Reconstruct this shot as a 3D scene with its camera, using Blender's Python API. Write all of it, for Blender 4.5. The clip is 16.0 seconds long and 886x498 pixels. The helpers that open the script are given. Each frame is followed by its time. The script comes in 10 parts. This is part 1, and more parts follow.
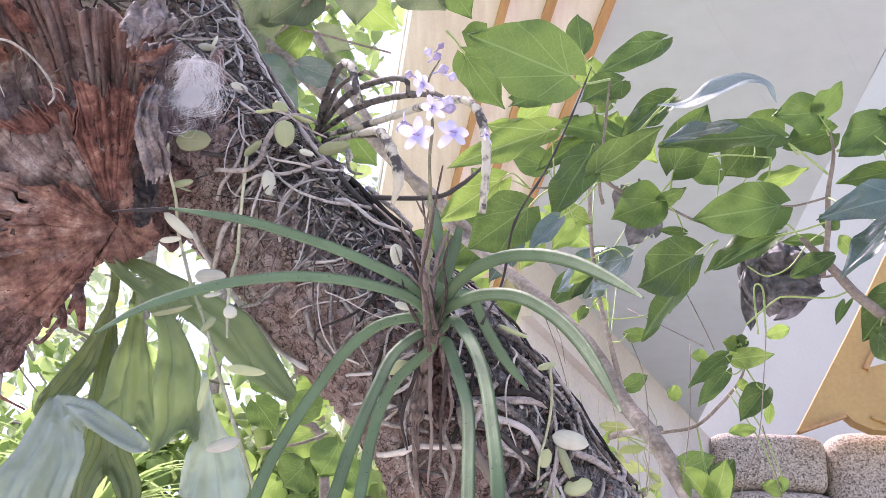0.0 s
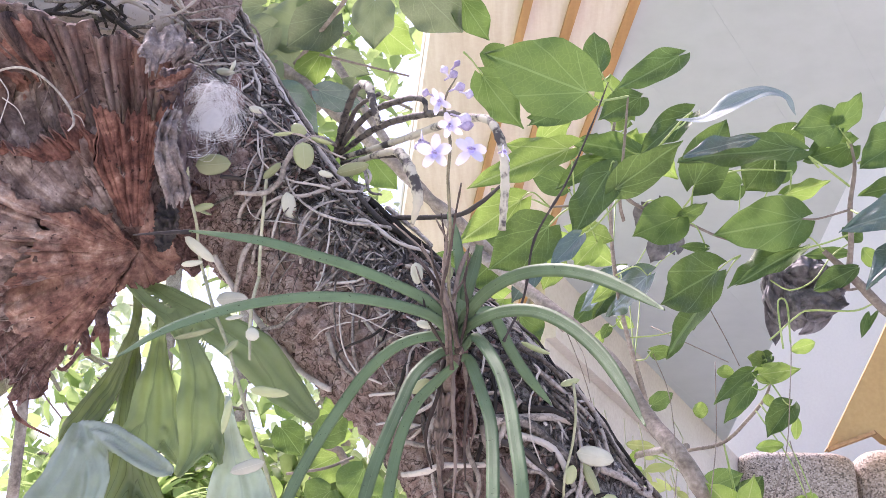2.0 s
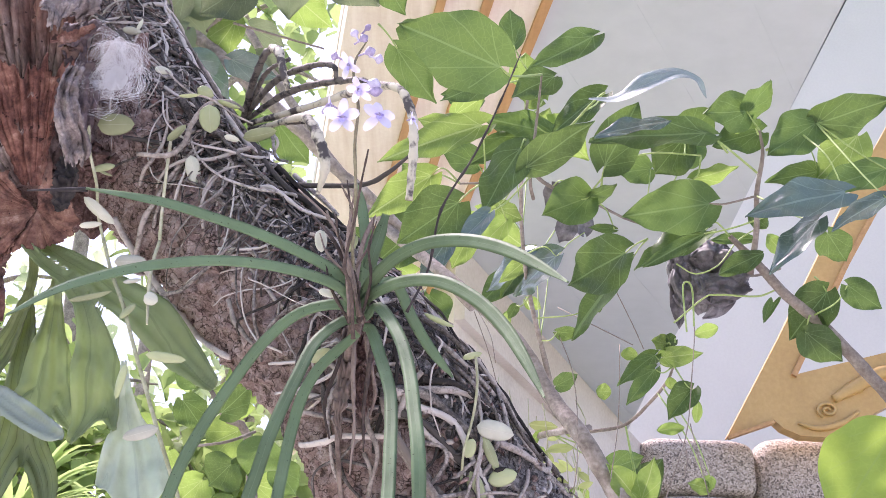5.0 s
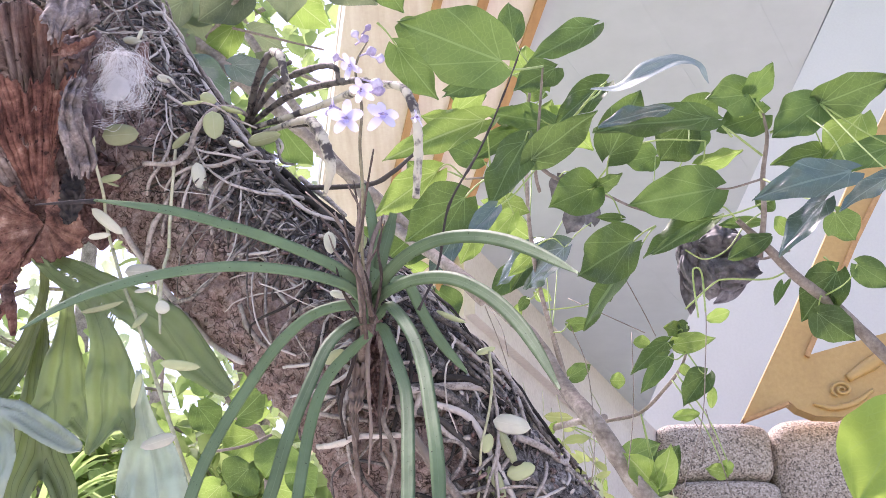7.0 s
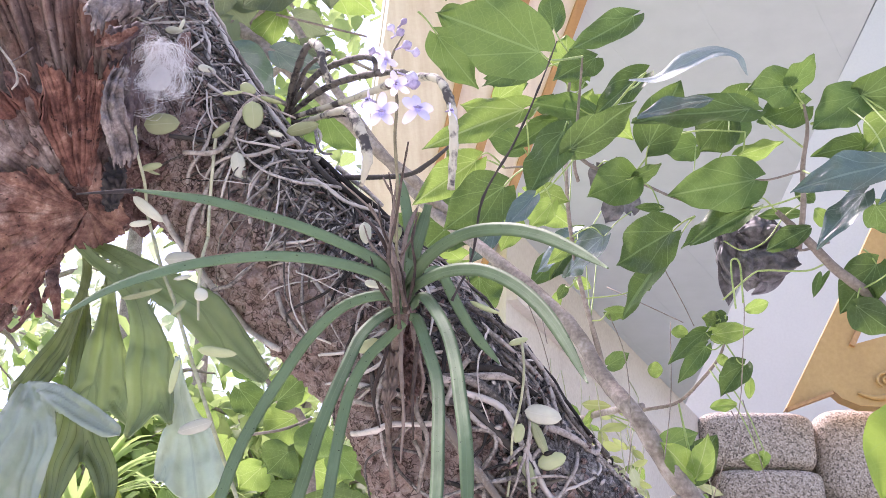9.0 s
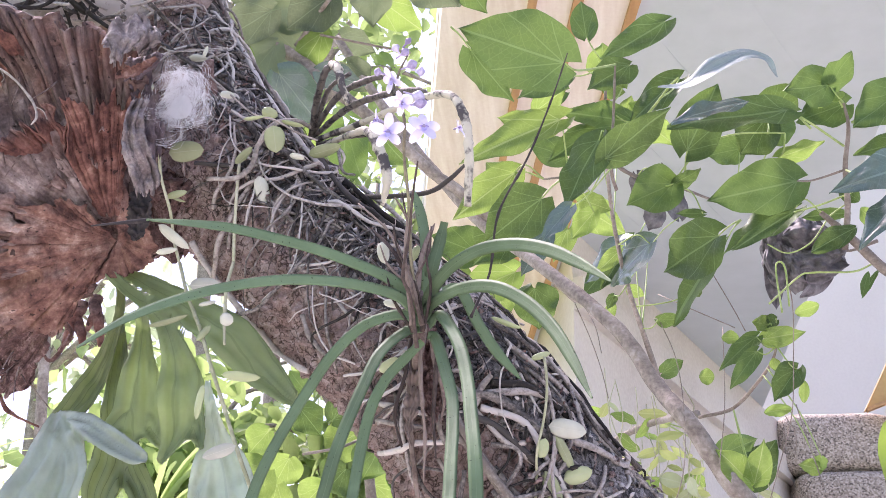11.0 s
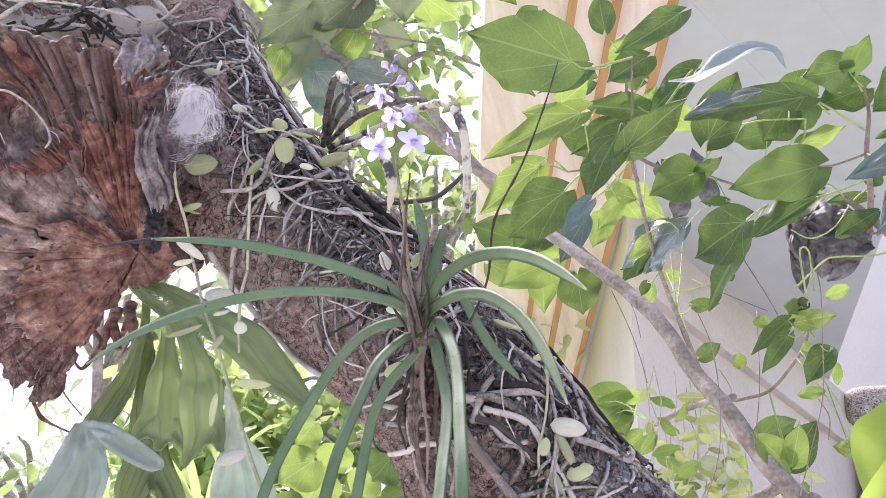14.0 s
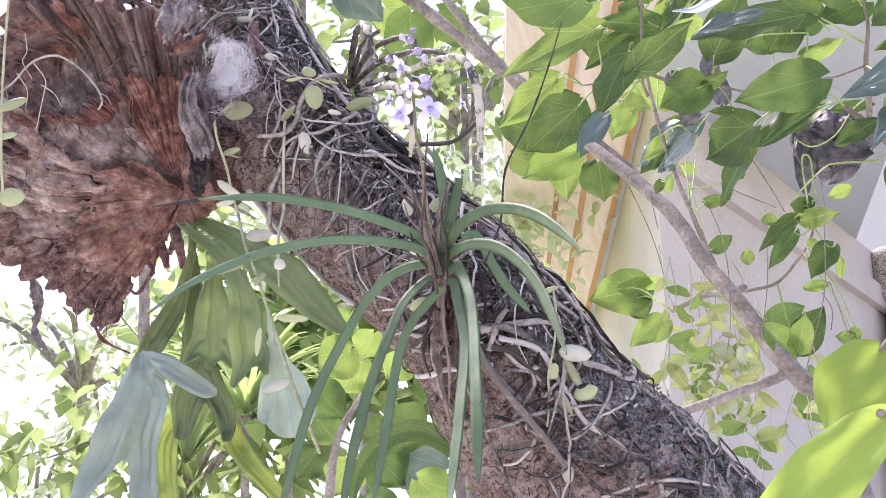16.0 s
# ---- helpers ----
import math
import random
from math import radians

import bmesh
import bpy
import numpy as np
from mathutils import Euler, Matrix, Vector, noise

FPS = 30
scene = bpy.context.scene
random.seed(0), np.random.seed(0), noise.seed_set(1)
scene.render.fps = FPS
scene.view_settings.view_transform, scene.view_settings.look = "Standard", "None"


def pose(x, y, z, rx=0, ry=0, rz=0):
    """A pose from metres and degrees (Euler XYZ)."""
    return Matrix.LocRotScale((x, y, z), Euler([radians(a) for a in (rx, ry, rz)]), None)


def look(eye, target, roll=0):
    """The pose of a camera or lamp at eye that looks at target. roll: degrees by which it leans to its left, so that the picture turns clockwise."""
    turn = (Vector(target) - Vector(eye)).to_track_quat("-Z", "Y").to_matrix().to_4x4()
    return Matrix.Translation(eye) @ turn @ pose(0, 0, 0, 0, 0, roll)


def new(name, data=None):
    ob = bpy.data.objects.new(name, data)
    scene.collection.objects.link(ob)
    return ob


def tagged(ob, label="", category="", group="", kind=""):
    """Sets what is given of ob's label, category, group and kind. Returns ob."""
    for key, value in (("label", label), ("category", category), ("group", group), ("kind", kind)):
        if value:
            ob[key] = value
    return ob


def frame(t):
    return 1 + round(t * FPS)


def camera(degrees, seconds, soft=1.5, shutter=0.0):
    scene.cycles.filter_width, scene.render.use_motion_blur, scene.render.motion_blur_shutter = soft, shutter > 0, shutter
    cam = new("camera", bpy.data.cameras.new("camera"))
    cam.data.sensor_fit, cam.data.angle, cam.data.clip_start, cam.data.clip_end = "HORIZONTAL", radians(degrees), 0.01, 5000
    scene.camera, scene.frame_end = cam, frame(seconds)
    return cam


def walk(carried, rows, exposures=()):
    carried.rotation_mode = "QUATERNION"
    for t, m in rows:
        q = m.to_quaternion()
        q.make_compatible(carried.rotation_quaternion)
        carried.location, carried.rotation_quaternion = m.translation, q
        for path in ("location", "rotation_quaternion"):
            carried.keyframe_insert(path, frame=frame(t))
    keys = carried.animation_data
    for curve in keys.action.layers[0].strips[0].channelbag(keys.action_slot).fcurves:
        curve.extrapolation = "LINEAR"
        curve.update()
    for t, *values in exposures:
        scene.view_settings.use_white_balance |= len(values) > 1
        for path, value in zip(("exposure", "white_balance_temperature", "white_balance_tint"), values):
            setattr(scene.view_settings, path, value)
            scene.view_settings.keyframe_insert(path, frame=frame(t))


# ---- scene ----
cam = camera(36.0, 16.0, soft=0.5)
PATH = [
    (0, pose(-0.0069, -0.0204, 1.5578, 113.840, -2.606, 1.475)),
    (0.5, pose(-0.0036, -0.0201, 1.5567, 114.337, -2.266, 2.237)),
    (1, pose(-0.0038, -0.0172, 1.5557, 114.492, -2.043, 3.069)),
    (1.5, pose(-0.0033, -0.0177, 1.5547, 114.373, -2.121, 3.022)),
    (2, pose(-0.0045, -0.0174, 1.5528, 114.819, -1.959, 2.824)),
    (2.5, pose(-0.0021, -0.0107, 1.5545, 115.520, -1.678, 1.920)),
    (3, pose(-0.0011, -0.0111, 1.5553, 115.448, -1.582, 1.446)),
    (3.5, pose(-0.0001, -0.0070, 1.5529, 114.798, -1.809, 0.520)),
    (4, pose(0.0021, -0.0041, 1.5516, 114.590, -2.124, -0.775)),
    (4.2, pose(0.0012, -0.0014, 1.5509, 114.352, -2.575, -1.343)),
    (6.3, pose(0.0027, 0.0020, 1.5465, 114.057, -0.677, -0.561)),
    (6.5, pose(0.0014, 0.0019, 1.5457, 113.597, -0.738, -0.235)),
    (7, pose(0.0000, 0.0000, 1.5500, 114.000, -0.000, 0.000)),
    (7.5, pose(-0.0055, -0.0023, 1.5496, 113.635, -0.622, 0.377)),
    (8, pose(-0.0028, -0.0065, 1.5503, 113.704, -0.952, 0.116)),
    (8.5, pose(0.0033, -0.0092, 1.5504, 113.204, -0.920, 0.313)),
    (9, pose(0.0098, -0.0143, 1.5511, 113.294, -1.295, 1.496)),
    (9.5, pose(0.0195, -0.0088, 1.5536, 112.810, -1.302, 2.184)),
    (9.7, pose(0.0229, -0.0088, 1.5536, 113.426, -0.997, 2.742)),
    (11.8, pose(0.0820, -0.0151, 1.5593, 113.692, -0.674, 6.287)),
    (12, pose(0.0849, -0.0156, 1.5588, 113.651, -0.578, 6.561)),
    (12.5, pose(0.0876, -0.0235, 1.5611, 114.296, -0.586, 6.761)),
    (13, pose(0.0923, -0.0277, 1.5605, 113.518, -0.540, 6.841)),
    (13.5, pose(0.1045, -0.0314, 1.5617, 112.787, -0.360, 7.115)),
    (14, pose(0.1270, -0.0472, 1.5674, 112.757, -0.137, 8.580)),
    (14.5, pose(0.1549, -0.0692, 1.5701, 111.649, 0.823, 11.004)),
    (15, pose(0.1462, -0.0872, 1.5697, 110.255, 0.561, 10.939)),
    (15.5, pose(0.1454, -0.1258, 1.5797, 108.466, 0.606, 9.836)),
    (16, pose(0.1666, -0.1988, 1.6007, 106.722, 0.530, 10.286)),
]
EXPOSURES = [(0.0, 1.34, 6480, 36), (3.0, 1.38, 6480, 36), (8.0, 1.38, 6480, 36), (16.0, 1.41, 6480, 36)]
walk(cam, PATH, EXPOSURES)

# ---- light ----
world = bpy.data.worlds.new("world")
scene.world = world
world.use_nodes = True
wn, wl = world.node_tree.nodes, world.node_tree.links
sky = wn.new("ShaderNodeTexSky")
sky.sky_type, sky.sun_disc = "NISHITA", False
sky.sun_elevation, sky.sun_rotation = radians(58), radians(-50)
sky.air_density, sky.dust_density, sky.ozone_density = 1.0, 2.0, 1.0
wn["Background"].inputs["Strength"].default_value = 0.15
wl.new(sky.outputs["Color"], wn["Background"].inputs["Color"])
sun_data = bpy.data.lights.new("sun", "SUN")
sun_data.energy, sun_data.angle, sun_data.color = 3.0, radians(10), (1.0, 0.97, 0.93)
sun = new("sun", sun_data)
sun.matrix_world = look((-4.9, 4.1, 10.2), (0, 0, 0))

# ---- materials ----
def node_material(name):
    m = bpy.data.materials.new(name)
    m.use_nodes = True
    return m, m.node_tree.nodes, m.node_tree.links, m.node_tree.nodes["Principled BSDF"]


def math_node(n, l, op, a, b=None, c=None):
    x = n.new("ShaderNodeMath")
    x.operation = op
    for k, v in enumerate((a, b, c)):
        if v is None:
            continue
        if isinstance(v, (int, float)):
            x.inputs[k].default_value = v
        else:
            l.new(v, x.inputs[k])
    return x.outputs[0]


def mixed(n, l, fac, a, b, mode="MIX"):
    x = n.new("ShaderNodeMix")
    x.data_type, x.blend_type = "RGBA", mode
    for k, v in ((0, fac), (6, a), (7, b)):
        if isinstance(v, (int, float)):
            x.inputs[k].default_value = v
        elif isinstance(v, tuple):
            x.inputs[k].default_value = (*v, 1)
        else:
            l.new(v, x.inputs[k])
    return x.outputs[2]


def noise_node(n, l, scale, detail=4.0, rough=0.6, stretch=None, offset=None):
    c = n.new("ShaderNodeTexCoord").outputs["Object"]
    if stretch:
        mp = n.new("ShaderNodeMapping")
        mp.inputs["Scale"].default_value = stretch
        l.new(c, mp.inputs["Vector"])
        c = mp.outputs["Vector"]
    t = n.new("ShaderNodeTexNoise")
    t.inputs["Scale"].default_value, t.inputs["Detail"].default_value, t.inputs["Roughness"].default_value = scale, detail, rough
    l.new(c, t.inputs["Vector"])
    return t.outputs["Fac"]


def ramp(n, l, fac, stops):
    r = n.new("ShaderNodeValToRGB")
    r.color_ramp.elements[0].position, r.color_ramp.elements[0].color = stops[0][0], (*stops[0][1], 1)
    r.color_ramp.elements[1].position, r.color_ramp.elements[1].color = stops[-1][0], (*stops[-1][1], 1)
    for p, c in stops[1:-1]:
        r.color_ramp.elements.new(p).color = (*c, 1)
    l.new(fac, r.inputs["Fac"])
    return r.outputs["Color"]


def bumped(n, l, b, height, strength=0.4, distance=0.002):
    x = n.new("ShaderNodeBump")
    x.inputs["Strength"].default_value, x.inputs["Distance"].default_value = strength, distance
    l.new(height, x.inputs["Height"])
    l.new(x.outputs["Normal"], b.inputs["Normal"])


def rough_material(name, dark, mid, light, coarse=12, fine=160, rough=0.85, bump=0.5, distance=0.003, vary=0.0, stretch=None):
    """Two scales of mottling with fine relief."""
    m, n, l, b = node_material(name)
    a, f = noise_node(n, l, coarse, 4, 0.6, stretch), noise_node(n, l, fine, 6, 0.6, stretch)
    s = math_node(n, l, "ADD", math_node(n, l, "MULTIPLY", a, 0.55), math_node(n, l, "MULTIPLY", f, 0.45))
    if vary:
        oi = n.new("ShaderNodeObjectInfo").outputs["Random"]
        isl = n.new("ShaderNodeNewGeometry").outputs["Random Per Island"]
        oi = math_node(n, l, "FRACT", math_node(n, l, "ADD", oi, isl))
        s = math_node(n, l, "ADD", s, math_node(n, l, "MULTIPLY", math_node(n, l, "SUBTRACT", oi, 0.5), vary))
    l.new(ramp(n, l, s, [(0.32, dark), (0.5, mid), (0.68, light)]), b.inputs["Base Color"])
    b.inputs["Roughness"].default_value = rough
    bumped(n, l, b, s, bump, distance)
    return m


def leaf_material(name, base, vein, glow, rough=0.4, through_light=0.4, veins=7.0, spots=0.0, gloss=0.5, vary=0.35, stripes=0.0):
    """A thin blade: pale midrib and side veins along its UV, mottled colour, light passing through."""
    m, n, l, b = node_material(name)
    uv = n.new("ShaderNodeUVMap")
    sp = n.new("ShaderNodeSeparateXYZ")
    l.new(uv.outputs["UV"], sp.inputs[0])
    u, v = sp.outputs["X"], math_node(n, l, "ABSOLUTE", math_node(n, l, "SUBTRACT", sp.outputs["Y"], 0.5))
    mid = math_node(n, l, "LESS_THAN", v, 0.009 if veins else 0.02)
    if veins:
        vn = math_node(n, l, "MULTIPLY", mid, 0.9)
        for k, w in ((0.42, 0.0055), (1.25, 0.007)):
            near = math_node(n, l, "LESS_THAN", math_node(n, l, "ABSOLUTE", math_node(n, l, "SUBTRACT", v, math_node(n, l, "MULTIPLY", u, k))), w)
            near = math_node(n, l, "MULTIPLY", near, math_node(n, l, "LESS_THAN", v, 0.3))
            vn = math_node(n, l, "MAXIMUM", vn, math_node(n, l, "MULTIPLY", near, 0.75))
        ph = math_node(n, l, "FRACT", math_node(n, l, "MULTIPLY", math_node(n, l, "SUBTRACT", u, math_node(n, l, "MULTIPLY", v, 0.9)), veins))
        side = math_node(n, l, "MULTIPLY", math_node(n, l, "LESS_THAN", math_node(n, l, "ABSOLUTE", math_node(n, l, "SUBTRACT", ph, 0.5)), 0.03), math_node(n, l, "GREATER_THAN", u, 0.22))
        vn = math_node(n, l, "MAXIMUM", vn, math_node(n, l, "MULTIPLY", side, 0.3))
    elif stripes:
        ph = math_node(n, l, "FRACT", math_node(n, l, "ADD", math_node(n, l, "MULTIPLY", sp.outputs["Y"], stripes), math_node(n, l, "MULTIPLY", noise_node(n, l, 14, 2), 1.2)))
        vn = math_node(n, l, "MULTIPLY", math_node(n, l, "LESS_THAN", math_node(n, l, "ABSOLUTE", math_node(n, l, "SUBTRACT", ph, 0.5)), 0.045), 0.5)
    else:
        vn = math_node(n, l, "MULTIPLY", mid, 0.5)
    f = noise_node(n, l, 35, 5)
    oi = n.new("ShaderNodeObjectInfo").outputs["Random"]
    k = math_node(n, l, "ADD", math_node(n, l, "ADD", math_node(n, l, "MULTIPLY", f, 0.5), 0.15), math_node(n, l, "MULTIPLY", math_node(n, l, "SUBTRACT", oi, 0.5), vary))
    lo, hi = tuple(c * 0.6 for c in base), tuple(min(1, c * 1.45) for c in base)
    col = ramp(n, l, k, [(0.15, lo), (0.42, base), (0.72, hi)])
    cells = n.new("ShaderNodeTexVoronoi")
    cells.feature = "DISTANCE_TO_EDGE"
    cells.inputs["Scale"].default_value = 130
    l.new(n.new("ShaderNodeTexCoord").outputs["Object"], cells.inputs["Vector"])
    net = math_node(n, l, "LESS_THAN", cells.outputs["Distance"], 0.045)
    if veins:
        col = mixed(n, l, math_node(n, l, "MULTIPLY", net, 0.22), col, vein)
    if spots:
        sn = noise_node(n, l, 420, 2)
        col = mixed(n, l, math_node(n, l, "GREATER_THAN", sn, 1 - spots), col, (0.03, 0.03, 0.02))
    col = mixed(n, l, vn, col, vein)
    l.new(col, b.inputs["Base Color"])
    b.inputs["Roughness"].default_value = rough
    b.inputs["Specular IOR Level"].default_value = gloss
    bumped(n, l, b, math_node(n, l, "SUBTRACT", math_node(n, l, "SUBTRACT", f, math_node(n, l, "MULTIPLY", net, 0.12 if veins else 0.0)), math_node(n, l, "MULTIPLY", vn, 0.8)), 0.5, 0.003)
    t = n.new("ShaderNodeBsdfTranslucent")
    l.new(mixed(n, l, 0.5, mixed(n, l, vn, glow, vein), mixed(n, l, k, lo, glow)), t.inputs["Color"])
    ms = n.new("ShaderNodeMixShader")
    ms.inputs[0].default_value = through_light
    l.new(b.outputs[0], ms.inputs[1])
    l.new(t.outputs[0], ms.inputs[2])
    l.new(ms.outputs[0], n["Material Output"].inputs["Surface"])
    return m


def bark_material(name, tones, gap_tone):
    """Cracked bark in four tones, dark to light, with open cracks."""
    m, n, l, b = node_material(name)
    co = n.new("ShaderNodeTexCoord").outputs["Object"]
    warp = n.new("ShaderNodeTexNoise")
    warp.inputs["Scale"].default_value, warp.inputs["Detail"].default_value = 25, 5
    l.new(co, warp.inputs["Vector"])
    add = n.new("ShaderNodeVectorMath")
    add.operation = "MULTIPLY_ADD"
    l.new(warp.outputs["Color"], add.inputs[0])
    add.inputs[1].default_value = (0.09, 0.09, 0.09)
    l.new(co, add.inputs[2])
    vo = n.new("ShaderNodeTexVoronoi")
    vo.feature = "DISTANCE_TO_EDGE"
    vo.inputs["Scale"].default_value = 66
    l.new(add.outputs[0], vo.inputs["Vector"])
    gap = math_node(n, l, "MULTIPLY", noise_node(n, l, 30, 4), 30)
    crack = math_node(n, l, "MINIMUM", math_node(n, l, "ADD", math_node(n, l, "MULTIPLY", vo.outputs["Distance"], gap), math_node(n, l, "MULTIPLY", math_node(n, l, "SUBTRACT", noise_node(n, l, 45, 5), 0.4), 2.0)), 1.0)
    crack = math_node(n, l, "MAXIMUM", crack, 0.0)
    a, f = noise_node(n, l, 34, 6, 0.75), noise_node(n, l, 230, 7, 0.75)
    s = math_node(n, l, "ADD", math_node(n, l, "MULTIPLY", a, 0.6), math_node(n, l, "MULTIPLY", f, 0.4))
    col = ramp(n, l, s, list(zip((0.34, 0.46, 0.55, 0.66), tones)))
    col = mixed(n, l, crack, gap_tone, col)
    l.new(col, b.inputs["Base Color"])
    b.inputs["Roughness"].default_value = 0.95
    b.inputs["Specular IOR Level"].default_value = 0.15
    bumped(n, l, b, math_node(n, l, "ADD", math_node(n, l, "MULTIPLY", crack, 0.7), math_node(n, l, "MULTIPLY", f, 0.9)), 1.0, 0.006)
    return m


def banded_material(name, pale, dark, scale):
    """Old canes: pale papery sheath over dark bands."""
    m, n, l, b = node_material(name)
    a, f = noise_node(n, l, scale, 3), noise_node(n, l, 300, 4)
    s = math_node(n, l, "ADD", math_node(n, l, "MULTIPLY", a, 0.85), math_node(n, l, "MULTIPLY", f, 0.15))
    l.new(ramp(n, l, s, [(0.42, dark), (0.5, pale), (0.75, tuple(min(1, c * 1.2) for c in pale))]), b.inputs["Base Color"])
    b.inputs["Roughness"].default_value = 0.7
    bumped(n, l, b, s, 0.4, 0.001)
    return m


def board_material(name, dark, light, stretch, scale=6):
    m, n, l, b = node_material(name)
    g, f = noise_node(n, l, scale, 5, 0.6, stretch), noise_node(n, l, 60, 3)
    s = math_node(n, l, "ADD", math_node(n, l, "MULTIPLY", g, 0.8), math_node(n, l, "MULTIPLY", f, 0.2))
    l.new(ramp(n, l, s, [(0.3, dark), (0.65, light)]), b.inputs["Base Color"])
    b.inputs["Roughness"].default_value = 0.55
    bumped(n, l, b, s, 0.15, 0.003)
    return m


def stone_material():
    """Washed-pebble granite: speckles of grey, white and rust."""
    m, n, l, b = node_material("speckled_stone")
    co = n.new("ShaderNodeTexCoord").outputs["Object"]
    vo = n.new("ShaderNodeTexVoronoi")
    vo.inputs["Scale"].default_value = 105
    l.new(co, vo.inputs["Vector"])
    sp = n.new("ShaderNodeSeparateColor")
    l.new(vo.outputs["Color"], sp.inputs[0])
    a = noise_node(n, l, 3.5, 4)
    col = ramp(n, l, sp.outputs[0], [(0.08, (0.13, 0.11, 0.09)), (0.22, (0.33, 0.28, 0.225)), (0.6, (0.46, 0.4, 0.33)), (0.95, (0.66, 0.6, 0.52))])
    col = mixed(n, l, math_node(n, l, "MULTIPLY", a, 0.5), col, (0.66, 0.58, 0.5), "MULTIPLY")
    l.new(col, b.inputs["Base Color"])
    b.inputs["Roughness"].default_value = 0.75
    bumped(n, l, b, vo.outputs["Distance"], 0.4, 0.004)
    return m


def petal_material():
    m, n, l, b = node_material("petal")
    uv = n.new("ShaderNodeUVMap")
    sp = n.new("ShaderNodeSeparateXYZ")
    l.new(uv.outputs["UV"], sp.inputs[0])
    f = noise_node(n, l, 180, 3)
    k = math_node(n, l, "ADD", sp.outputs["X"], math_node(n, l, "MULTIPLY", math_node(n, l, "SUBTRACT", f, 0.5), 0.5))
    col = ramp(n, l, k, [(0.05, (0.56, 0.51, 0.76)), (0.25, (0.66, 0.62, 0.82)), (0.75, (0.74, 0.715, 0.87))])
    l.new(col, b.inputs["Base Color"])
    b.inputs["Roughness"].default_value = 0.5
    t = n.new("ShaderNodeBsdfTranslucent")
    l.new(col, t.inputs["Color"])
    ms = n.new("ShaderNodeMixShader")
    ms.inputs[0].default_value = 0.4
    l.new(b.outputs[0], ms.inputs[1])
    l.new(t.outputs[0], ms.inputs[2])
    l.new(ms.outputs[0], n["Material Output"].inputs["Surface"])
    return m


def floss_material():
    m, n, l, b = node_material("floss")
    col = ramp(n, l, noise_node(n, l, 120, 3), [(0.3, (0.9, 0.9, 0.91)), (0.6, (0.97, 0.97, 0.97))])
    l.new(col, b.inputs["Base Color"])
    b.inputs["Roughness"].default_value, b.inputs["Specular IOR Level"].default_value = 0.8, 0.2
    t = n.new("ShaderNodeBsdfTranslucent")
    l.new(col, t.inputs["Color"])
    ms = n.new("ShaderNodeMixShader")
    ms.inputs[0].default_value = 0.4
    l.new(b.outputs[0], ms.inputs[1])
    l.new(t.outputs[0], ms.inputs[2])
    l.new(ms.outputs[0], n["Material Output"].inputs["Surface"])
    return m


def dry_material(name, shift=0.0, red=0.5, across=150.0, along=16.0, fibre=0.36, rust=0.35):
    """Dry frond tissue: fibres along the sheet, red and grey patches, crumbs and small dark holes."""
    m, n, l, b = node_material(name)
    uv = n.new("ShaderNodeUVMap")
    mp = n.new("ShaderNodeMapping")
    mp.inputs["Scale"].default_value = (across, along, 1)
    l.new(uv.outputs["UV"], mp.inputs["Vector"])
    t = n.new("ShaderNodeTexNoise")
    t.inputs["Scale"].default_value, t.inputs["Detail"].default_value, t.inputs["Roughness"].default_value, t.inputs["Distortion"].default_value = 1.0, 7, 0.7, 0.5
    l.new(mp.outputs["Vector"], t.inputs["Vector"])
    patch, a, f = noise_node(n, l, 13, 4, 0.65), noise_node(n, l, 45, 5, 0.7), noise_node(n, l, 200, 5, 0.7)
    s = math_node(n, l, "ADD", math_node(n, l, "MULTIPLY", t.outputs["Fac"], fibre), math_node(n, l, "MULTIPLY", a, 0.86 - fibre))
    s = math_node(n, l, "ADD", s, math_node(n, l, "MULTIPLY", f, 0.14))
    s = math_node(n, l, "ADD", s, shift + 0.012)
    g = 1.25 - 0.3 * rust
    warm = ramp(n, l, s, [(0.36, (0.033, 0.016 * g, 0.014 * g)), (0.47, (0.135, 0.06 * g, 0.046 * g)), (0.57, (0.245, 0.125 * g, 0.092 * g)), (0.68, (0.45, 0.29 * g, 0.23 * g))])
    grey = ramp(n, l, s, [(0.36, (0.035, 0.024, 0.022)), (0.47, (0.135, 0.095, 0.084)), (0.56, (0.265, 0.205, 0.182)), (0.66, (0.5, 0.42, 0.375))])
    k = math_node(n, l, "MINIMUM", math_node(n, l, "MAXIMUM", math_node(n, l, "ADD", math_node(n, l, "MULTIPLY", math_node(n, l, "SUBTRACT", patch, 0.5), 5.0), red), 0.0), 1.0)
    col = mixed(n, l, k, grey, warm)
    hole = math_node(n, l, "GREATER_THAN", noise_node(n, l, 130, 2), 0.685)
    col = mixed(n, l, math_node(n, l, "MULTIPLY", hole, 0.8), col, (0.015, 0.009, 0.008))
    l.new(col, b.inputs["Base Color"])
    b.inputs["Roughness"].default_value = 0.8
    b.inputs["Specular IOR Level"].default_value = 0.25
    bumped(n, l, b, math_node(n, l, "SUBTRACT", s, math_node(n, l, "MULTIPLY", hole, 0.3)), 0.7, 0.004)
    return m


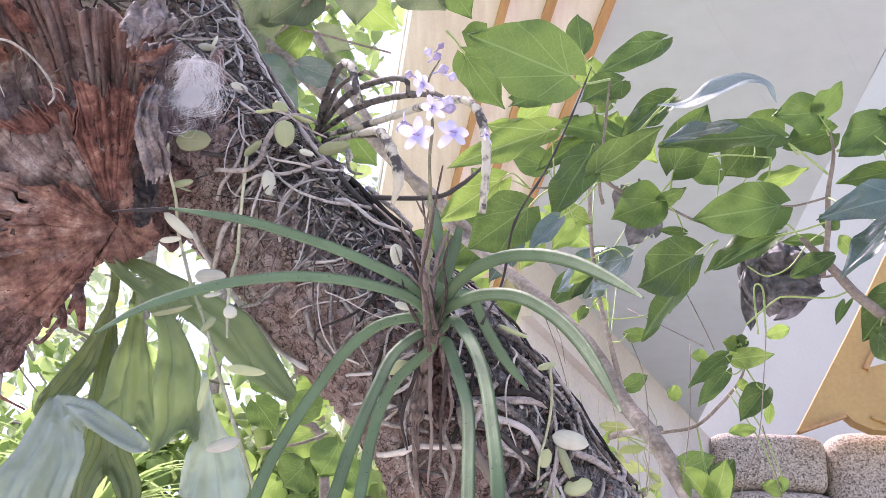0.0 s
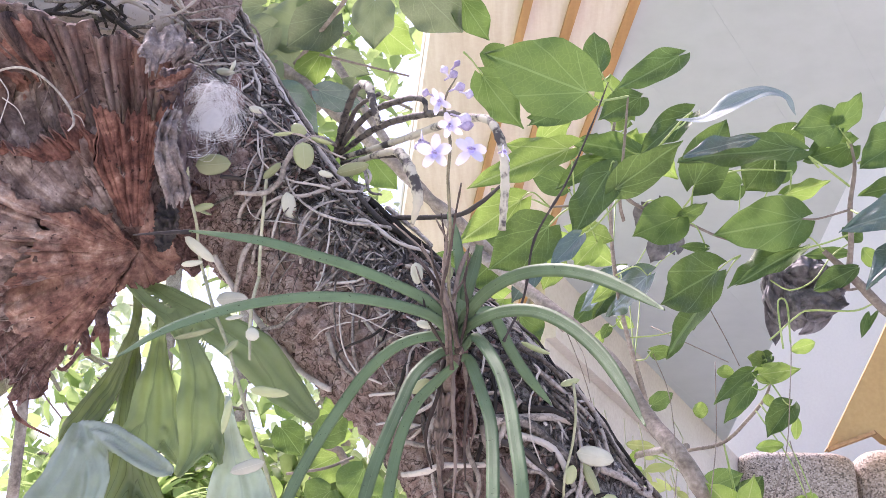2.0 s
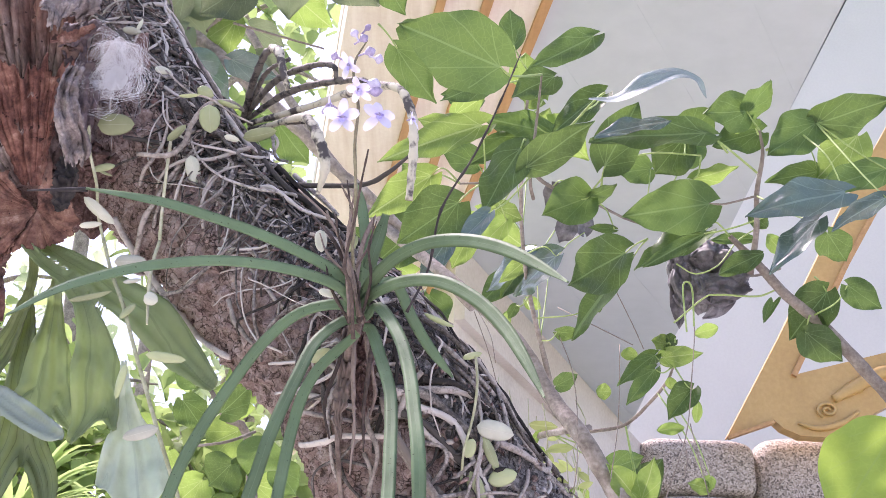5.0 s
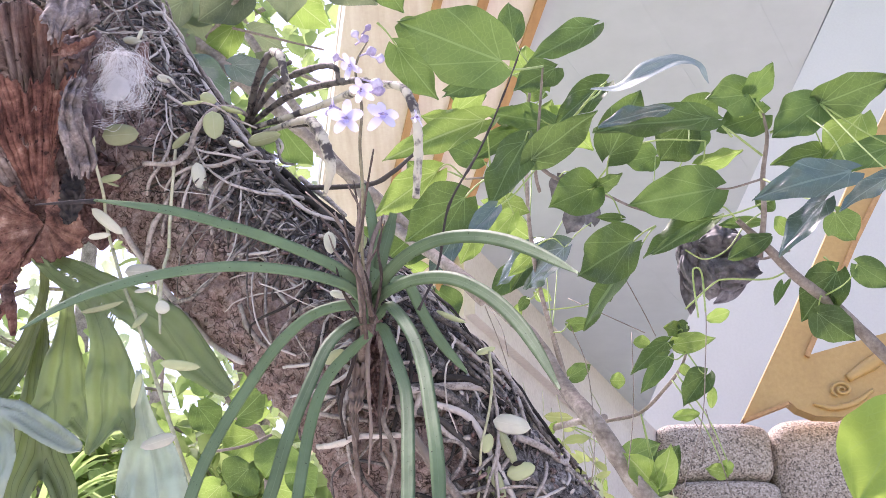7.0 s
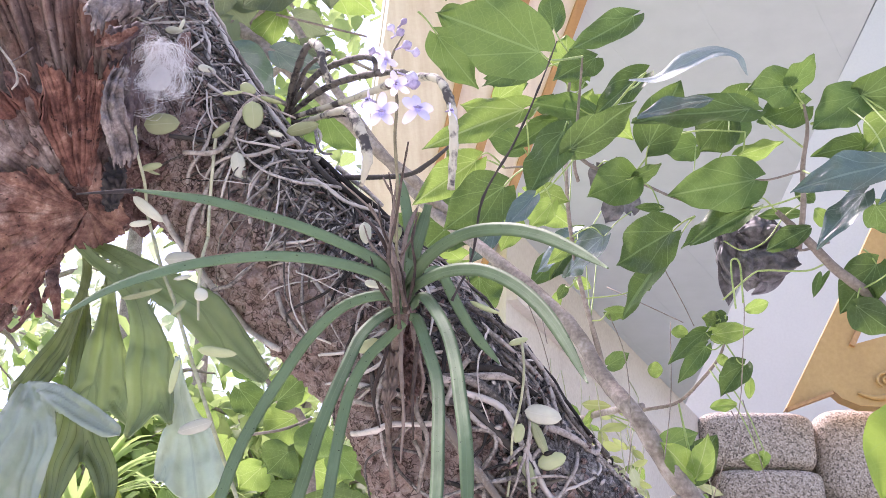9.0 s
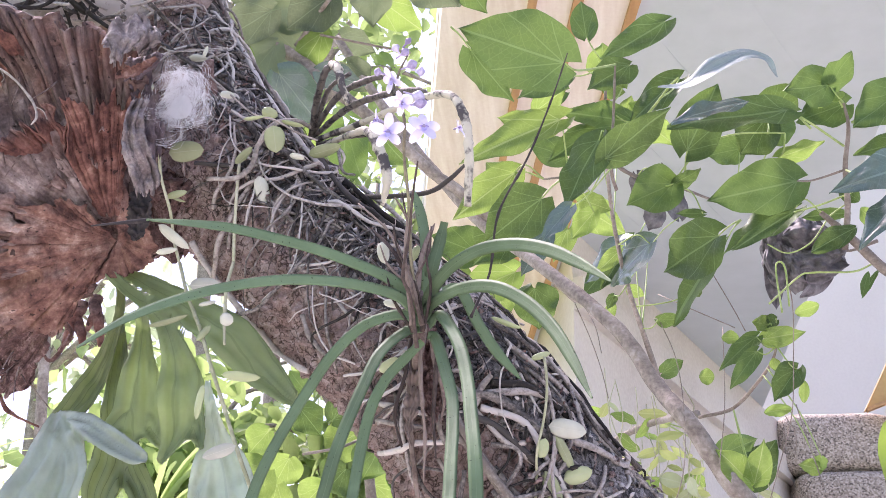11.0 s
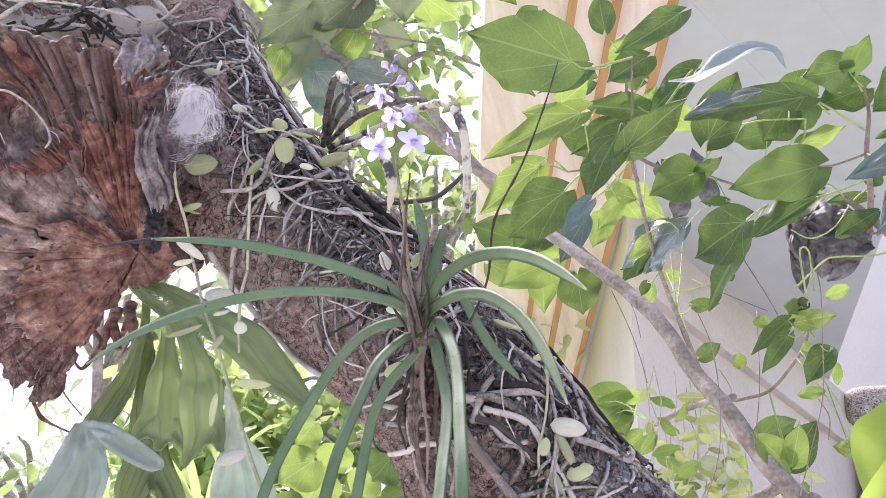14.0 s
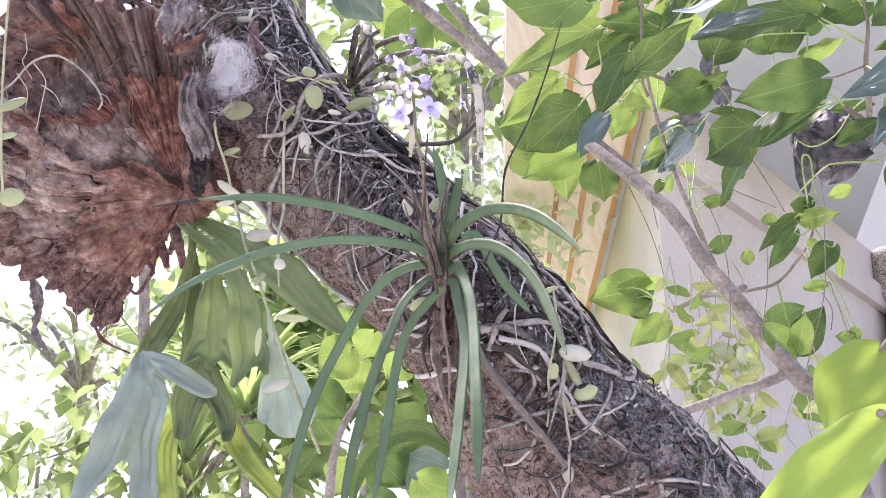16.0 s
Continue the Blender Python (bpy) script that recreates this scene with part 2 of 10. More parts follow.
M_BARK = bark_material("bark", ((0.135, 0.083, 0.066), (0.325, 0.228, 0.196), (0.47, 0.37, 0.328), (0.66, 0.58, 0.54)), (0.085, 0.055, 0.045))
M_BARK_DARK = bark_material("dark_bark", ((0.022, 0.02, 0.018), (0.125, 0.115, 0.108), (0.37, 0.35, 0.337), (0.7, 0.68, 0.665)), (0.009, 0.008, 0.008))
M_ROOT = rough_material("aerial_root", (0.065, 0.058, 0.051), (0.26, 0.233, 0.207), (0.54, 0.5, 0.455), 75, 300, 0.9, 0.9, 0.002, 0.7)
M_ROOT_PALE = rough_material("pale_root", (0.16, 0.135, 0.11), (0.36, 0.318, 0.272), (0.58, 0.53, 0.47), 60, 280, 0.85, 0.7, 0.0015, 0.4)
M_ROOT_DARK = rough_material("dark_root", (0.025, 0.021, 0.017), (0.15, 0.128, 0.108), (0.42, 0.375, 0.33), 75, 300, 0.92, 0.9, 0.002, 0.65)
M_STRAP = leaf_material("orchid_strap", (0.165, 0.245, 0.13), (0.2, 0.285, 0.16), (0.23, 0.35, 0.14), 0.55, 0.17, 0, 0.3, 0.18, 0.25)
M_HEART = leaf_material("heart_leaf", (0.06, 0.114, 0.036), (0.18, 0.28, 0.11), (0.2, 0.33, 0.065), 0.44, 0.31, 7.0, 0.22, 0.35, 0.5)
# shaded and sunlit copies of the heart leaf, with the light in their colour
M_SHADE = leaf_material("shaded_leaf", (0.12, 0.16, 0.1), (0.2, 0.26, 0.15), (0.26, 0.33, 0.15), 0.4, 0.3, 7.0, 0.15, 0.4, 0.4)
M_HEART_LIT = leaf_material("heart_leaf_lit", (0.15, 0.25, 0.06), (0.38, 0.48, 0.2), (0.36, 0.52, 0.11), 0.45, 0.46, 7.0, 0.2, 0.4, 0.4)
M_LIME = leaf_material("lime_leaf", (0.23, 0.36, 0.065), (0.3, 0.43, 0.1), (0.5, 0.68, 0.12), 0.5, 0.5, 5.0, 0.0, 0.3, 0.3)
M_SHOOT = leaf_material("pale_shoot_leaf", (0.4, 0.46, 0.17), (0.55, 0.6, 0.3), (0.6, 0.68, 0.25), 0.45, 0.4, 0, 0.0, 0.4, 0.5)
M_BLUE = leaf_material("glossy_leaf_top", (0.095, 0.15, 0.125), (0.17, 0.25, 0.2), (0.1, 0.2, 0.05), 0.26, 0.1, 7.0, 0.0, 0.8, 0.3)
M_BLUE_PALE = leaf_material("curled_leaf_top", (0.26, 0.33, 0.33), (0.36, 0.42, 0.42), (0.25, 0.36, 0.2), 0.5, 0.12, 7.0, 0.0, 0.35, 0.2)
M_DEAD = rough_material("dead_leaf", (0.05, 0.045, 0.046), (0.135, 0.125, 0.127), (0.3, 0.285, 0.288), 25, 120, 0.65, 0.5, 0.002)
M_DISC = leaf_material("fleshy_leaf", (0.42, 0.47, 0.26), (0.52, 0.56, 0.36), (0.62, 0.7, 0.35), 0.4, 0.22, 0, 0.18, 0.5, 0.4)
M_DISC_PALE = leaf_material("pale_fleshy_leaf", (0.66, 0.67, 0.55), (0.7, 0.7, 0.6), (0.7, 0.75, 0.55), 0.35, 0.2, 0, 0.15, 0.5, 0.3)
M_VINE = rough_material("vine_stem", (0.3, 0.31, 0.17), (0.48, 0.48, 0.3), (0.62, 0.6, 0.44), 40, 200, 0.6, 0.3, 0.001, 0.2)
M_TWIG = rough_material("twig", (0.12, 0.09, 0.07), (0.24, 0.2, 0.16), (0.38, 0.33, 0.28), 30, 200, 0.8, 0.4, 0.001)
M_BRANCH = rough_material("branch", (0.11, 0.09, 0.075), (0.29, 0.25, 0.21), (0.5, 0.45, 0.4), 18, 120, 0.85, 0.8, 0.003)
M_PETIOLE = rough_material("petiole", (0.2, 0.3, 0.08), (0.34, 0.46, 0.14), (0.5, 0.6, 0.25), 40, 200, 0.5, 0.2, 0.001)
M_BLACK = rough_material("black_twig", (0.012, 0.01, 0.01), (0.035, 0.028, 0.026), (0.09, 0.07, 0.06), 40, 200, 0.8, 0.4, 0.001)
M_CANE_W = banded_material("papery_cane", (0.56, 0.52, 0.4), (0.07, 0.06, 0.055), 45)
M_CANE_D = banded_material("dark_cane", (0.13, 0.115, 0.095), (0.035, 0.03, 0.027), 110)
M_SPIKE = rough_material("dry_spike", (0.04, 0.028, 0.022), (0.105, 0.073, 0.056), (0.24, 0.185, 0.15), 60, 260, 0.85, 0.5, 0.001, 0.5)
M_STEM = rough_material("flower_stem", (0.07, 0.055, 0.04), (0.17, 0.15, 0.09), (0.3, 0.28, 0.17), 40, 220, 0.6, 0.3, 0.001)
M_PETAL = petal_material()
M_LIP = rough_material("lip", (0.36, 0.3, 0.64), (0.52, 0.46, 0.78), (0.68, 0.63, 0.87), 200, 400, 0.5, 0.2, 0.0005)
M_BUD = rough_material("bud", (0.24, 0.19, 0.3), (0.46, 0.4, 0.55), (0.66, 0.62, 0.72), 90, 300, 0.55, 0.2, 0.0005, 0.3)
M_SHIELD = dry_material("dry_frond", -0.035, 0.4)
M_SHIELD_RED = dry_material("red_frond", -0.012, 1.3, 60.0, 24.0, 0.12, rust=0.9)
M_SHIELD_ORANGE = dry_material("orange_frond", 0.012, 1.1, 50.0, 24.0, 0.13, 0.5)
M_SHIELD_STREAK = dry_material("pleated_frond", -0.05, 0.3, 110.0, 4.0, 0.62)
M_SHIELD_GREY = dry_material("weathered_frond", 0.002, -0.25, 120.0, 12.0, 0.28)
M_SHIELD_PALE = dry_material("pale_frond", 0.055, 0.6, 120.0, 14.0, 0.25)
M_CRUMB = rough_material("crumbling_frond", (0.04, 0.02, 0.017), (0.145, 0.08, 0.067), (0.38, 0.27, 0.235), 60, 300, 0.9, 1.0, 0.005)
M_PAPER = rough_material("papery_husk", (0.085, 0.066, 0.06), (0.215, 0.178, 0.165), (0.42, 0.37, 0.345), 70, 300, 0.75, 0.9, 0.003)
M_HUSK_DARK = rough_material("dark_husk", (0.04, 0.028, 0.029), (0.12, 0.085, 0.087), (0.24, 0.19, 0.19), 60, 260, 0.8, 0.9, 0.003)
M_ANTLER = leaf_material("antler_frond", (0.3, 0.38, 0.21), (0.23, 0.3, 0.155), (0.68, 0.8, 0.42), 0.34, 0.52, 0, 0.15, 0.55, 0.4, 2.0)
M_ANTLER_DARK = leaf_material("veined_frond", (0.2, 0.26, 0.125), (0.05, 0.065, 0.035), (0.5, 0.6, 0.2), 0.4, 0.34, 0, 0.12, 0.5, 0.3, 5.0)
# lighter, yellower copy of the veined frond: the backlight is in its colour
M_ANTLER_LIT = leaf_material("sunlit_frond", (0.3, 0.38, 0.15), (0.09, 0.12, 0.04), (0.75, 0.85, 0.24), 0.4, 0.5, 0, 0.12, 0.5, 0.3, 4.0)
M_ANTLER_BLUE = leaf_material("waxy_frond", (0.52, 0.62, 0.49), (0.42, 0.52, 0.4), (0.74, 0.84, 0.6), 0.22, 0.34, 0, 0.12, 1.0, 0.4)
M_FLOSS = floss_material()
M_SOFFIT = rough_material("painted_soffit", (0.485, 0.53, 0.5), (0.53, 0.572, 0.545), (0.565, 0.605, 0.58), 0.7, 9, 0.85, 0.05, 0.002)
M_COFFER = rough_material("white_plaster", (0.62, 0.592, 0.535), (0.665, 0.637, 0.58), (0.7, 0.672, 0.615), 0.8, 40, 0.8, 0.05, 0.002)
M_WALL = rough_material("beige_plaster", (0.53, 0.47, 0.4), (0.63, 0.575, 0.5), (0.7, 0.65, 0.58), 1.1, 50, 0.85, 0.1, 0.003)
M_WOOD = board_material("cream_wood", (0.68, 0.56, 0.43), (0.88, 0.79, 0.67), (4.0, 0.3, 4.0))
M_TRIM = board_material("orange_trim", (0.4, 0.2, 0.07), (0.58, 0.33, 0.13), (4.0, 0.3, 4.0))
M_GOLD = rough_material("gold_paint", (0.47, 0.28, 0.09), (0.54, 0.335, 0.11), (0.61, 0.39, 0.14), 2.0, 30, 0.42, 0.15, 0.003)
M_STONE = stone_material()
M_PAVING = rough_material("pale_paving", (0.42, 0.41, 0.38), (0.54, 0.53, 0.5), (0.64, 0.63, 0.6), 0.7, 12, 0.85, 0.3, 0.005)
M_GRASS = rough_material("lawn", (0.1, 0.16, 0.04), (0.16, 0.25, 0.06), (0.26, 0.34, 0.1), 0.8, 20, 0.95, 0.5, 0.02)
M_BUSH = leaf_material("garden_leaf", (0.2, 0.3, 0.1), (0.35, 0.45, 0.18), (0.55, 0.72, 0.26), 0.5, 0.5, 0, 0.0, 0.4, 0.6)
# distant garden leaf, its colour paled to carry the bright haze
M_BUSH_HAZE = leaf_material("hazed_leaf", (0.42, 0.5, 0.3), (0.5, 0.58, 0.38), (0.8, 0.92, 0.6), 0.6, 0.5, 0, 0.0, 0.3, 0.6)


# ---- builders ----
def mesh_part(name, verts, faces, mat, parent=None, label="", uvs=None, flat=False):
    me = bpy.data.meshes.new(name)
    me.from_pydata([tuple(v) for v in verts], [], faces)
    if uvs is not None:
        layer = me.uv_layers.new(name="UVMap")
        for lp in me.loops:
            layer.data[lp.index].uv = uvs[lp.vertex_index]
    if not flat:
        me.polygons.foreach_set("use_smooth", [True] * len(me.polygons))
    me.materials.append(mat)
    ob = new(name, me)
    ob.parent = parent
    if label:
        tagged(ob, label=label)
    return ob


def holder(name, label, category, group="", kind=""):
    return tagged(new(name), label, category, group, kind)


def spline(pts, n):
    """n + 1 points of a Catmull-Rom curve through pts."""
    p = [Vector(q) for q in pts]
    p = [2 * p[0] - p[1]] + p + [2 * p[-1] - p[-2]]
    out = []
    for k in range(n + 1):
        s = k / n * (len(p) - 3)
        i = min(int(s), len(p) - 4)
        t = s - i
        a, b, c, d = p[i:i + 4]
        out.append(0.5 * ((2 * b) + (c - a) * t + (2 * a - 5 * b + 4 * c - d) * t * t + (3 * b - a - 3 * c + d) * t ** 3))
    return out


def lerp_list(v, s):
    x = s * (len(v) - 1)
    i = min(int(x), len(v) - 2)
    return v[i] + (v[i + 1] - v[i]) * (x - i)


def tube_data(verts, faces, pts, rads, sides=6, wob=0.0):
    first = len(verts)
    u = None
    for k, p in enumerate(pts):
        d = (pts[min(k + 1, len(pts) - 1)] - pts[max(k - 1, 0)]).normalized()
        u = d.orthogonal().normalized() if u is None else (u - d * u.dot(d)).normalized()
        v = d.cross(u)
        for s in range(sides):
            a = s * math.tau / sides
            r = rads[k] * (1 + wob * noise.noise(p * 90 + Vector((a, 0, 0))))
            verts.append(p + r * (math.cos(a) * u + math.sin(a) * v))
    n = len(pts)
    for k in range(n - 1):
        for s in range(sides):
            a, b = first + k * sides + s, first + k * sides + (s + 1) % sides
            faces.append((a, b, b + sides, a + sides))
    faces.append(tuple(first + s for s in range(sides))[::-1])
    faces.append(tuple(first + (n - 1) * sides + s for s in range(sides)))


def stick(name, pts, rads, mat, parent=None, label="", n=0, sides=8, wob=0.15, knots=0.0):
    n = n or 6 * (len(pts) - 1)
    path = spline(pts, n)
    rr = [lerp_list(rads, k / n) * (1 + knots * (1 if k % 4 == 0 else 0)) for k in range(n + 1)]
    verts, faces = [], []
    tube_data(verts, faces, path, rr, sides, wob)
    return mesh_part(name, verts, faces, mat, parent, label)


HEART = [0.14, 0.5, 0.71, 0.84, 0.92, 0.97, 0.99, 1.0, 0.99, 0.97, 0.93, 0.88, 0.82, 0.75, 0.66, 0.56, 0.45, 0.33, 0.21, 0.1, 0.005]
EYE = Vector((0.03, -0.02, 1.55))


def blade(name, base, tip, width, mat, parent=None, label="", turn=0.0, droop=0.12, cup=0.15, heart=1.0, wave=0.05, nu=16, nv=8, shape=None, curl=0.0):
    """A leaf from base to tip. turn: degrees about its length from facing the viewer's side; heart 1: lobed base, 0: oval."""
    base, tip = Vector(base), Vector(tip)
    ax = tip - base
    ln = ax.length
    ax.normalize()
    n0 = EYE - (base + tip) / 2
    n0 = (n0 - ax * n0.dot(ax)).normalized()
    n0.rotate(Matrix.Rotation(radians(turn), 3, ax))
    sd = ax.cross(n0)
    seed = base * 37
    verts, uvs, faces = [], [], []
    for i in range(nu + 1):
        u = (i / nu) ** 1.35
        if heart:
            w = lerp_list(HEART, u) * heart + max(math.sin(math.pi * u) ** 0.62, 0.03) * (1 - heart)
        else:
            w = max(math.sin(math.pi * u) ** 0.62, 0.03)
        w *= 1 + 0.1 * noise.noise(seed + Vector((u * 5, 0, 3)))
        for j in range(nv + 1):
            v = j / nv * 2 - 1
            back = -0.15 * heart * abs(v) ** 1.6 * max(0, 1 - u * 2.6)
            x = (u + back) * ln
            y = v * w * width / 2
            z = -droop * ln * (u * u) + cup * abs(y) + wave * width * noise.noise(seed + Vector((u * 3, v * 2, 0))) + curl * ln * max(0, u - 0.6) ** 2 * 4
            z += 0.055 * width * math.sin(u * 9 + abs(v) * 4 + seed.x) * abs(v) + 0.05 * width * math.sin(u * 15 + v * 2 + seed.z) * abs(v) ** 2
            verts.append(base + ax * x + sd * y + n0 * z)
            uvs.append((x / ln, 0.5 + y / ln))
    m = nv + 1
    for i in range(nu):
        for j in range(nv):
            faces.append((i * m + j, (i + 1) * m + j, (i + 1) * m + j + 1, i * m + j + 1))
    ob = mesh_part(name, verts, faces, mat, parent, label, uvs)
    return ob


def fleshy(name, center, along, width, thick, mat, parent=None, label="", turn=0.0):
    """A thick lens-shaped leaf round center; along: half its length as a vector."""
    c, a = Vector(center), Vector(along)
    n0 = EYE - c
    ax = a.normalized()
    n0 = (n0 - ax * n0.dot(ax)).normalized()
    n0.rotate(Matrix.Rotation(radians(turn), 3, ax))
    sd = ax.cross(n0)
    verts, uvs, faces = [], [], []
    nu, nv = 10, 12
    for i in range(nu + 1):
        u = -1 + 2 * i / nu
        w = max(1 - abs(u) ** 2.4, 0.0) ** 0.6 * (1 - 0.12 * u)
        for j in range(nv):
            t = j / nv * math.tau
            y, z = math.cos(t) * w * width / 2, math.sin(t) * max(w, 0.05) * thick / 2
            verts.append(c + a * u + sd * y + n0 * (z - 0.35 * (y * y) / max(width, 1e-4) - 0.1 * a.length * u * u))
            uvs.append((i / nu, math.cos(t) * 0.5 + 0.5))
    for i in range(nu):
        for j in range(nv):
            k = (j + 1) % nv
            faces.append((i * nv + j, (i + 1) * nv + j, (i + 1) * nv + k, i * nv + k))
    return mesh_part(name, verts, faces, mat, parent, label, uvs)


def strap(name, pts, width, mat, parent=None, label="", keel=0.07, blunt=0.0, n=36, turn=0.0):
    """A long channelled leaf along a curve."""
    path = spline(pts, n)
    verts, uvs, faces = [], [], []
    m = 7
    th = width * 0.1
    for i, p in enumerate(path):
        u = i / n
        d = (path[min(i + 1, n)] - path[max(i - 1, 0)]).normalized()
        n0 = Vector((-0.1, -0.95, 0.12))
        n0 = (n0 - d * n0.dot(d)).normalized()
        if turn:
            n0.rotate(Matrix.Rotation(radians(turn), 3, d))
        sd = d.cross(n0)
        w = width * min(1, 0.75 + u * 2) * max(0.06 + blunt, (1 - max(0, (u - 0.7) / 0.3) ** 2)) ** 0.7
        ring = [(-1, 1), (-0.5, 0.5), (0, 0), (0.5, 0.5), (1, 1)]
        top = [(v, abs(v) * keel * w / 2 + th) for v in (-1, -0.5, 0, 0.5, 1)]
        low = [(v, abs(v) * keel * w / 2 - th * 0.6 * (1 - abs(v))) for v in (0.66, 0, -0.66)]
        for v, z in top + low:
            verts.append(p + sd * (v * w / 2) + n0 * z)
            uvs.append((u, v * 0.5 + 0.5))
    m = 8
    for i in range(n):
        for j in range(m):
            k = (j + 1) % m
            faces.append((i * m + j, i * m + k, (i + 1) * m + k, (i + 1) * m + j))
    faces.append(tuple(range(m)))
    faces.append(tuple(range(n * m, n * m + m))[::-1])
    return mesh_part(name, verts, faces, mat, parent, label, uvs)


def ribbon(name, pts, widths, mat, parent=None, label="", n=30, nv=6, face=(0, -1, 0.2), cup=0.1, wave=0.1, crumple=0.0):
    """A broad thin frond along a curve, with a width for each stretch, turned to face a way."""
    path = spline(pts, n)
    verts, uvs, faces = [], [], []
    seed = Vector(pts[0]) * 23
    for i, p in enumerate(path):
        u = i / n
        d = (path[min(i + 1, n)] - path[max(i - 1, 0)]).normalized()
        n0 = Vector(face)
        n0 = (n0 - d * n0.dot(d)).normalized()
        sd = d.cross(n0)
        w = lerp_list(widths, u) * (1 + 0.16 * noise.noise(seed + Vector((u * 6, 0, 0))) + crumple * 0.8 * noise.noise(seed + Vector((u * 25, 0, 0))))
        for j in range(nv + 1):
            v = j / nv * 2 - 1
            z = cup * abs(v) * w / 2 + wave * w * noise.noise(seed + Vector((u * 4, v, 1)))
            if crumple:
                z += crumple * w * (abs(noise.noise(seed + Vector((u * 9, v * 2.5, 4)))) + 0.5 * abs(noise.noise(seed + Vector((u * 22, v * 6, 8)))))
            verts.append(p + sd * (v * w / 2) + n0 * z)
            uvs.append((u, j / nv))
    m = nv + 1
    for i in range(n):
        for j in range(nv):
            faces.append((i * m + j, (i + 1) * m + j, (i + 1) * m + j + 1, i * m + j + 1))
    return mesh_part(name, verts, faces, mat, parent, label, uvs)


def sheet(name, rows, mat, parent, label="", folds=10.0, depth=0.008, crumple=0.005, rag=0.05, nu=48, nv=34, thick=0.0014, seed=0):
    """A dry folded sheet stretched over rows of points; the folds run from the first row to the last."""
    cols = [spline(r, nu) for r in rows]
    lines = []
    for i in range(nu + 1):
        lines.append(spline([c[i] for c in cols], nv))
    mid = lines[nu // 2]
    lu = sum((cols[0][i + 1] - cols[0][i]).length + (cols[-1][i + 1] - cols[-1][i]).length for i in range(nu)) / 2
    lv = sum((mid[j + 1] - mid[j]).length for j in range(nv))
    n0 = (lines[nu][nv // 2] - lines[0][nv // 2]).cross(mid[nv] - mid[0]).normalized()
    if n0.dot(EYE - mid[nv // 2]) < 0:
        n0 = -n0
    verts, uvs, faces = [], [], []
    sd = Vector((seed * 7.3, seed * 3.1, 0))
    for i in range(nu + 1):
        u = i / nu
        end = 1 - rag * (0.5 + noise.noise(Vector((u * 5, 1, 0)) + sd) + 0.6 * noise.noise(Vector((u * 19, 4, 0)) + sd) + 0.4 * noise.noise(Vector((u * 45, 4, 0)) + sd))
        top = rag * (0.4 + 0.8 * noise.noise(Vector((u * 6, 7, 0)) + sd) + 0.5 * noise.noise(Vector((u * 23, 9, 0)) + sd))
        for j in range(nv + 1):
            v = min(max(top + j / nv * (end - top), 0), 1)
            us = u + rag * (0.5 - u) * 2 * abs(2 * u - 1) ** 3 * (0.4 + noise.noise(Vector((v * 6, 2 if u < 0.5 else 5, 4)) + sd) + 0.6 * noise.noise(Vector((v * 21, 2 if u < 0.5 else 5, 9)) + sd))
            us = min(max(us, 0), 1)
            x, y = v * nv, us * nu
            q, h = min(int(x), nv - 1), min(int(y), nu - 1)
            p = lines[h][q].lerp(lines[h][q + 1], x - q).lerp(lines[h + 1][q].lerp(lines[h + 1][q + 1], x - q), y - h)
            g = noise.noise(Vector((u * folds + 0.6 * noise.noise(Vector((u * 3, v * 2.5, 3)) + sd), v * 0.9, 5)) + sd)
            z = depth * (1 - 2.2 * abs(g)) + 0.45 * depth * noise.noise(Vector((u * folds * 2.6, v * 1.5, 8)) + sd)
            z += crumple * (1.2 - 2.6 * abs(noise.noise(p * 30 + sd)) + 0.7 * noise.noise(p * 75 + sd) - 0.4 * abs(noise.noise(p * 190 + sd)))
            verts.append(p + n0 * z)
            uvs.append((u * lu + seed * 0.37, v * lv))
    m = nv + 1
    for i in range(nu):
        for j in range(nv):
            faces.append((i * m + j, (i + 1) * m + j, (i + 1) * m + j + 1, i * m + j + 1))
    ob = mesh_part(name, verts, faces, mat, parent, label, uvs)
    ob.modifiers.new("thickness", "SOLIDIFY").thickness = thick
    return ob


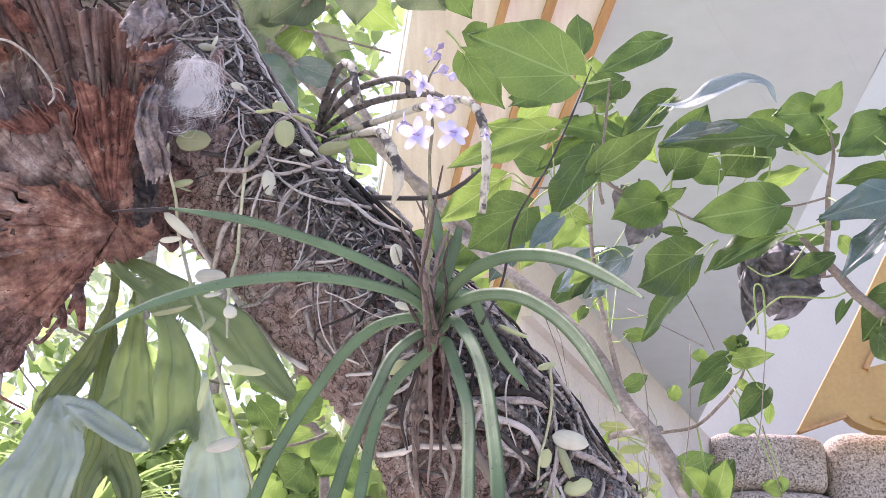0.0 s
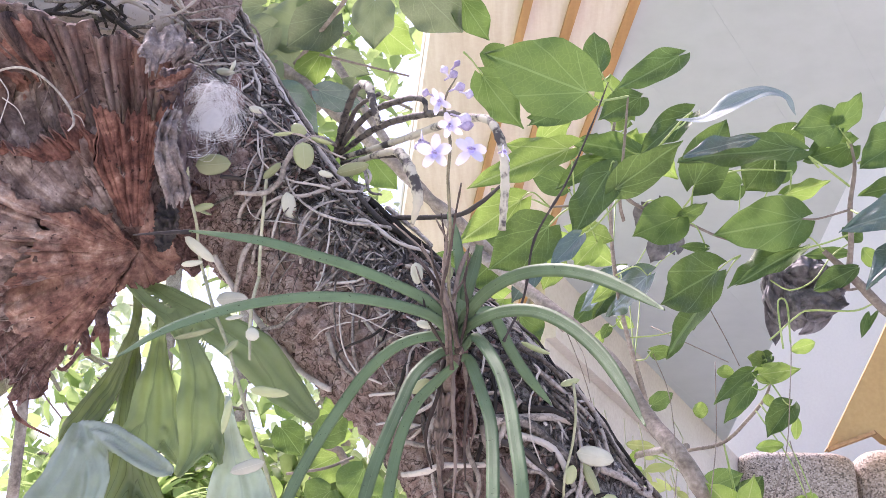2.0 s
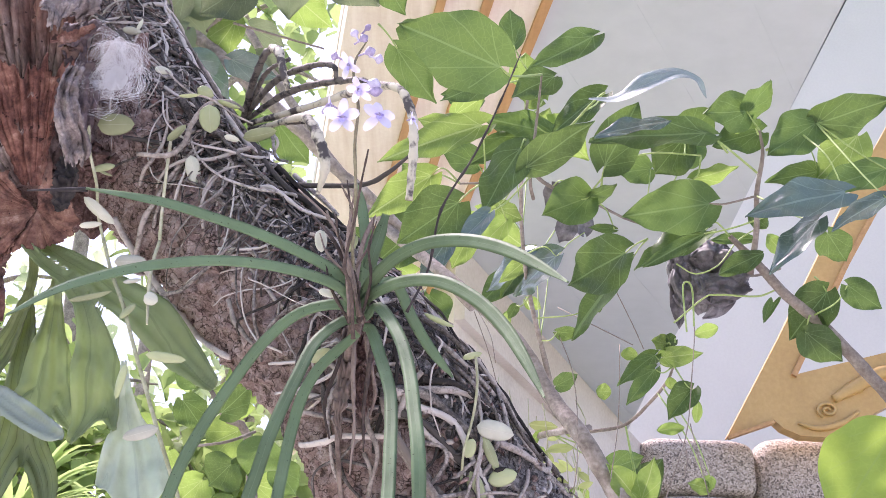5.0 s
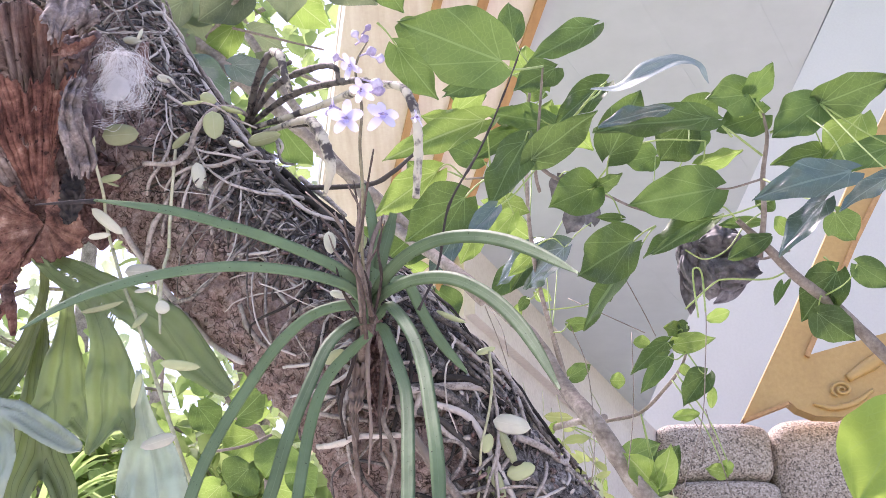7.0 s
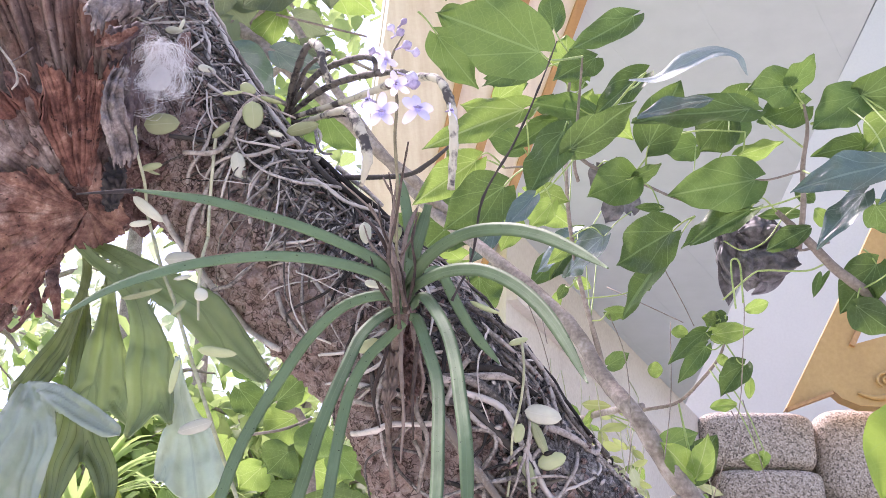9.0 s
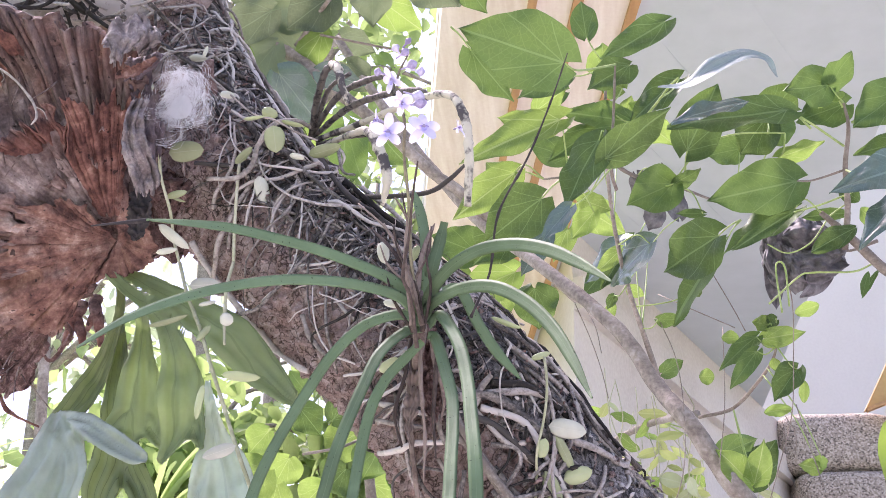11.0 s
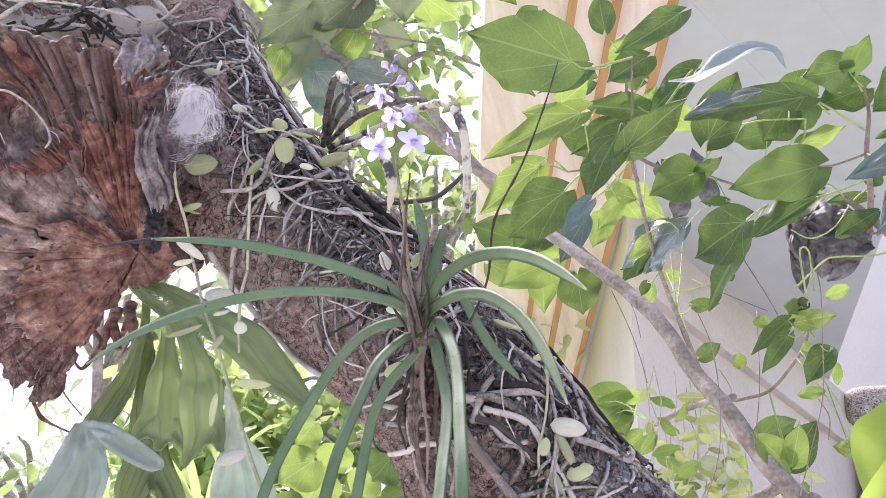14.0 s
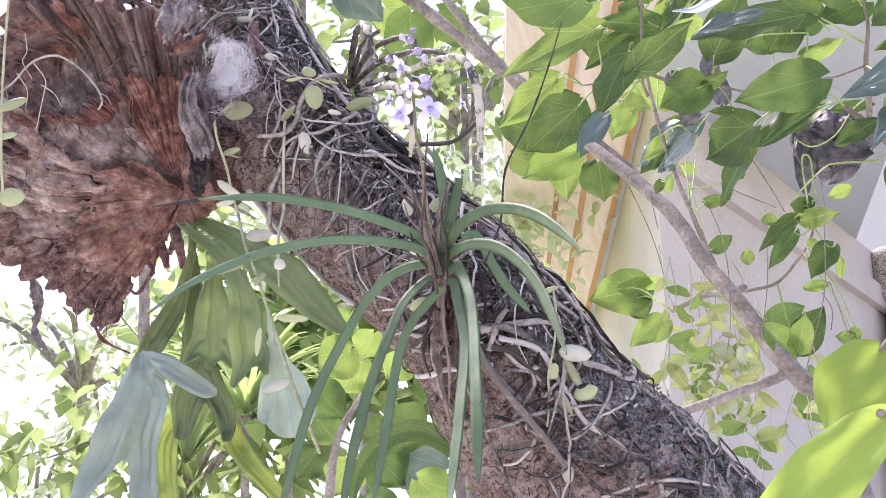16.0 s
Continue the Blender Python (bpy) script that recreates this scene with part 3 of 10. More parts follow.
def antler(chains, mat, parent, face=(0.05, -1, 0.1), label="", web=0.007, step=0.0026):
    """A staghorn frond: rounded lobes (points with half-widths along each chain) that run together in webbed forks."""
    n0 = Vector(face).normalized()
    ux = Vector((1, 0, 0))
    ux = (ux - n0 * ux.dot(n0)).normalized()
    uy = n0.cross(ux) if n0.cross(ux).z > 0 else -n0.cross(ux)
    org = Vector(chains[0][0][:3])
    segs = []
    for ch in chains:
        fine = spline([p[:3] for p in ch], 4 * (len(ch) - 1))
        half = [lerp_list([p[3] for p in ch], k / (len(fine) - 1)) for k in range(len(fine))]
        loc = [((p - org).dot(ux), (p - org).dot(uy), (p - org).dot(n0)) for p in fine]
        segs += list(zip(loc, loc[1:], half, half[1:]))
    a0, a1, ra, rb = (np.array([sg[k] for sg in segs]) for k in range(4))
    e = a1[:, :2] - a0[:, :2]
    el = np.maximum((e ** 2).sum(1), 1e-9)
    side = np.stack([-e[:, 1], e[:, 0]], 1) / np.sqrt(el)[:, None]

    def field(q):
        w = q[:, None, :] - a0[None, :, :2]
        t = np.clip((w * e).sum(2) / el, 0, 1)
        rad = ra + (rb - ra) * t
        d = np.linalg.norm(w - e * t[:, :, None], axis=2) - rad
        m = d.min(1, keepdims=True)
        g = np.exp(-(d - m) / (web * 0.35))
        tot = g.sum(1)
        smooth = m[:, 0] - web * 0.35 * np.log(np.minimum(tot, 4.0)) * 0.5
        depth = ((a0[:, 2] + (a1[:, 2] - a0[:, 2]) * t) * g).sum(1) / tot
        across = (((w * side).sum(2) / rad) * g).sum(1) / tot
        return smooth, depth, across

    lo = np.minimum(a0[:, :2], a1[:, :2]).min(0) - max(ra.max(), rb.max()) - 0.004
    hi = np.maximum(a0[:, :2], a1[:, :2]).max(0) + max(ra.max(), rb.max()) + 0.004
    nx, ny = (int(v) + 1 for v in (hi - lo) / step)
    grid = np.stack(np.meshgrid(lo[0] + step * np.arange(nx + 1), lo[1] + step * np.arange(ny + 1), indexing="ij"), 2).reshape(-1, 2)
    f = field(grid)[0]
    h = 0.0004
    gx = (field(grid + [h, 0])[0] - f) / h
    gy = (field(grid + [0, h])[0] - f) / h
    outside = f > 0
    moved = grid.copy()
    moved[outside] -= np.stack([gx, gy], 1)[outside] * f[outside, None]
    f2, depth, across = field(moved)
    inside = ~outside.reshape(nx + 1, ny + 1)
    keep = inside[:-1, :-1] | inside[1:, :-1] | inside[:-1, 1:] | inside[1:, 1:]
    num, verts, faces, uvs = {}, [], [], []
    for i, j in zip(*np.nonzero(keep)):
        quad = []
        for c, d in ((0, 0), (1, 0), (1, 1), (0, 1)):
            k = int((i + c) * (ny + 1) + j + d)
            if k not in num:
                num[k] = len(verts)
                p = org + ux * float(moved[k, 0]) + uy * float(moved[k, 1])
                v = float(np.clip(across[k], -1, 1))
                z = float(depth[k]) + 0.005 * v * v + 0.012 * noise.noise(p * 20 + org * 9) + 0.004 * noise.noise(p * 50) + 0.002 * math.cos(v * 9)
                verts.append(p + n0 * z)
                uvs.append((float(moved[k, 1]) * 8, v * 0.5 + 0.5))
            quad.append(num[k])
        faces.append(tuple(quad))
    ob = mesh_part("frond", verts, faces, mat, parent, label, uvs)
    ob.modifiers.new("thickness", "SOLIDIFY").thickness = 0.0011
    return ob


def slab(name, corners, up, mat, label=""):
    lo = [Vector(c) for c in corners]
    hi = [c + Vector(up) for c in lo]
    k = len(lo)
    faces = [tuple(range(k)), tuple(range(2 * k - 1, k - 1, -1))]
    faces += [(i, i + k, (i + 1) % k + k, (i + 1) % k) for i in range(k)]
    ob = mesh_part(name, lo + hi, faces, mat, None, label, None, True)
    bm = bmesh.new()
    bm.from_mesh(ob.data)
    bmesh.ops.recalc_face_normals(bm, faces=bm.faces)
    bm.to_mesh(ob.data)
    bm.free()
    return ob

# the trunk's axis and radii, from the crown down to the ground
TRUNK = [(-0.916, 1.981, 4.053), (-0.708, 1.672, 3.088), (-0.550, 1.505, 2.712), (-0.425, 1.396, 2.460), (-0.328, 1.316, 2.274), (-0.246, 1.290, 2.158), (-0.146, 1.265, 2.052), (-0.052, 1.228, 1.951), (0.014, 1.260, 1.844), (0.090, 1.343, 1.769), (0.174, 1.428, 1.684), (0.357, 1.387, 1.417), (0.510, 1.489, 0.989), (0.612, 1.571, 0.479), (0.650, 1.580, -0.060)]
TRUNK_R = [0.0724, 0.0831, 0.0852, 0.0831, 0.0820, 0.0831, 0.0858, 0.0891, 0.1049, 0.1142, 0.1204, 0.1244, 0.1326, 0.1530, 0.2040]

# ---- ground and building ----
tagged(slab("ground", [(-400, -400, 0), (400, -400, 0), (400, 400, 0), (-400, 400, 0)], (0, 0, -0.4), M_GRASS), kind="structure")
tagged(slab("pavement", [(-3.2, -12, 0.004), (14, -12, 0.004), (14, 16, 0.004), (-3.2, 16, 0.004)], (0, 0, 0.06), M_PAVING), kind="structure")


def eave_x(y):
    """The outer edge of the ceiling, in plan."""
    return 0.92 - 0.14 * y


def ceiling():
    """Boards running aslant, with open joints, over a backing; one mesh."""
    verts, faces = [], []

    def box(pts, z0, z1):
        k = len(verts)
        verts.extend([(x, y, z0) for x, y in pts] + [(x, y, z1) for x, y in pts])
        faces.extend([(k, k + 1, k + 2, k + 3), (k + 7, k + 6, k + 5, k + 4), (k, k + 4, k + 5, k + 1), (k + 1, k + 5, k + 6, k + 2), (k + 2, k + 6, k + 7, k + 3), (k + 3, k + 7, k + 4, k)])

    box([(eave_x(-4), -4), (1.37, -4), (1.37, 12.5), (eave_x(12.5), 12.5)], 4.3011, 4.4)
    c = -14.0
    while c < 9.0:
        lo, hi = [], []
        for off, side in ((0.0009, lo), (0.3791, hi)):
            k = c + off
            for edge in (0, 1):
                # board line: y = 2.0 x + k', cut by the eave and by the inner edge
                y = (2.0 * 0.92 + k * 2.2) / (1 + 2.0 * 0.14) if edge == 0 else 2.0 * 1.3705 + k * 2.2
                x = eave_x(y) if edge == 0 else 1.3705
                side.append((x, y))
        if lo[0][1] > -4 and hi[1][1] < 12.6:
            box([lo[0], lo[1], hi[1], hi[0]], 4.3, 4.301)
        c += 0.38
    ob = mesh_part("ceiling", verts, faces, M_SOFFIT, None, "", None, True)
    bm = bmesh.new()
    bm.from_mesh(ob.data)
    bmesh.ops.recalc_face_normals(bm, faces=bm.faces)
    bm.to_mesh(ob.data)
    bm.free()
    return tagged(ob, kind="structure")


ceiling()
# eave boards, stepped towards the garden
eave = holder("eave_edge", "cream wooden eave boards with orange trim strips", "eave", kind="structure")
off = 0.0
for name, wd, z, mat in (("trim_strip", 0.035, 4.27, M_TRIM), ("board", 0.17, 4.285, M_WOOD), ("trim_strip", 0.035, 4.255, M_TRIM), ("board", 0.13, 4.27, M_WOOD), ("trim_strip", 0.03, 4.24, M_TRIM), ("board", 0.3, 4.255, M_WOOD)):
    o = off + wd
    b = slab(name, [(eave_x(-4) - off, -4, z), (eave_x(14) - off, 14, z), (eave_x(14) - o, 14, z), (eave_x(-4) - o, -4, z)], (0, 0, 0.14), mat)
    b.parent = eave
    off = o
# beige wall that carries the far end
tagged(slab("wall_back", [(0.1, 6.0, 0.06), (1.75, 9.9, 0.06), (2.3, 12.4, 0.06), (-0.75, 12.4, 0.06)], (0, 0, 4.238), M_WALL), kind="structure")
tagged(slab("wall_gable", [(0.9, 12.6, 0.06), (12, 12.6, 0.06), (12, 12.9, 0.06), (0.9, 12.9, 0.06)], (0, 0, 12.0), M_COFFER), kind="structure")
tagged(slab("roof", [(eave_x(-4) - 0.7, -4, 4.46), (1.37, -4, 4.46), (1.37, 12.5, 4.46), (eave_x(12.5) - 0.7, 12.5, 4.46)], (0, 0, 0.12), M_COFFER), kind="structure")


def rounded_block(name, c, half, parent, e=0.38, mat=None):
    verts, faces = [], []
    nu, nv = 18, 28
    sg = lambda v, p: math.copysign(abs(v) ** p, v)
    for i in range(nu + 1):
        a = -math.pi / 2 + math.pi * i / nu
        for j in range(nv):
            b = j / nv * math.tau
            p = Vector((sg(math.cos(a), e) * sg(math.cos(b), e) * half[0], sg(math.cos(a), e) * sg(math.sin(b), e) * half[1], sg(math.sin(a), e) * half[2]))
            p *= 1 + 0.03 * noise.noise(p * 4 + Vector(c))
            verts.append(p + Vector(c))
    for i in range(nu):
        for j in range(nv):
            k = (j + 1) % nv
            faces.append((i * nv + j, i * nv + k, (i + 1) * nv + k, (i + 1) * nv + j))
    return mesh_part(name, verts, faces, mat or M_STONE, parent)


column = holder("stone_column", "speckled pebble-finish stone column with cushion-shaped capital blocks", "column")
rounded_block("capital_block", (1.904, 9.650, 4.128), (0.423, 0.45, 0.219), column)
rounded_block("capital_block", (1.962, 9.600, 3.771), (0.384, 0.45, 0.149), column)
rounded_block("capital_block", (2.887, 9.750, 4.041), (0.580, 0.5, 0.375), column)
rounded_block("capital_block", (1.955, 9.600, 3.472), (0.455, 0.45, 0.172), column)
rounded_block("capital_block", (2.727, 9.700, 3.482), (0.571, 0.5, 0.231), column)
rounded_block("shaft", (2.343, 9.3, 1.670), (0.78, 0.42, 1.640), column, 0.15)

gable = holder("gold_gable", "gold-painted gable board with triangular opening and carved scroll", "gable")
slab("side_board", [(2.054, 9.000, 4.283), (2.377, 9.000, 4.412), (2.561, 9.000, 4.749), (3.017, 9.000, 5.651), (3.453, 9.000, 6.442), (3.686, 9.000, 6.882), (3.650, 9.000, 7.234), (2.985, 9.000, 6.064), (2.461, 9.000, 5.037)], (0, 0.12, 0), M_GOLD).parent = gable
slab("lower_board", [(2.377, 9.000, 4.412), (2.437, 9.000, 4.355), (2.559, 9.000, 4.303), (2.733, 9.000, 4.299), (2.896, 9.000, 4.363), (3.024, 9.000, 4.452), (3.450, 9.000, 4.699), (3.844, 9.000, 4.699), (3.899, 9.000, 5.037), (3.248, 9.000, 4.951), (2.561, 9.000, 4.749)], (0, 0.12, 0), M_GOLD).parent = gable
slab("trim_strip", [(2.551, 8.970, 4.722), (2.518, 8.970, 4.739), (2.963, 8.970, 5.615), (3.448, 8.970, 6.474), (3.467, 8.970, 6.426), (2.993, 8.970, 5.593)], (0, 0.03, 0), M_TRIM).parent = gable
slab("trim_strip", [(2.045, 8.960, 4.270), (2.055, 8.960, 4.250), (2.375, 8.960, 4.375), (2.366, 8.960, 4.399)], (0, 0.05, 0), M_TRIM).parent = gable
stick("scroll", [(2.763, 8.980, 4.490), (2.764, 8.980, 4.494), (2.763, 8.980, 4.498), (2.758, 8.980, 4.503), (2.751, 8.980, 4.505), (2.741, 8.980, 4.505), (2.732, 8.980, 4.501), (2.725, 8.980, 4.494), (2.722, 8.980, 4.485), (2.725, 8.980, 4.474), (2.735, 8.980, 4.466), (2.749, 8.980, 4.460), (2.767, 8.980, 4.460), (2.784, 8.980, 4.465), (2.797, 8.980, 4.476), (2.803, 8.980, 4.490), (2.801, 8.980, 4.507), (2.789, 8.980, 4.521), (2.770, 8.980, 4.532), (2.745, 8.980, 4.535), (2.720, 8.980, 4.531), (2.698, 8.980, 4.518), (2.685, 8.980, 4.499), (2.683, 8.980, 4.477), (2.694, 8.980, 4.456), (2.716, 8.980, 4.439)], [0.008, 0.01, 0.013, 0.009], M_GOLD, gable, n=80)
stick("scroll", [(2.800, 8.985, 4.570), (2.970, 8.985, 4.673), (3.141, 8.985, 4.777), (3.429, 8.985, 4.861)], [0.03, 0.05, 0.05, 0.02], M_GOLD, gable)
stick("scroll", [(2.545, 8.985, 4.387), (2.678, 8.985, 4.358), (2.838, 8.985, 4.399), (2.966, 8.985, 4.488)], [0.01, 0.02, 0.02, 0.012], M_GOLD, gable)

# ---- trunk ----
AXIS = spline(TRUNK, 400)


def trunk_point(s, th, lift=0.0):
    i = max(0, min(int(s * 400), 399))
    f = s * 400 - i
    c = AXIS[i].lerp(AXIS[i + 1], f)
    d = (AXIS[i + 1] - AXIS[max(i - 1, 0)]).normalized()
    n0 = EYE - c
    n0 = (n0 - d * n0.dot(d)).normalized()
    sd = d.cross(n0)
    r = lerp_list(TRUNK_R, s) + lift
    o = math.cos(th) * n0 + math.sin(th) * sd
    return c + o * r, o


def build_trunk():
    tree = holder("tree", "leaning tree with cracked reddish-brown bark and clinging roots", "tree")
    verts, faces = [], []
    ns, na = 900, 210
    for i in range(ns + 1):
        for j in range(na):
            th = j / na * math.tau
            u = i / ns
            p, o = trunk_point(u * 1.6 if u < 0.05 else 0.08 + (u - 0.05) / 0.87 * 0.67 if u < 0.92 else 0.75 + (u - 0.92) / 0.08 * 0.25, th)
            big = noise.noise(p * 9) * 0.008
            q = p + Vector((noise.noise(p * 30), noise.noise(p * 30 + Vector((9, 0, 0))), noise.noise(p * 30 + Vector((0, 9, 0))))) * 0.022
            cell = noise.voronoi(Vector((q.x * 62, q.y * 62, q.z * 46)))[0]
            plate = min(1.0, (cell[1] - cell[0]) * 3.0)
            mask = 0.4 + 0.6 * max(0.0, noise.noise(p * 14 + Vector((3, 1, 2))) + 0.4)
            fine = noise.turbulence(p * 90, 4, False) * 0.006 - 0.0012
            scale = noise.voronoi(Vector((q.x * 130, q.y * 130, q.z * 95)))[0]
            verts.append(p + o * (big + 0.0042 * plate * mask + 0.0014 * min(1.0, (scale[1] - scale[0]) * 2.5) - 0.0055 + fine))
    for i in range(ns):
        for j in range(na):
            k = (j + 1) % na
            faces.append((i * na + j, (i + 1) * na + j, (i + 1) * na + k, i * na + k))
    mesh_part("trunk", verts, faces, M_BARK, tree)
    rng = random.Random(7)

    def root_walk(at, th, heading, length, r, lift, k):
        """A root that creeps over the bark: a slowly turning path with its own rises."""
        pts, base, turn = [], heading, rng.gauss(0, 0.05)
        steps = max(6, int(length / 0.007))
        for m in range(steps):
            at = min(max(at, 0.01), 0.9)
            rise = min(1.0, (m + 0.3) / 3, (steps - 0.7 - m) / 3)
            pts.append(trunk_point(at, th, (lift + 0.0035 * noise.noise(Vector((m * 0.23, k * 3.7, 1)))) * rise - 0.005 * (1 - rise))[0])
            i = min(int(at * 400), 399)
            at += math.cos(heading) * 0.007 / ((AXIS[i + 1] - AXIS[i]).length * 400)
            th += math.sin(heading) * 0.007 / lerp_list(TRUNK_R, at if at < 1 else 1)
            turn += rng.gauss(0, 0.07) - 0.15 * turn
            heading += turn + 0.04 * (base - heading)
        if rng.random() < 0.45:
            pts = pts[::-1]
        return spline(pts, 2 * len(pts)), r

    # layers from the dark bed up to the loose pale ones: count, radii, length, spread round the trunk, height
    for mat, count, r0, r1, l0, l1, low, high, s1, lift in (
            (M_ROOT_DARK, 250, 0.0007, 0.0024, 0.05, 0.17, -125, 6, 0.47, 0.003),
            (M_ROOT, 190, 0.0007, 0.0023, 0.05, 0.2, -118, 4, 0.45, 0.005),
            (M_ROOT_DARK, 80, 0.002, 0.0038, 0.08, 0.3, -120, -25, 0.54, 0.005),
            (M_ROOT, 46, 0.0018, 0.0032, 0.08, 0.26, -110, -12, 0.48, 0.007),
            (M_ROOT_PALE, 26, 0.0007, 0.0016, 0.04, 0.14, -105, 30, 0.5, 0.008)):
        verts, faces = [], []
        for k in range(count):
            at, th = rng.uniform(0.03, s1), radians(rng.triangular(low, high, low + (high - low) * 0.45))
            # the open bark on the lower flank stays mostly bare
            if th > -0.2 and at < 0.42 and rng.random() < 0.8:
                continue
            heading = rng.gauss(0, 0.42) if rng.random() < 0.72 else rng.uniform(-1.7, 1.7)
            r = r0 + (r1 - r0) * rng.random() ** 2
            pts, r = root_walk(at, th, heading, rng.uniform(l0, l1), r, lift * rng.uniform(0.4, 1.7), k)
            n = len(pts)
            tube_data(verts, faces, pts, [r * (1 - 0.55 * m / n) * (1 + 0.18 * noise.noise(Vector((m * 0.5, k, 9)))) for m in range(n)], 6 if r > 0.0015 else 5, 0.3)
        tagged(mesh_part("root_mat", verts, faces, mat, tree), kind="stuff")
    # knotted roots round the orchid's foot and on the flank below it
    for mat, count, r0, r1, lift in ((M_ROOT, 16, 0.0012, 0.0028, 0.004), (M_ROOT_PALE, 5, 0.001, 0.0022, 0.006), (M_ROOT_DARK, 34, 0.0012, 0.003, 0.003)):
        verts, faces = [], []
        for k in range(count):
            at, th = rng.uniform(0.47, 0.58), radians(rng.triangular(-90, 45, -30))
            pts, r = root_walk(at, th, rng.choice((-1.5, 1.5, 1.3, 0.2)) + rng.gauss(0, 0.5), rng.uniform(0.04, 0.13), rng.uniform(r0, r1), lift * rng.uniform(0.5, 1.6), k + 900)
            n = len(pts)
            tube_data(verts, faces, pts, [r * (1 - 0.45 * m / n) for m in range(n)], 6, 0.4)
        tagged(mesh_part("root_mat", verts, faces, mat, tree), kind="stuff")
    # hair roots, bark crumbs and leaf litter caught in the mat
    for mat, count in ((M_ROOT, 240), (M_ROOT_DARK, 260)):
        verts, faces = [], []
        for k in range(count):
            at, th = rng.uniform(0.03, 0.5), radians(rng.triangular(-120, 8, -50))
            pts, r = root_walk(at, th, rng.uniform(-3, 3), rng.uniform(0.02, 0.07), rng.uniform(0.00025, 0.0006), rng.uniform(0.003, 0.013), k + 2000)
            tube_data(verts, faces, pts, [r] * len(pts), 3, 0.3)
        tagged(mesh_part("hair_root", verts, faces, mat, tree), kind="stuff")
    for mat, count in ((M_CRUMB, 260), (M_BARK, 300), (M_ROOT_DARK, 420), (M_ROOT, 160)):
        verts, faces = [], []
        for k in range(count):
            at, th = rng.uniform(0.03, 0.62), radians(rng.triangular(-120, 12, -50))
            p, o = trunk_point(at, th, rng.uniform(0.001, 0.009))
            u = (o.orthogonal() + Vector((rng.uniform(-1, 1), rng.uniform(-1, 1), rng.uniform(-1, 1)))).normalized()
            v = (o + Vector((rng.uniform(-0.7, 0.7), rng.uniform(-0.7, 0.7), rng.uniform(-0.7, 0.7)))).cross(u).normalized()
            w = u.cross(v)
            ln, wd, k0 = rng.uniform(0.002, 0.007), rng.uniform(0.0012, 0.0035), len(verts)
            for q in range(6):
                an = q / 6 * math.tau
                rim = rng.uniform(0.7, 1.15)
                verts.append(p + u * (math.cos(an) * ln * rim) + v * (math.sin(an) * wd * rim) + w * rng.uniform(-0.0006, 0.0006))
            verts += [p + w * 0.0012, p - w * 0.0012]
            for q in range(6):
                faces += [(k0 + q, k0 + (q + 1) % 6, k0 + 6), (k0 + (q + 1) % 6, k0 + q, k0 + 7)]
        tagged(mesh_part("litter", verts, faces, mat, tree), kind="stuff")
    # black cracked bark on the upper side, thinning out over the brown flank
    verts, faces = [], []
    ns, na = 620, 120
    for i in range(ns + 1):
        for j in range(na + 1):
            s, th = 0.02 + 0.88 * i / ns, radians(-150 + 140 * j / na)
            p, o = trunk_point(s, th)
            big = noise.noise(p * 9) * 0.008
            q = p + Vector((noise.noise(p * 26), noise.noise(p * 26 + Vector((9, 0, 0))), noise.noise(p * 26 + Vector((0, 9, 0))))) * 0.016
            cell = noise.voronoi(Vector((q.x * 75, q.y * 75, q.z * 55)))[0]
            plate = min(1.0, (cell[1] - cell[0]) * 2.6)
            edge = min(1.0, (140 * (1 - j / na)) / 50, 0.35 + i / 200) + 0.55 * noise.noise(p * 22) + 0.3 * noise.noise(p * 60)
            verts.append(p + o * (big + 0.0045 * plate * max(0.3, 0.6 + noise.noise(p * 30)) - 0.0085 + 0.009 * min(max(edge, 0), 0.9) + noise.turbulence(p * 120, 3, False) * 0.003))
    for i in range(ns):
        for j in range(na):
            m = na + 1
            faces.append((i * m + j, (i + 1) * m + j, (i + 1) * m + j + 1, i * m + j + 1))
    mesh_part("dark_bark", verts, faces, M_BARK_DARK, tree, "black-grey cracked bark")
    verts, faces = [], []
    for k in range(34):
        s, th = rng.uniform(0.4, 0.72), radians(rng.triangular(-112, 15, -60))
        ds, dt, up = rng.choice((-1, 1, 1)) * rng.uniform(0.002, 0.009), rng.uniform(-0.12, 0.12), rng.uniform(0.002, 0.008)
        pts = []
        for m in range(rng.randint(4, 9)):
            pts.append(trunk_point(min(s, 0.9), th, up + 0.003 * noise.noise(Vector((s * 50, th * 3, k))))[0])
            s += ds + rng.uniform(-0.003, 0.003)
            th += dt + rng.uniform(-0.22, 0.22)
        r = rng.uniform(0.0007, 0.0024)
        pts = spline(pts, 5 * len(pts))
        tube_data(verts, faces, pts, [r * (1 - 0.45 * m / len(pts)) for m in range(len(pts))], 6, 0.35)
    tagged(mesh_part("root_mat", verts, faces, M_ROOT_DARK, tree), kind="stuff")
    return tree


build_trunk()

tagged(slab("trim", [(0.1, 6.0, 3.88), (1.75, 9.9, 3.88), (1.8, 9.88, 3.88), (0.15, 5.98, 3.88)], (0, 0, 0.16), M_WALL), kind="structure")


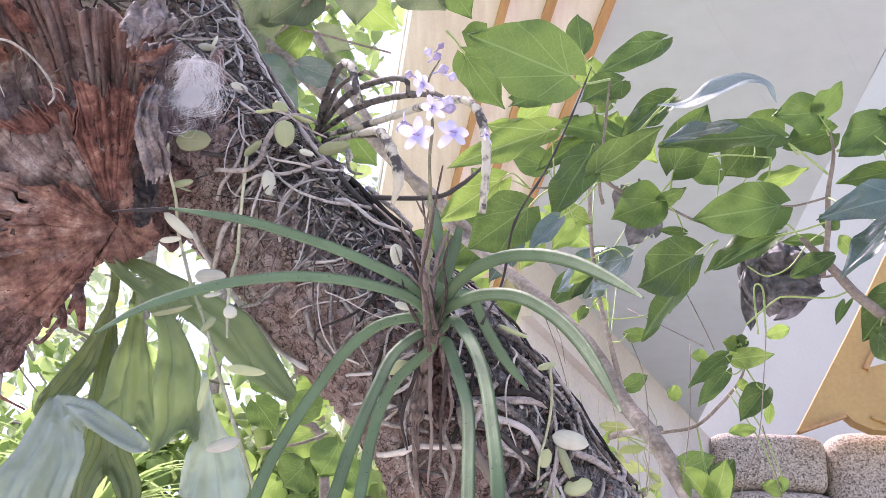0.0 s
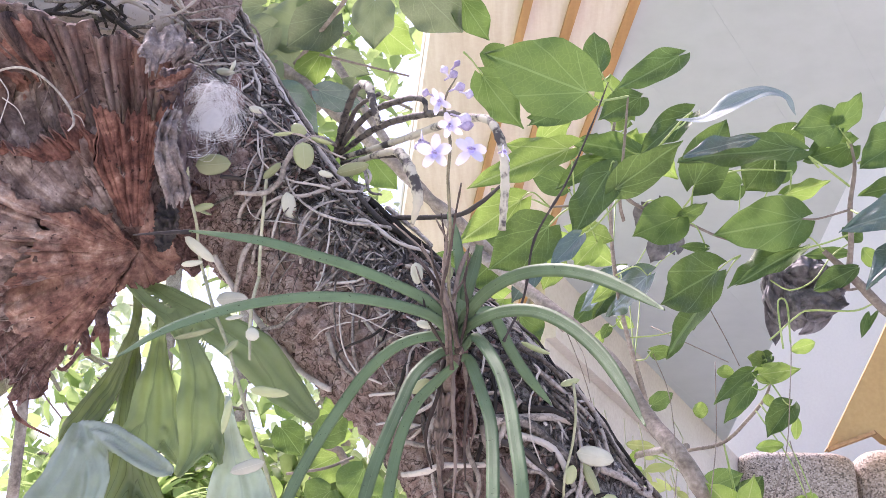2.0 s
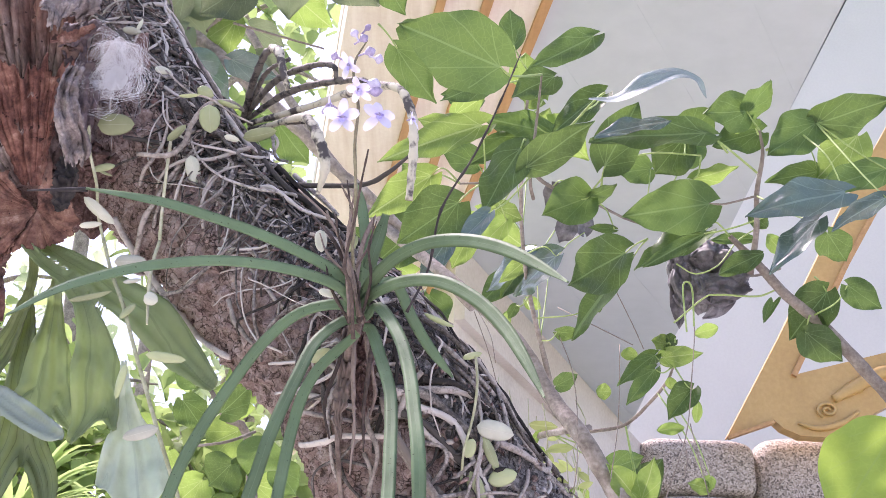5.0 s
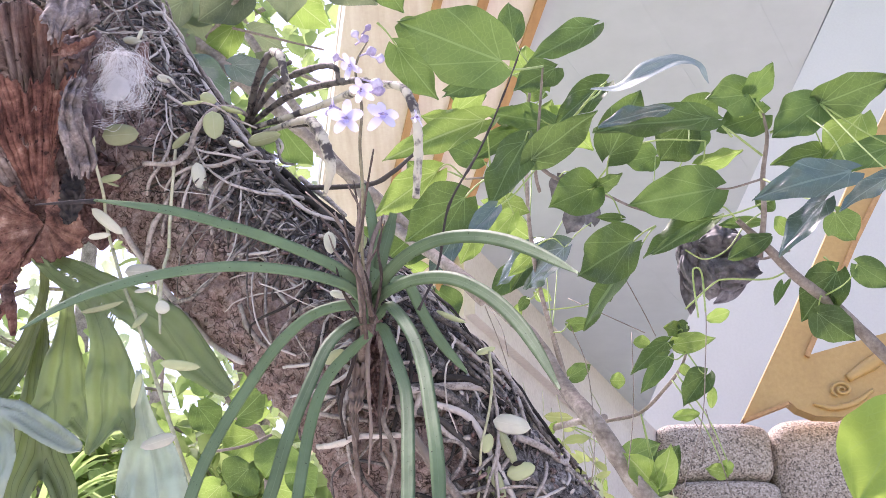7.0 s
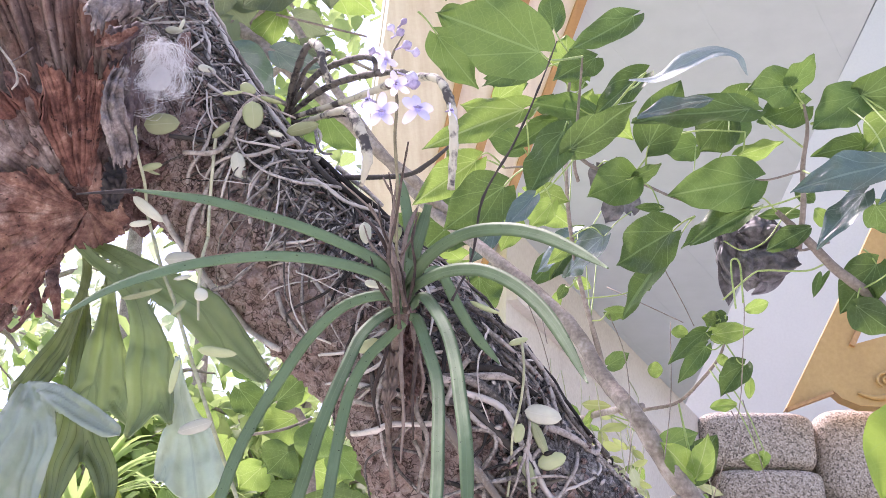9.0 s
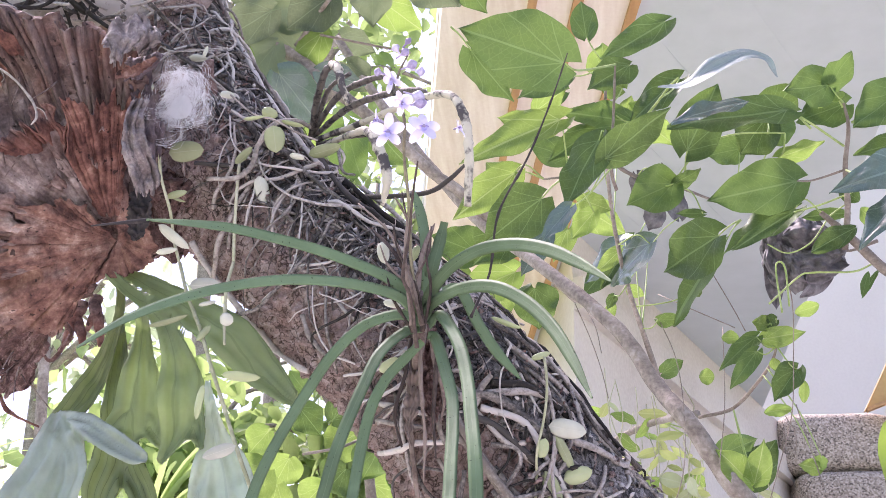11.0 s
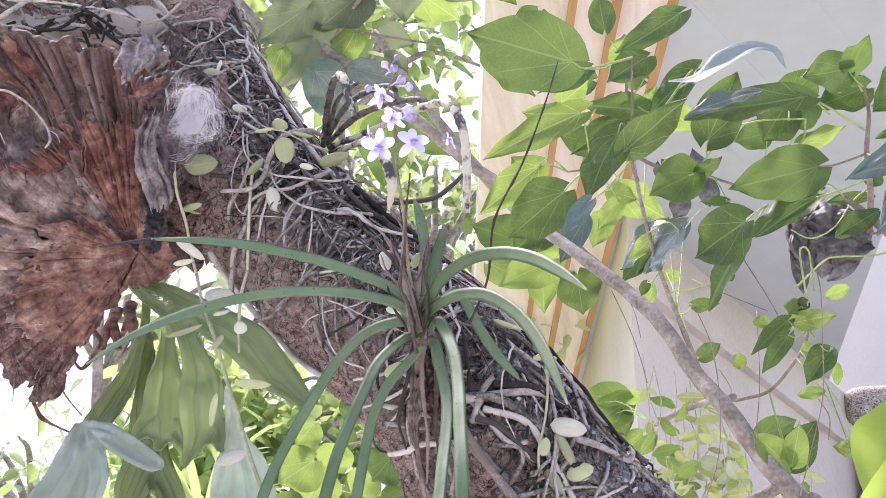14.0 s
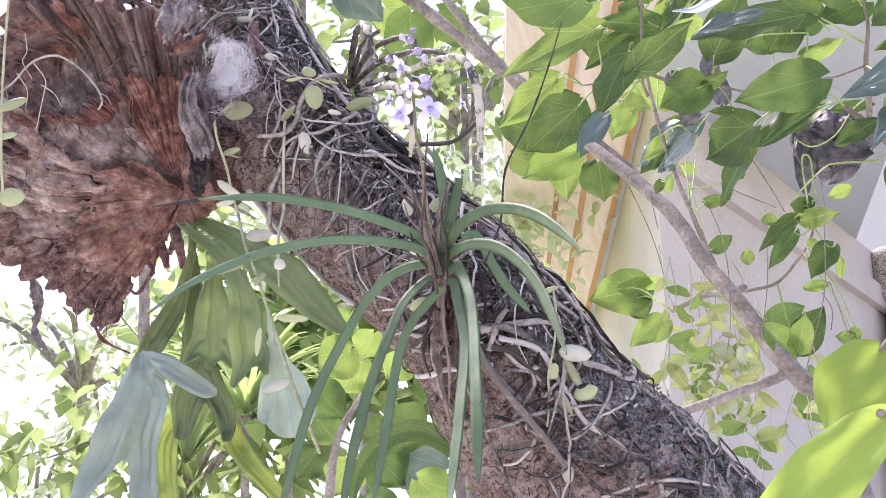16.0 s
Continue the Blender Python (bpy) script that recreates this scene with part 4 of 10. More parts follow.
# ---- small builders ----
def petal_mesh(base, axis, out, ln, wd):
    verts, uvs, faces = [], [], []
    sd = axis.cross(out).normalized()
    for i in range(7):
        u = i / 6
        w = math.sin(math.pi * (0.1 + 0.84 * u ** 1.25)) ** 0.62 * wd / 2
        for j in range(5):
            v = j / 4 * 2 - 1
            verts.append(base + axis * (u * ln) + sd * (v * w) + out * (0.12 * ln * math.sin(u * 3) - 0.1 * abs(v) * w))
            uvs.append((u, j / 4))
    for i in range(6):
        for j in range(4):
            faces.append((i * 5 + j, (i + 1) * 5 + j, (i + 1) * 5 + j + 1, i * 5 + j + 1))
    return verts, faces, uvs


def flower(c, r, face, parent):
    """Five spreading petals, a darker lip and a column."""
    c, out = Vector(c), Vector(face).normalized()
    up = (Vector((0, 0, 1)) - out * out.z).normalized()
    side = up.cross(out)
    verts, faces = [], []
    tube_data(verts, faces, [c - out * r * 0.5, c, c + out * r * 0.28], [r * 0.06, r * 0.13, r * 0.1], 6)
    head = mesh_part("flower", verts, faces, M_BUD, parent, "pale lilac five-petalled flower")
    for k in range(5):
        a = radians(90 + 72 * k + 5 * math.sin(k * 7 + c.x * 90))
        ax = (math.cos(a) * side + math.sin(a) * up).normalized()
        ax = (ax + out * (0.15 + 0.28 * math.sin(k * 3 + c.z * 500))).normalized()
        v, f, uv = petal_mesh(c + out * r * 0.02 * k, ax, out, r * (1.04 if k in (0, 2, 3) else 0.96) * (1 + 0.1 * math.sin(k * 5 + c.x * 300)), r * (0.52 if k in (0, 2, 3) else 0.66))
        mesh_part("petal", v, f, M_PETAL, head, "", uv)
    v, f, uv = petal_mesh(c + out * r * 0.15, (out * 0.55 - up * 0.8).normalized(), (out * 0.8 + up * 0.55).normalized(), r * 0.5, r * 0.3)
    mesh_part("lip", v, f, M_LIP, head, "violet lip", uv)
    for q in (-1, 1):
        v, f, uv = petal_mesh(c + out * r * 0.12, (out * 0.5 + side * q * 0.5 - up * 0.1).normalized(), up, r * 0.34, r * 0.25)
        mesh_part("lip_lobe", v, f, M_LIP, head, "", uv)


def bud(a, b, r, parent):
    a, b = Vector(a), Vector(b)
    pts = [a.lerp(b, k / 8) for k in range(9)]
    rr = [0.0008] * 4 + [r * 0.55, r, r * 1.05, r * 0.75, r * 0.2]
    verts, faces = [], []
    tube_data(verts, faces, pts, rr, 8)
    mesh_part("bud", verts, faces, M_BUD, parent, "closed lilac-grey bud")


# the shield fans out from its growing point, in a plane that leans over the path
FAN_O = Vector((-0.401, 1.235, 2.124))
FAN_X = Vector((0.998, 0.06, 0.0)).normalized()
FAN_Y = Vector((0.037, -0.61, 0.79)).normalized()
FAN_N = Vector((0.047, -0.791, -0.61)).normalized()


def fan_point(ang, r, lift=0.0):
    """A point of the shield: angle in degrees and reach from the growing point, on the bulging face."""
    w = math.radians(ang)
    x, y = math.cos(w) * r, math.sin(w) * r
    bulge = 0.046 * math.exp(-((x + 0.125) / 0.085) ** 2 - ((y - 0.045) / 0.085) ** 2) - 0.05 * math.exp(-((x + 0.13) / 0.05) ** 2 - ((y - 0.165) / 0.034) ** 2)
    bulge -= 0.02 * math.exp(-(r / 0.025) ** 2)
    return FAN_O + FAN_X * x + FAN_Y * y + FAN_N * (bulge + lift)


def fan_layer(name, reach, mat, parent, label="", off=0.0, pleats=1.0, depth=0.006, crumple=0.003, rag=0.08, lift=0.008, curl=3.0, nu=110, nv=60, seed=0, thick=0.0014, torn=0.0, sway=1.0):
    """One dry frond of the shield: reach lists (angle, inner, outer); pleats run out from the growing point."""
    verts, uvs, faces = [], [], []
    sd = Vector((seed * 7.3, seed * 3.1, seed * 1.7))
    a0, a1 = reach[0][0], reach[-1][0]
    for i in range(nu + 1):
        u = i / nu
        base = a0 + (a1 - a0) * u
        k = max(q for q in range(len(reach) - 1) if reach[q][0] <= base + 1e-6)
        f = (base - reach[k][0]) / (reach[k + 1][0] - reach[k][0])
        f = f * f * (3 - 2 * f)
        r0, r1 = (reach[k][h] + (reach[k + 1][h] - reach[k][h]) * f for h in (1, 2))
        tear = rag * (noise.noise(Vector((base * 0.09, 1, 0)) + sd) + 0.7 * noise.noise(Vector((base * 0.33, 4, 0)) + sd) + 0.4 * noise.noise(Vector((base * 1.1, 6, 0)) + sd))
        tear -= torn * max(0.0, noise.noise(Vector((base * 0.22, 9, 0)) + sd) - 0.12)
        r1 *= 1 + tear
        r0 *= 1 + rag * (noise.noise(Vector((base * 0.12, 11, 0)) + sd) + 0.6 * noise.noise(Vector((base * 0.5, 14, 0)) + sd))
        for j in range(nv + 1):
            v = j / nv
            r = r0 + (r1 - r0) * v
            ends = abs(2 * u - 1) ** 6 * (0.5 - u)
            ang = base + ends * 2 * (a1 - a0) * rag * (0.3 + noise.noise(Vector((r * 35, u, 3)) + sd) + 0.7 * noise.noise(Vector((r * 130, u, 6)) + sd))
            ang += sway * (7.0 * noise.noise(Vector((base * 0.03, r * 11, 8)) + sd) + 1.4 * noise.noise(Vector((base * 0.08, r * 30, 12)) + sd))
            p = fan_point(ang, r)
            w = ang * 0.13 * pleats
            g = noise.noise(Vector((w, r * 5, 5)) + sd) + 0.55 * noise.noise(Vector((w * 2.7, r * 8, 8)) + sd) + 0.25 * min(1.0, r / 0.16) * noise.noise(Vector((w * 6.5, r * 12, 2)) + sd)
            z = depth * g * min(1.0, r / 0.1) ** 1.3
            c = noise.noise(p * 26 + sd)
            z += crumple * (1.0 * c + 0.8 * (0.4 - abs(noise.noise(p * 60 + sd))) + 0.5 * noise.noise(p * 130 + sd))
            z += lift * v ** curl * (0.55 + 0.9 * noise.noise(Vector((base * 0.07, 20, 0)) + sd)) - 0.004 * (1 - v) ** 4
            verts.append(fan_point(ang, r, z + off))
            uvs.append((math.radians(base - (a0 + a1) / 2) * (0.09 + 0.4 * r) + sway * 0.006 * noise.noise(p * 22 + sd) + seed * 0.37, r))
    m = nv + 1
    for i in range(nu):
        for j in range(nv):
            faces.append((i * m + j, (i + 1) * m + j, (i + 1) * m + j + 1, i * m + j + 1))
    ob = mesh_part(name, verts, faces, mat, parent, label, uvs)
    sol = ob.modifiers.new("thickness", "SOLIDIFY")
    sol.thickness, sol.offset = thick, -1 if a1 > a0 else 1
    return ob


def shield(parent):
    """The dry brown shield: old fronds layered one over another, torn and curled at their margins."""
    rng = random.Random(11)
    fan_layer("shield_frond", [(64, 0.0, 0.12), (74, 0.0, 0.165), (85, 0.0, 0.212), (98, 0.0, 0.224), (106, 0.0, 0.243), (114, 0.0, 0.268), (121, 0.0, 0.285), (129, 0.0, 0.282), (138, 0.0, 0.268), (148, 0.0, 0.268), (160, 0.0, 0.28), (182, 0.0, 0.28), (192, 0.0, 0.255), (204, 0.0, 0.228), (216, 0.0, 0.205), (227, 0.0, 0.205), (234, 0.0, 0.19)], M_SHIELD, parent, "layered brown dry shield", off=-0.026, depth=0.012, rag=0.05, nu=220, nv=110, seed=1, thick=0.012)
    fan_layer("shield_layer", [(72, 0.1, 0.155), (80, 0.1, 0.196), (88, 0.1, 0.213), (98, 0.1, 0.222), (107, 0.1, 0.243), (114, 0.1, 0.264), (121, 0.11, 0.27), (130, 0.15, 0.24)], M_SHIELD_STREAK, parent, "grey-brown pleated upper frond", off=-0.01, pleats=1.9, depth=0.016, crumple=0.0016, rag=0.04, lift=0.003, sway=0.35, nu=190, nv=80, seed=2)
    fan_layer("shield_layer", [(113, 0.205, 0.262), (122, 0.2, 0.268), (132, 0.2, 0.247)], M_SHIELD_RED, parent, "rust-red ragged upper margin", off=-0.004, pleats=2.0, depth=0.006, rag=0.1, lift=0.006, nu=70, nv=30, seed=3, torn=0.3)
    fan_layer("shield_layer", [(184, 0.13, 0.27), (192, 0.11, 0.25), (202, 0.105, 0.228), (212, 0.105, 0.206), (224, 0.11, 0.204), (231, 0.115, 0.212), (235, 0.12, 0.19)], M_CRUMB, parent, "dark crumbling lower rim", off=-0.001, pleats=1.6, depth=0.009, crumple=0.008, rag=0.06, lift=0.004, nu=170, nv=90, seed=4, torn=0.25)
    fan_layer("shield_layer", [(100, 0.03, 0.14), (112, 0.03, 0.13), (124, 0.03, 0.133), (136, 0.03, 0.165), (148, 0.04, 0.195), (156, 0.05, 0.2)], M_SHIELD_GREY, parent, "grey-olive weathered frond", off=0.0, pleats=0.9, depth=0.008, crumple=0.003, rag=0.05, lift=0.006, nu=140, nv=70, seed=5, torn=0.2)
    fan_layer("shield_layer", [(72, 0.03, 0.12), (80, 0.03, 0.155), (89, 0.03, 0.165), (98, 0.03, 0.15), (107, 0.035, 0.13)], M_SHIELD_RED, parent, "rust-red folded upright flaps", off=0.005, pleats=1.0, depth=0.016, crumple=0.004, rag=0.16, lift=0.034, curl=2.4, nu=110, nv=60, seed=6, torn=0.55)
    fan_layer("shield_layer", [(104, 0.105, 0.15), (112, 0.112, 0.155), (122, 0.118, 0.152), (130, 0.128, 0.15), (140, 0.158, 0.183), (150, 0.18, 0.207), (160, 0.195, 0.222)], M_SHIELD_RED, parent, "rolled rust-red hem", off=0.008, pleats=1.6, depth=0.009, crumple=0.004, rag=0.1, lift=0.026, curl=1.8, nu=130, nv=26, seed=7, torn=0.5)
    fan_layer("shield_layer", [(170, 0.08, 0.2), (180, 0.08, 0.255), (192, 0.08, 0.222), (204, 0.09, 0.19), (214, 0.09, 0.155)], M_SHIELD_GREY, parent, "grey-brown weathered layer", off=0.003, pleats=0.8, depth=0.011, crumple=0.005, rag=0.1, lift=0.012, nu=120, nv=70, seed=8, torn=0.3)
    fan_layer("shield_layer", [(144, 0.11, 0.19), (152, 0.095, 0.235), (164, 0.088, 0.262), (174, 0.092, 0.262), (181, 0.11, 0.2)], M_SHIELD_PALE, parent, "pale pink-tan torn frond", off=0.007, pleats=1.1, depth=0.009, crumple=0.004, rag=0.14, lift=0.01, nu=110, nv=70, seed=9, torn=0.2)
    fan_layer("shield_layer", [(112, 0.0, 0.05), (130, 0.0, 0.07), (150, 0.0, 0.09), (166, 0.0, 0.092), (180, 0.0, 0.105), (200, 0.0, 0.138), (214, 0.0, 0.142), (226, 0.0, 0.132), (236, 0.0, 0.118), (243, 0.0, 0.06)], M_SHIELD_ORANGE, parent, "smooth orange-brown folded lower frond", off=0.009, pleats=0.62, depth=0.017, crumple=0.006, rag=0.06, lift=0.009, nu=190, nv=80, seed=10, torn=0.25)
    # the lip round the growing point
    fan_layer("shield_lip", [(236, 0.0, 0.05), (262, 0.0, 0.038), (300, 0.0, 0.036), (340, 0.0, 0.042), (362, 0.0, 0.045), (390, 0.0, 0.036), (420, 0.0, 0.045), (440, 0.0, 0.07)], M_SHIELD_ORANGE, parent, "", off=0.004, pleats=0.6, depth=0.004, crumple=0.003, rag=0.08, lift=-0.01, curl=1.5, nu=120, nv=26, seed=11)
    # torn flakes that lift off the layers
    for k in range(18):
        ang, r = rng.choice(((rng.uniform(145, 200), rng.uniform(0.1, 0.2)), (rng.uniform(185, 230), rng.uniform(0.13, 0.2)), (rng.uniform(190, 232), rng.uniform(0.12, 0.19)), (rng.uniform(90, 150), rng.uniform(0.07, 0.13))))
        da, ln = rng.uniform(1.5, 5.0), rng.uniform(0.008, 0.024)
        mat = rng.choice((M_CRUMB, M_CRUMB, M_SHIELD_GREY)) if ang > 185 else rng.choice((M_SHIELD_GREY, M_SHIELD_PALE, M_SHIELD))
        fan_layer("torn_layer", [(ang - da, r + 0.3 * ln, r + 0.7 * ln), (ang - da * 0.4, r, r + ln), (ang + da * 0.5, r + 0.1 * ln, r + ln), (ang + da, r + 0.4 * ln, r + 0.8 * ln)], mat, parent, off=rng.uniform(0.008, 0.013), depth=0.005, crumple=0.004, rag=0.13, lift=rng.uniform(0.003, 0.012), nu=26, nv=14, seed=20 + k, thick=0.001)
    # dark matted rhizome that joins the shield to the trunk
    vs, fs = [], []
    nu, nv = 30, 40
    cc = Vector((-0.334, 1.285, 2.24))
    for i in range(nu + 1):
        a = -math.pi / 2 + math.pi * i / nu
        for j in range(nv):
            b = j / nv * math.tau
            o = FAN_X * (math.cos(a) * math.cos(b) * 0.036) + FAN_N * (math.cos(a) * math.sin(b) * 0.03) + FAN_Y * (math.sin(a) * 0.1)
            k = 1 + 0.45 * noise.noise((cc + o) * 34) + 0.3 * noise.noise((cc + o) * 90)
            vs.append(cc + o * k)
    for i in range(nu):
        for j in range(nv):
            q = (j + 1) % nv
            fs.append((i * nv + j, i * nv + q, (i + 1) * nv + q, (i + 1) * nv + j))
    mesh_part("rhizome", vs, fs, M_CRUMB, parent, "dark matted rhizome")
    # fibres and shreds along the lower rim
    vs, fs = [], []
    for k in range(44):
        ang, r = (rng.uniform(192, 235), rng.uniform(0.16, 0.195)) if k < 20 else (rng.uniform(90, 160), rng.uniform(0.12, 0.2))
        p = fan_point(ang, r, 0.004)
        g = Vector((rng.uniform(-0.5, 0.5), rng.uniform(-0.4, 0.2), -rng.uniform(0.2, 1.0))).normalized()
        ln = rng.uniform(0.008, 0.032)
        bend = Vector((rng.uniform(-1, 1), rng.uniform(-1, 1), rng.uniform(-1, 0.4))) * ln * 0.5
        pts = [p + g * ln * u + bend * u * u for u in (0, 0.25, 0.5, 0.75, 1)]
        r = rng.uniform(0.0004, 0.0014)
        tube_data(vs, fs, pts, [r, r, r * 0.8, r * 0.6, r * 0.3], 4, 0.4)
    tagged(mesh_part("fibre", vs, fs, M_SHIELD_GREY, parent), kind="stuff")


def floss_tuft(c, r):
    """White floss caught on the bark: a soft felted heart, swirling locks of fine hair and loose ends above."""
    rng = random.Random(3)
    c = Vector(c)
    t = holder("floss_tuft", "wispy tuft of white plant floss caught on bark", "floss")
    vs, fs = [], []
    nu, nv = 26, 36
    for i in range(nu + 1):
        a = -math.pi / 2 + math.pi * i / nu
        for j in range(nv):
            b = j / nv * math.tau
            o = Vector((math.cos(a) * math.cos(b) * 0.22, math.cos(a) * math.sin(b) * 0.16, math.sin(a) * 0.26))
            k = 1 + 0.3 * noise.noise(o * 3 + Vector((5, 0, 0))) + 0.16 * noise.noise(o * 9) + 0.1 * noise.noise(Vector((o.x * 24, o.y * 24, o.z * 6)))
            vs.append(c + o * (k * r))
    for i in range(nu):
        for j in range(nv):
            q = (j + 1) % nv
            fs.append((i * nv + j, i * nv + q, (i + 1) * nv + q, (i + 1) * nv + j))
    mesh_part("felted_heart", vs, fs, M_FLOSS, t)
    vs, fs = [], []
    for lock in range(74):
        # curls that wind round the heart; the last few trail off upwards
        wisp = lock >= 60
        a0, arc = rng.uniform(0, math.tau), rng.uniform(1.4, 3.6)
        rad, squash, tilt = 0.1 + 0.5 * rng.random(), rng.uniform(0.45, 1.0), rng.uniform(-1.5, 1.5)
        cx, cz = rng.gauss(0, 0.24), rng.gauss(0, 0.27)
        if wisp:
            a0, arc, rad, cx, cz = rng.uniform(-0.4, 0.5), rng.uniform(1.0, 2.0), rng.uniform(0.3, 0.55), rng.uniform(-0.7, 0.3), rng.uniform(0.2, 0.6)
        y0 = rng.uniform(-0.4, 0.0)
        for k in range(13):
            dr, da, dy = rng.gauss(0, 0.05), rng.gauss(0, 0.28), rng.gauss(0, 0.04)
            pts = []
            for u in (0, 0.2, 0.4, 0.6, 0.8, 1):
                an = a0 + arc * (u - 0.5) + da
                q = (rad + dr * (1 + u)) * (1 + 0.12 * math.sin(3 * an + lock))
                x, z = math.cos(an) * q, math.sin(an + 0.25 * math.sin(2 * an + k)) * q * squash
                x, z = x * math.cos(tilt) - z * math.sin(tilt), x * math.sin(tilt) + z * math.cos(tilt)
                pts.append(Vector(((cx + x) * 0.88, y0 + dy, cz + z)))
            w = rng.uniform(0.00006, 0.00014)
            tube_data(vs, fs, spline([c + p * r for p in pts], 9), [w * 0.4] + [w] * 7 + [w * 0.7, w * 0.3], 3)
    tagged(mesh_part("hair", vs, fs, M_FLOSS, t), kind="stuff")


def dead_bundle(c, r):
    """A crumpled hanging ball of dead leaves."""
    b = holder("dead_leaf_bundle", "crumpled dark grey dead leaves caught on a branch", "dead leaves")
    rng = random.Random(8)
    c = Vector(c)
    # offset, direction, facing, length and width of each leaf
    leaves = (((0.1, -0.3, 0.45), (1, 0.1, 0.15), (0.15, -1, -0.2), 1.25, 0.95), ((-0.68, -0.15, -0.1), (0.12, 0.1, -1), (-0.5, -1, 0), 1.7, 0.75),
              ((0.3, -0.25, -0.42), (1, 0, 0.12), (0, -1, -0.5), 1.4, 0.85), ((0.78, -0.1, -0.05), (0.4, 0, 1), (0.5, -1, 0.1), 0.9, 0.7),
              ((-0.55, -0.05, 0.42), (0.8, 0.2, 0.6), (-0.3, -1, 0.3), 0.95, 0.8), ((0, 0.1, 0), (1, 0, -0.4), (0, -1, 0), 1.8, 1.6), ((0.1, 0.25, -0.2), (0.3, 0, 1), (0.2, -1, 0.2), 1.6, 1.5),
              ((-0.25, -0.3, -0.35), (0.5, 0, -1), (-0.2, -1, -0.3), 1.1, 0.7))
    for k, (at, ax, nn, ln, wd) in enumerate(leaves):
        vs, fs, uvs = [], [], []
        cen = c + Vector(at) * r
        ax = Vector(ax).normalized()
        nn = Vector(nn)
        nn = (nn - ax * nn.dot(ax)).normalized()
        sd = ax.cross(nn)
        ln, wd = r * ln, r * wd
        n = 30
        for i in range(n + 1):
            u = i / n * 2 - 1
            w = max(0.04, 1 - abs(u) ** 2.2) ** 0.7
            for j in range(n + 1):
                v = j / n * 2 - 1
                p = Vector((u * 2.2, v * 2.2, k * 5.0))
                z = 0.5 * abs(noise.noise(p * 0.55)) + 0.22 * abs(noise.noise(p * 1.2)) + 0.07 * abs(noise.noise(p * 2.8)) + 0.02 * noise.noise(p * 6) - 0.35 * v * v - 0.12 * u * u + 0.12
                vs.append(cen + ax * (u * ln / 2) + sd * (v * w * wd / 2) + nn * (z * r))
                uvs.append((i / n, j / n))
        for i in range(n):
            for j in range(n):
                m = n + 1
                fs.append((i * m + j, (i + 1) * m + j, (i + 1) * m + j + 1, i * m + j + 1))
        mesh_part("dead_leaf", vs, fs, M_DEAD, b, "", uvs)
    # tails that hang down
    for dx, ln in ((-0.75, 1.35),):
        blade("dead_leaf", c + Vector((dx * 0.9, 0, 0.3)) * r, c + Vector((dx, 0, -ln)) * r, r * 0.5, M_DEAD, b, wave=0.4, cup=0.6, heart=0)
    stick("stalk", [c + Vector((0.6, 0.02, 0.2)) * r, c + Vector((1.2, 0, 0.1)) * r, c + Vector((1.9, 0, 0.35)) * r], [0.002, 0.002, 0.003], M_TWIG, b)


def trailing_curtain(a, b):
    """A curtain of fine stems with small pale leaves hanging below a limb."""
    v = holder("hanging_vine", "curtain of fine vine stems with small pale yellow-green leaves", "vine")
    a, b = Vector(a), Vector(b)
    rng = random.Random(21)
    for k in range(20):
        s = a.lerp(b, rng.random()) + Vector((rng.uniform(-0.05, 0.05), rng.uniform(-0.12, 0.15), rng.uniform(-0.04, 0.06)))
        ln = rng.uniform(0.18, 0.5)
        pts = [s + Vector((0.035 * noise.noise(Vector((k, u * 3, 0))) + 0.05 * u * rng.uniform(-0.6, 0.6), 0.03 * noise.noise(Vector((k, u * 3, 7))), -ln * u)) for u in (0, 0.2, 0.4, 0.6, 0.8, 1)]
        stick("stem", pts, [0.0013] * 5 + [0.0006], M_VINE, v, n=12, sides=4)
        for m in range(rng.randint(5, 9)):
            p = pts[rng.randint(1, 5)].lerp(pts[rng.randint(1, 5)], rng.random())
            d = Vector((rng.uniform(-1, 1), rng.uniform(-0.5, 0.3), rng.uniform(-1, 0.5))).normalized() * rng.uniform(0.026, 0.06)
            mat = rng.choice((M_SHOOT, M_SHOOT, M_DISC, M_HEART_LIT))
            blade("leaf", p, p + d, d.length * rng.uniform(0.36, 0.6), mat, v, turn=rng.uniform(-50, 50), heart=0, nu=6, nv=4, droop=0.2)



orchid = holder("orchid", "strap-leaved green orchid with pale lilac flowers rooted on bark", "orchid")
strap("leaf", [(-0.062, 1.070, 1.980), (-0.084, 1.057, 1.999), (-0.115, 1.050, 2.013), (-0.151, 1.045, 2.026), (-0.185, 1.030, 2.031), (-0.217, 1.008, 2.031), (-0.246, 0.981, 2.024), (-0.270, 0.948, 2.013)], 0.0104, M_STRAP, orchid, "")
strap("leaf", [(-0.062, 1.064, 1.968), (-0.080, 1.050, 1.983), (-0.122, 1.033, 1.989), (-0.166, 1.018, 1.987), (-0.208, 1.006, 1.978), (-0.246, 0.988, 1.961), (-0.283, 0.965, 1.935), (-0.311, 0.940, 1.903)], 0.0104, M_STRAP, orchid, "")
strap("leaf", [(-0.060, 1.062, 1.962), (-0.077, 1.060, 1.970), (-0.109, 1.067, 1.964), (-0.137, 1.073, 1.940), (-0.159, 1.078, 1.908), (-0.178, 1.078, 1.873), (-0.193, 1.073, 1.836), (-0.203, 1.067, 1.796), (-0.212, 1.060, 1.752), (-0.218, 1.050, 1.720)], 0.0106, M_STRAP, orchid, "")
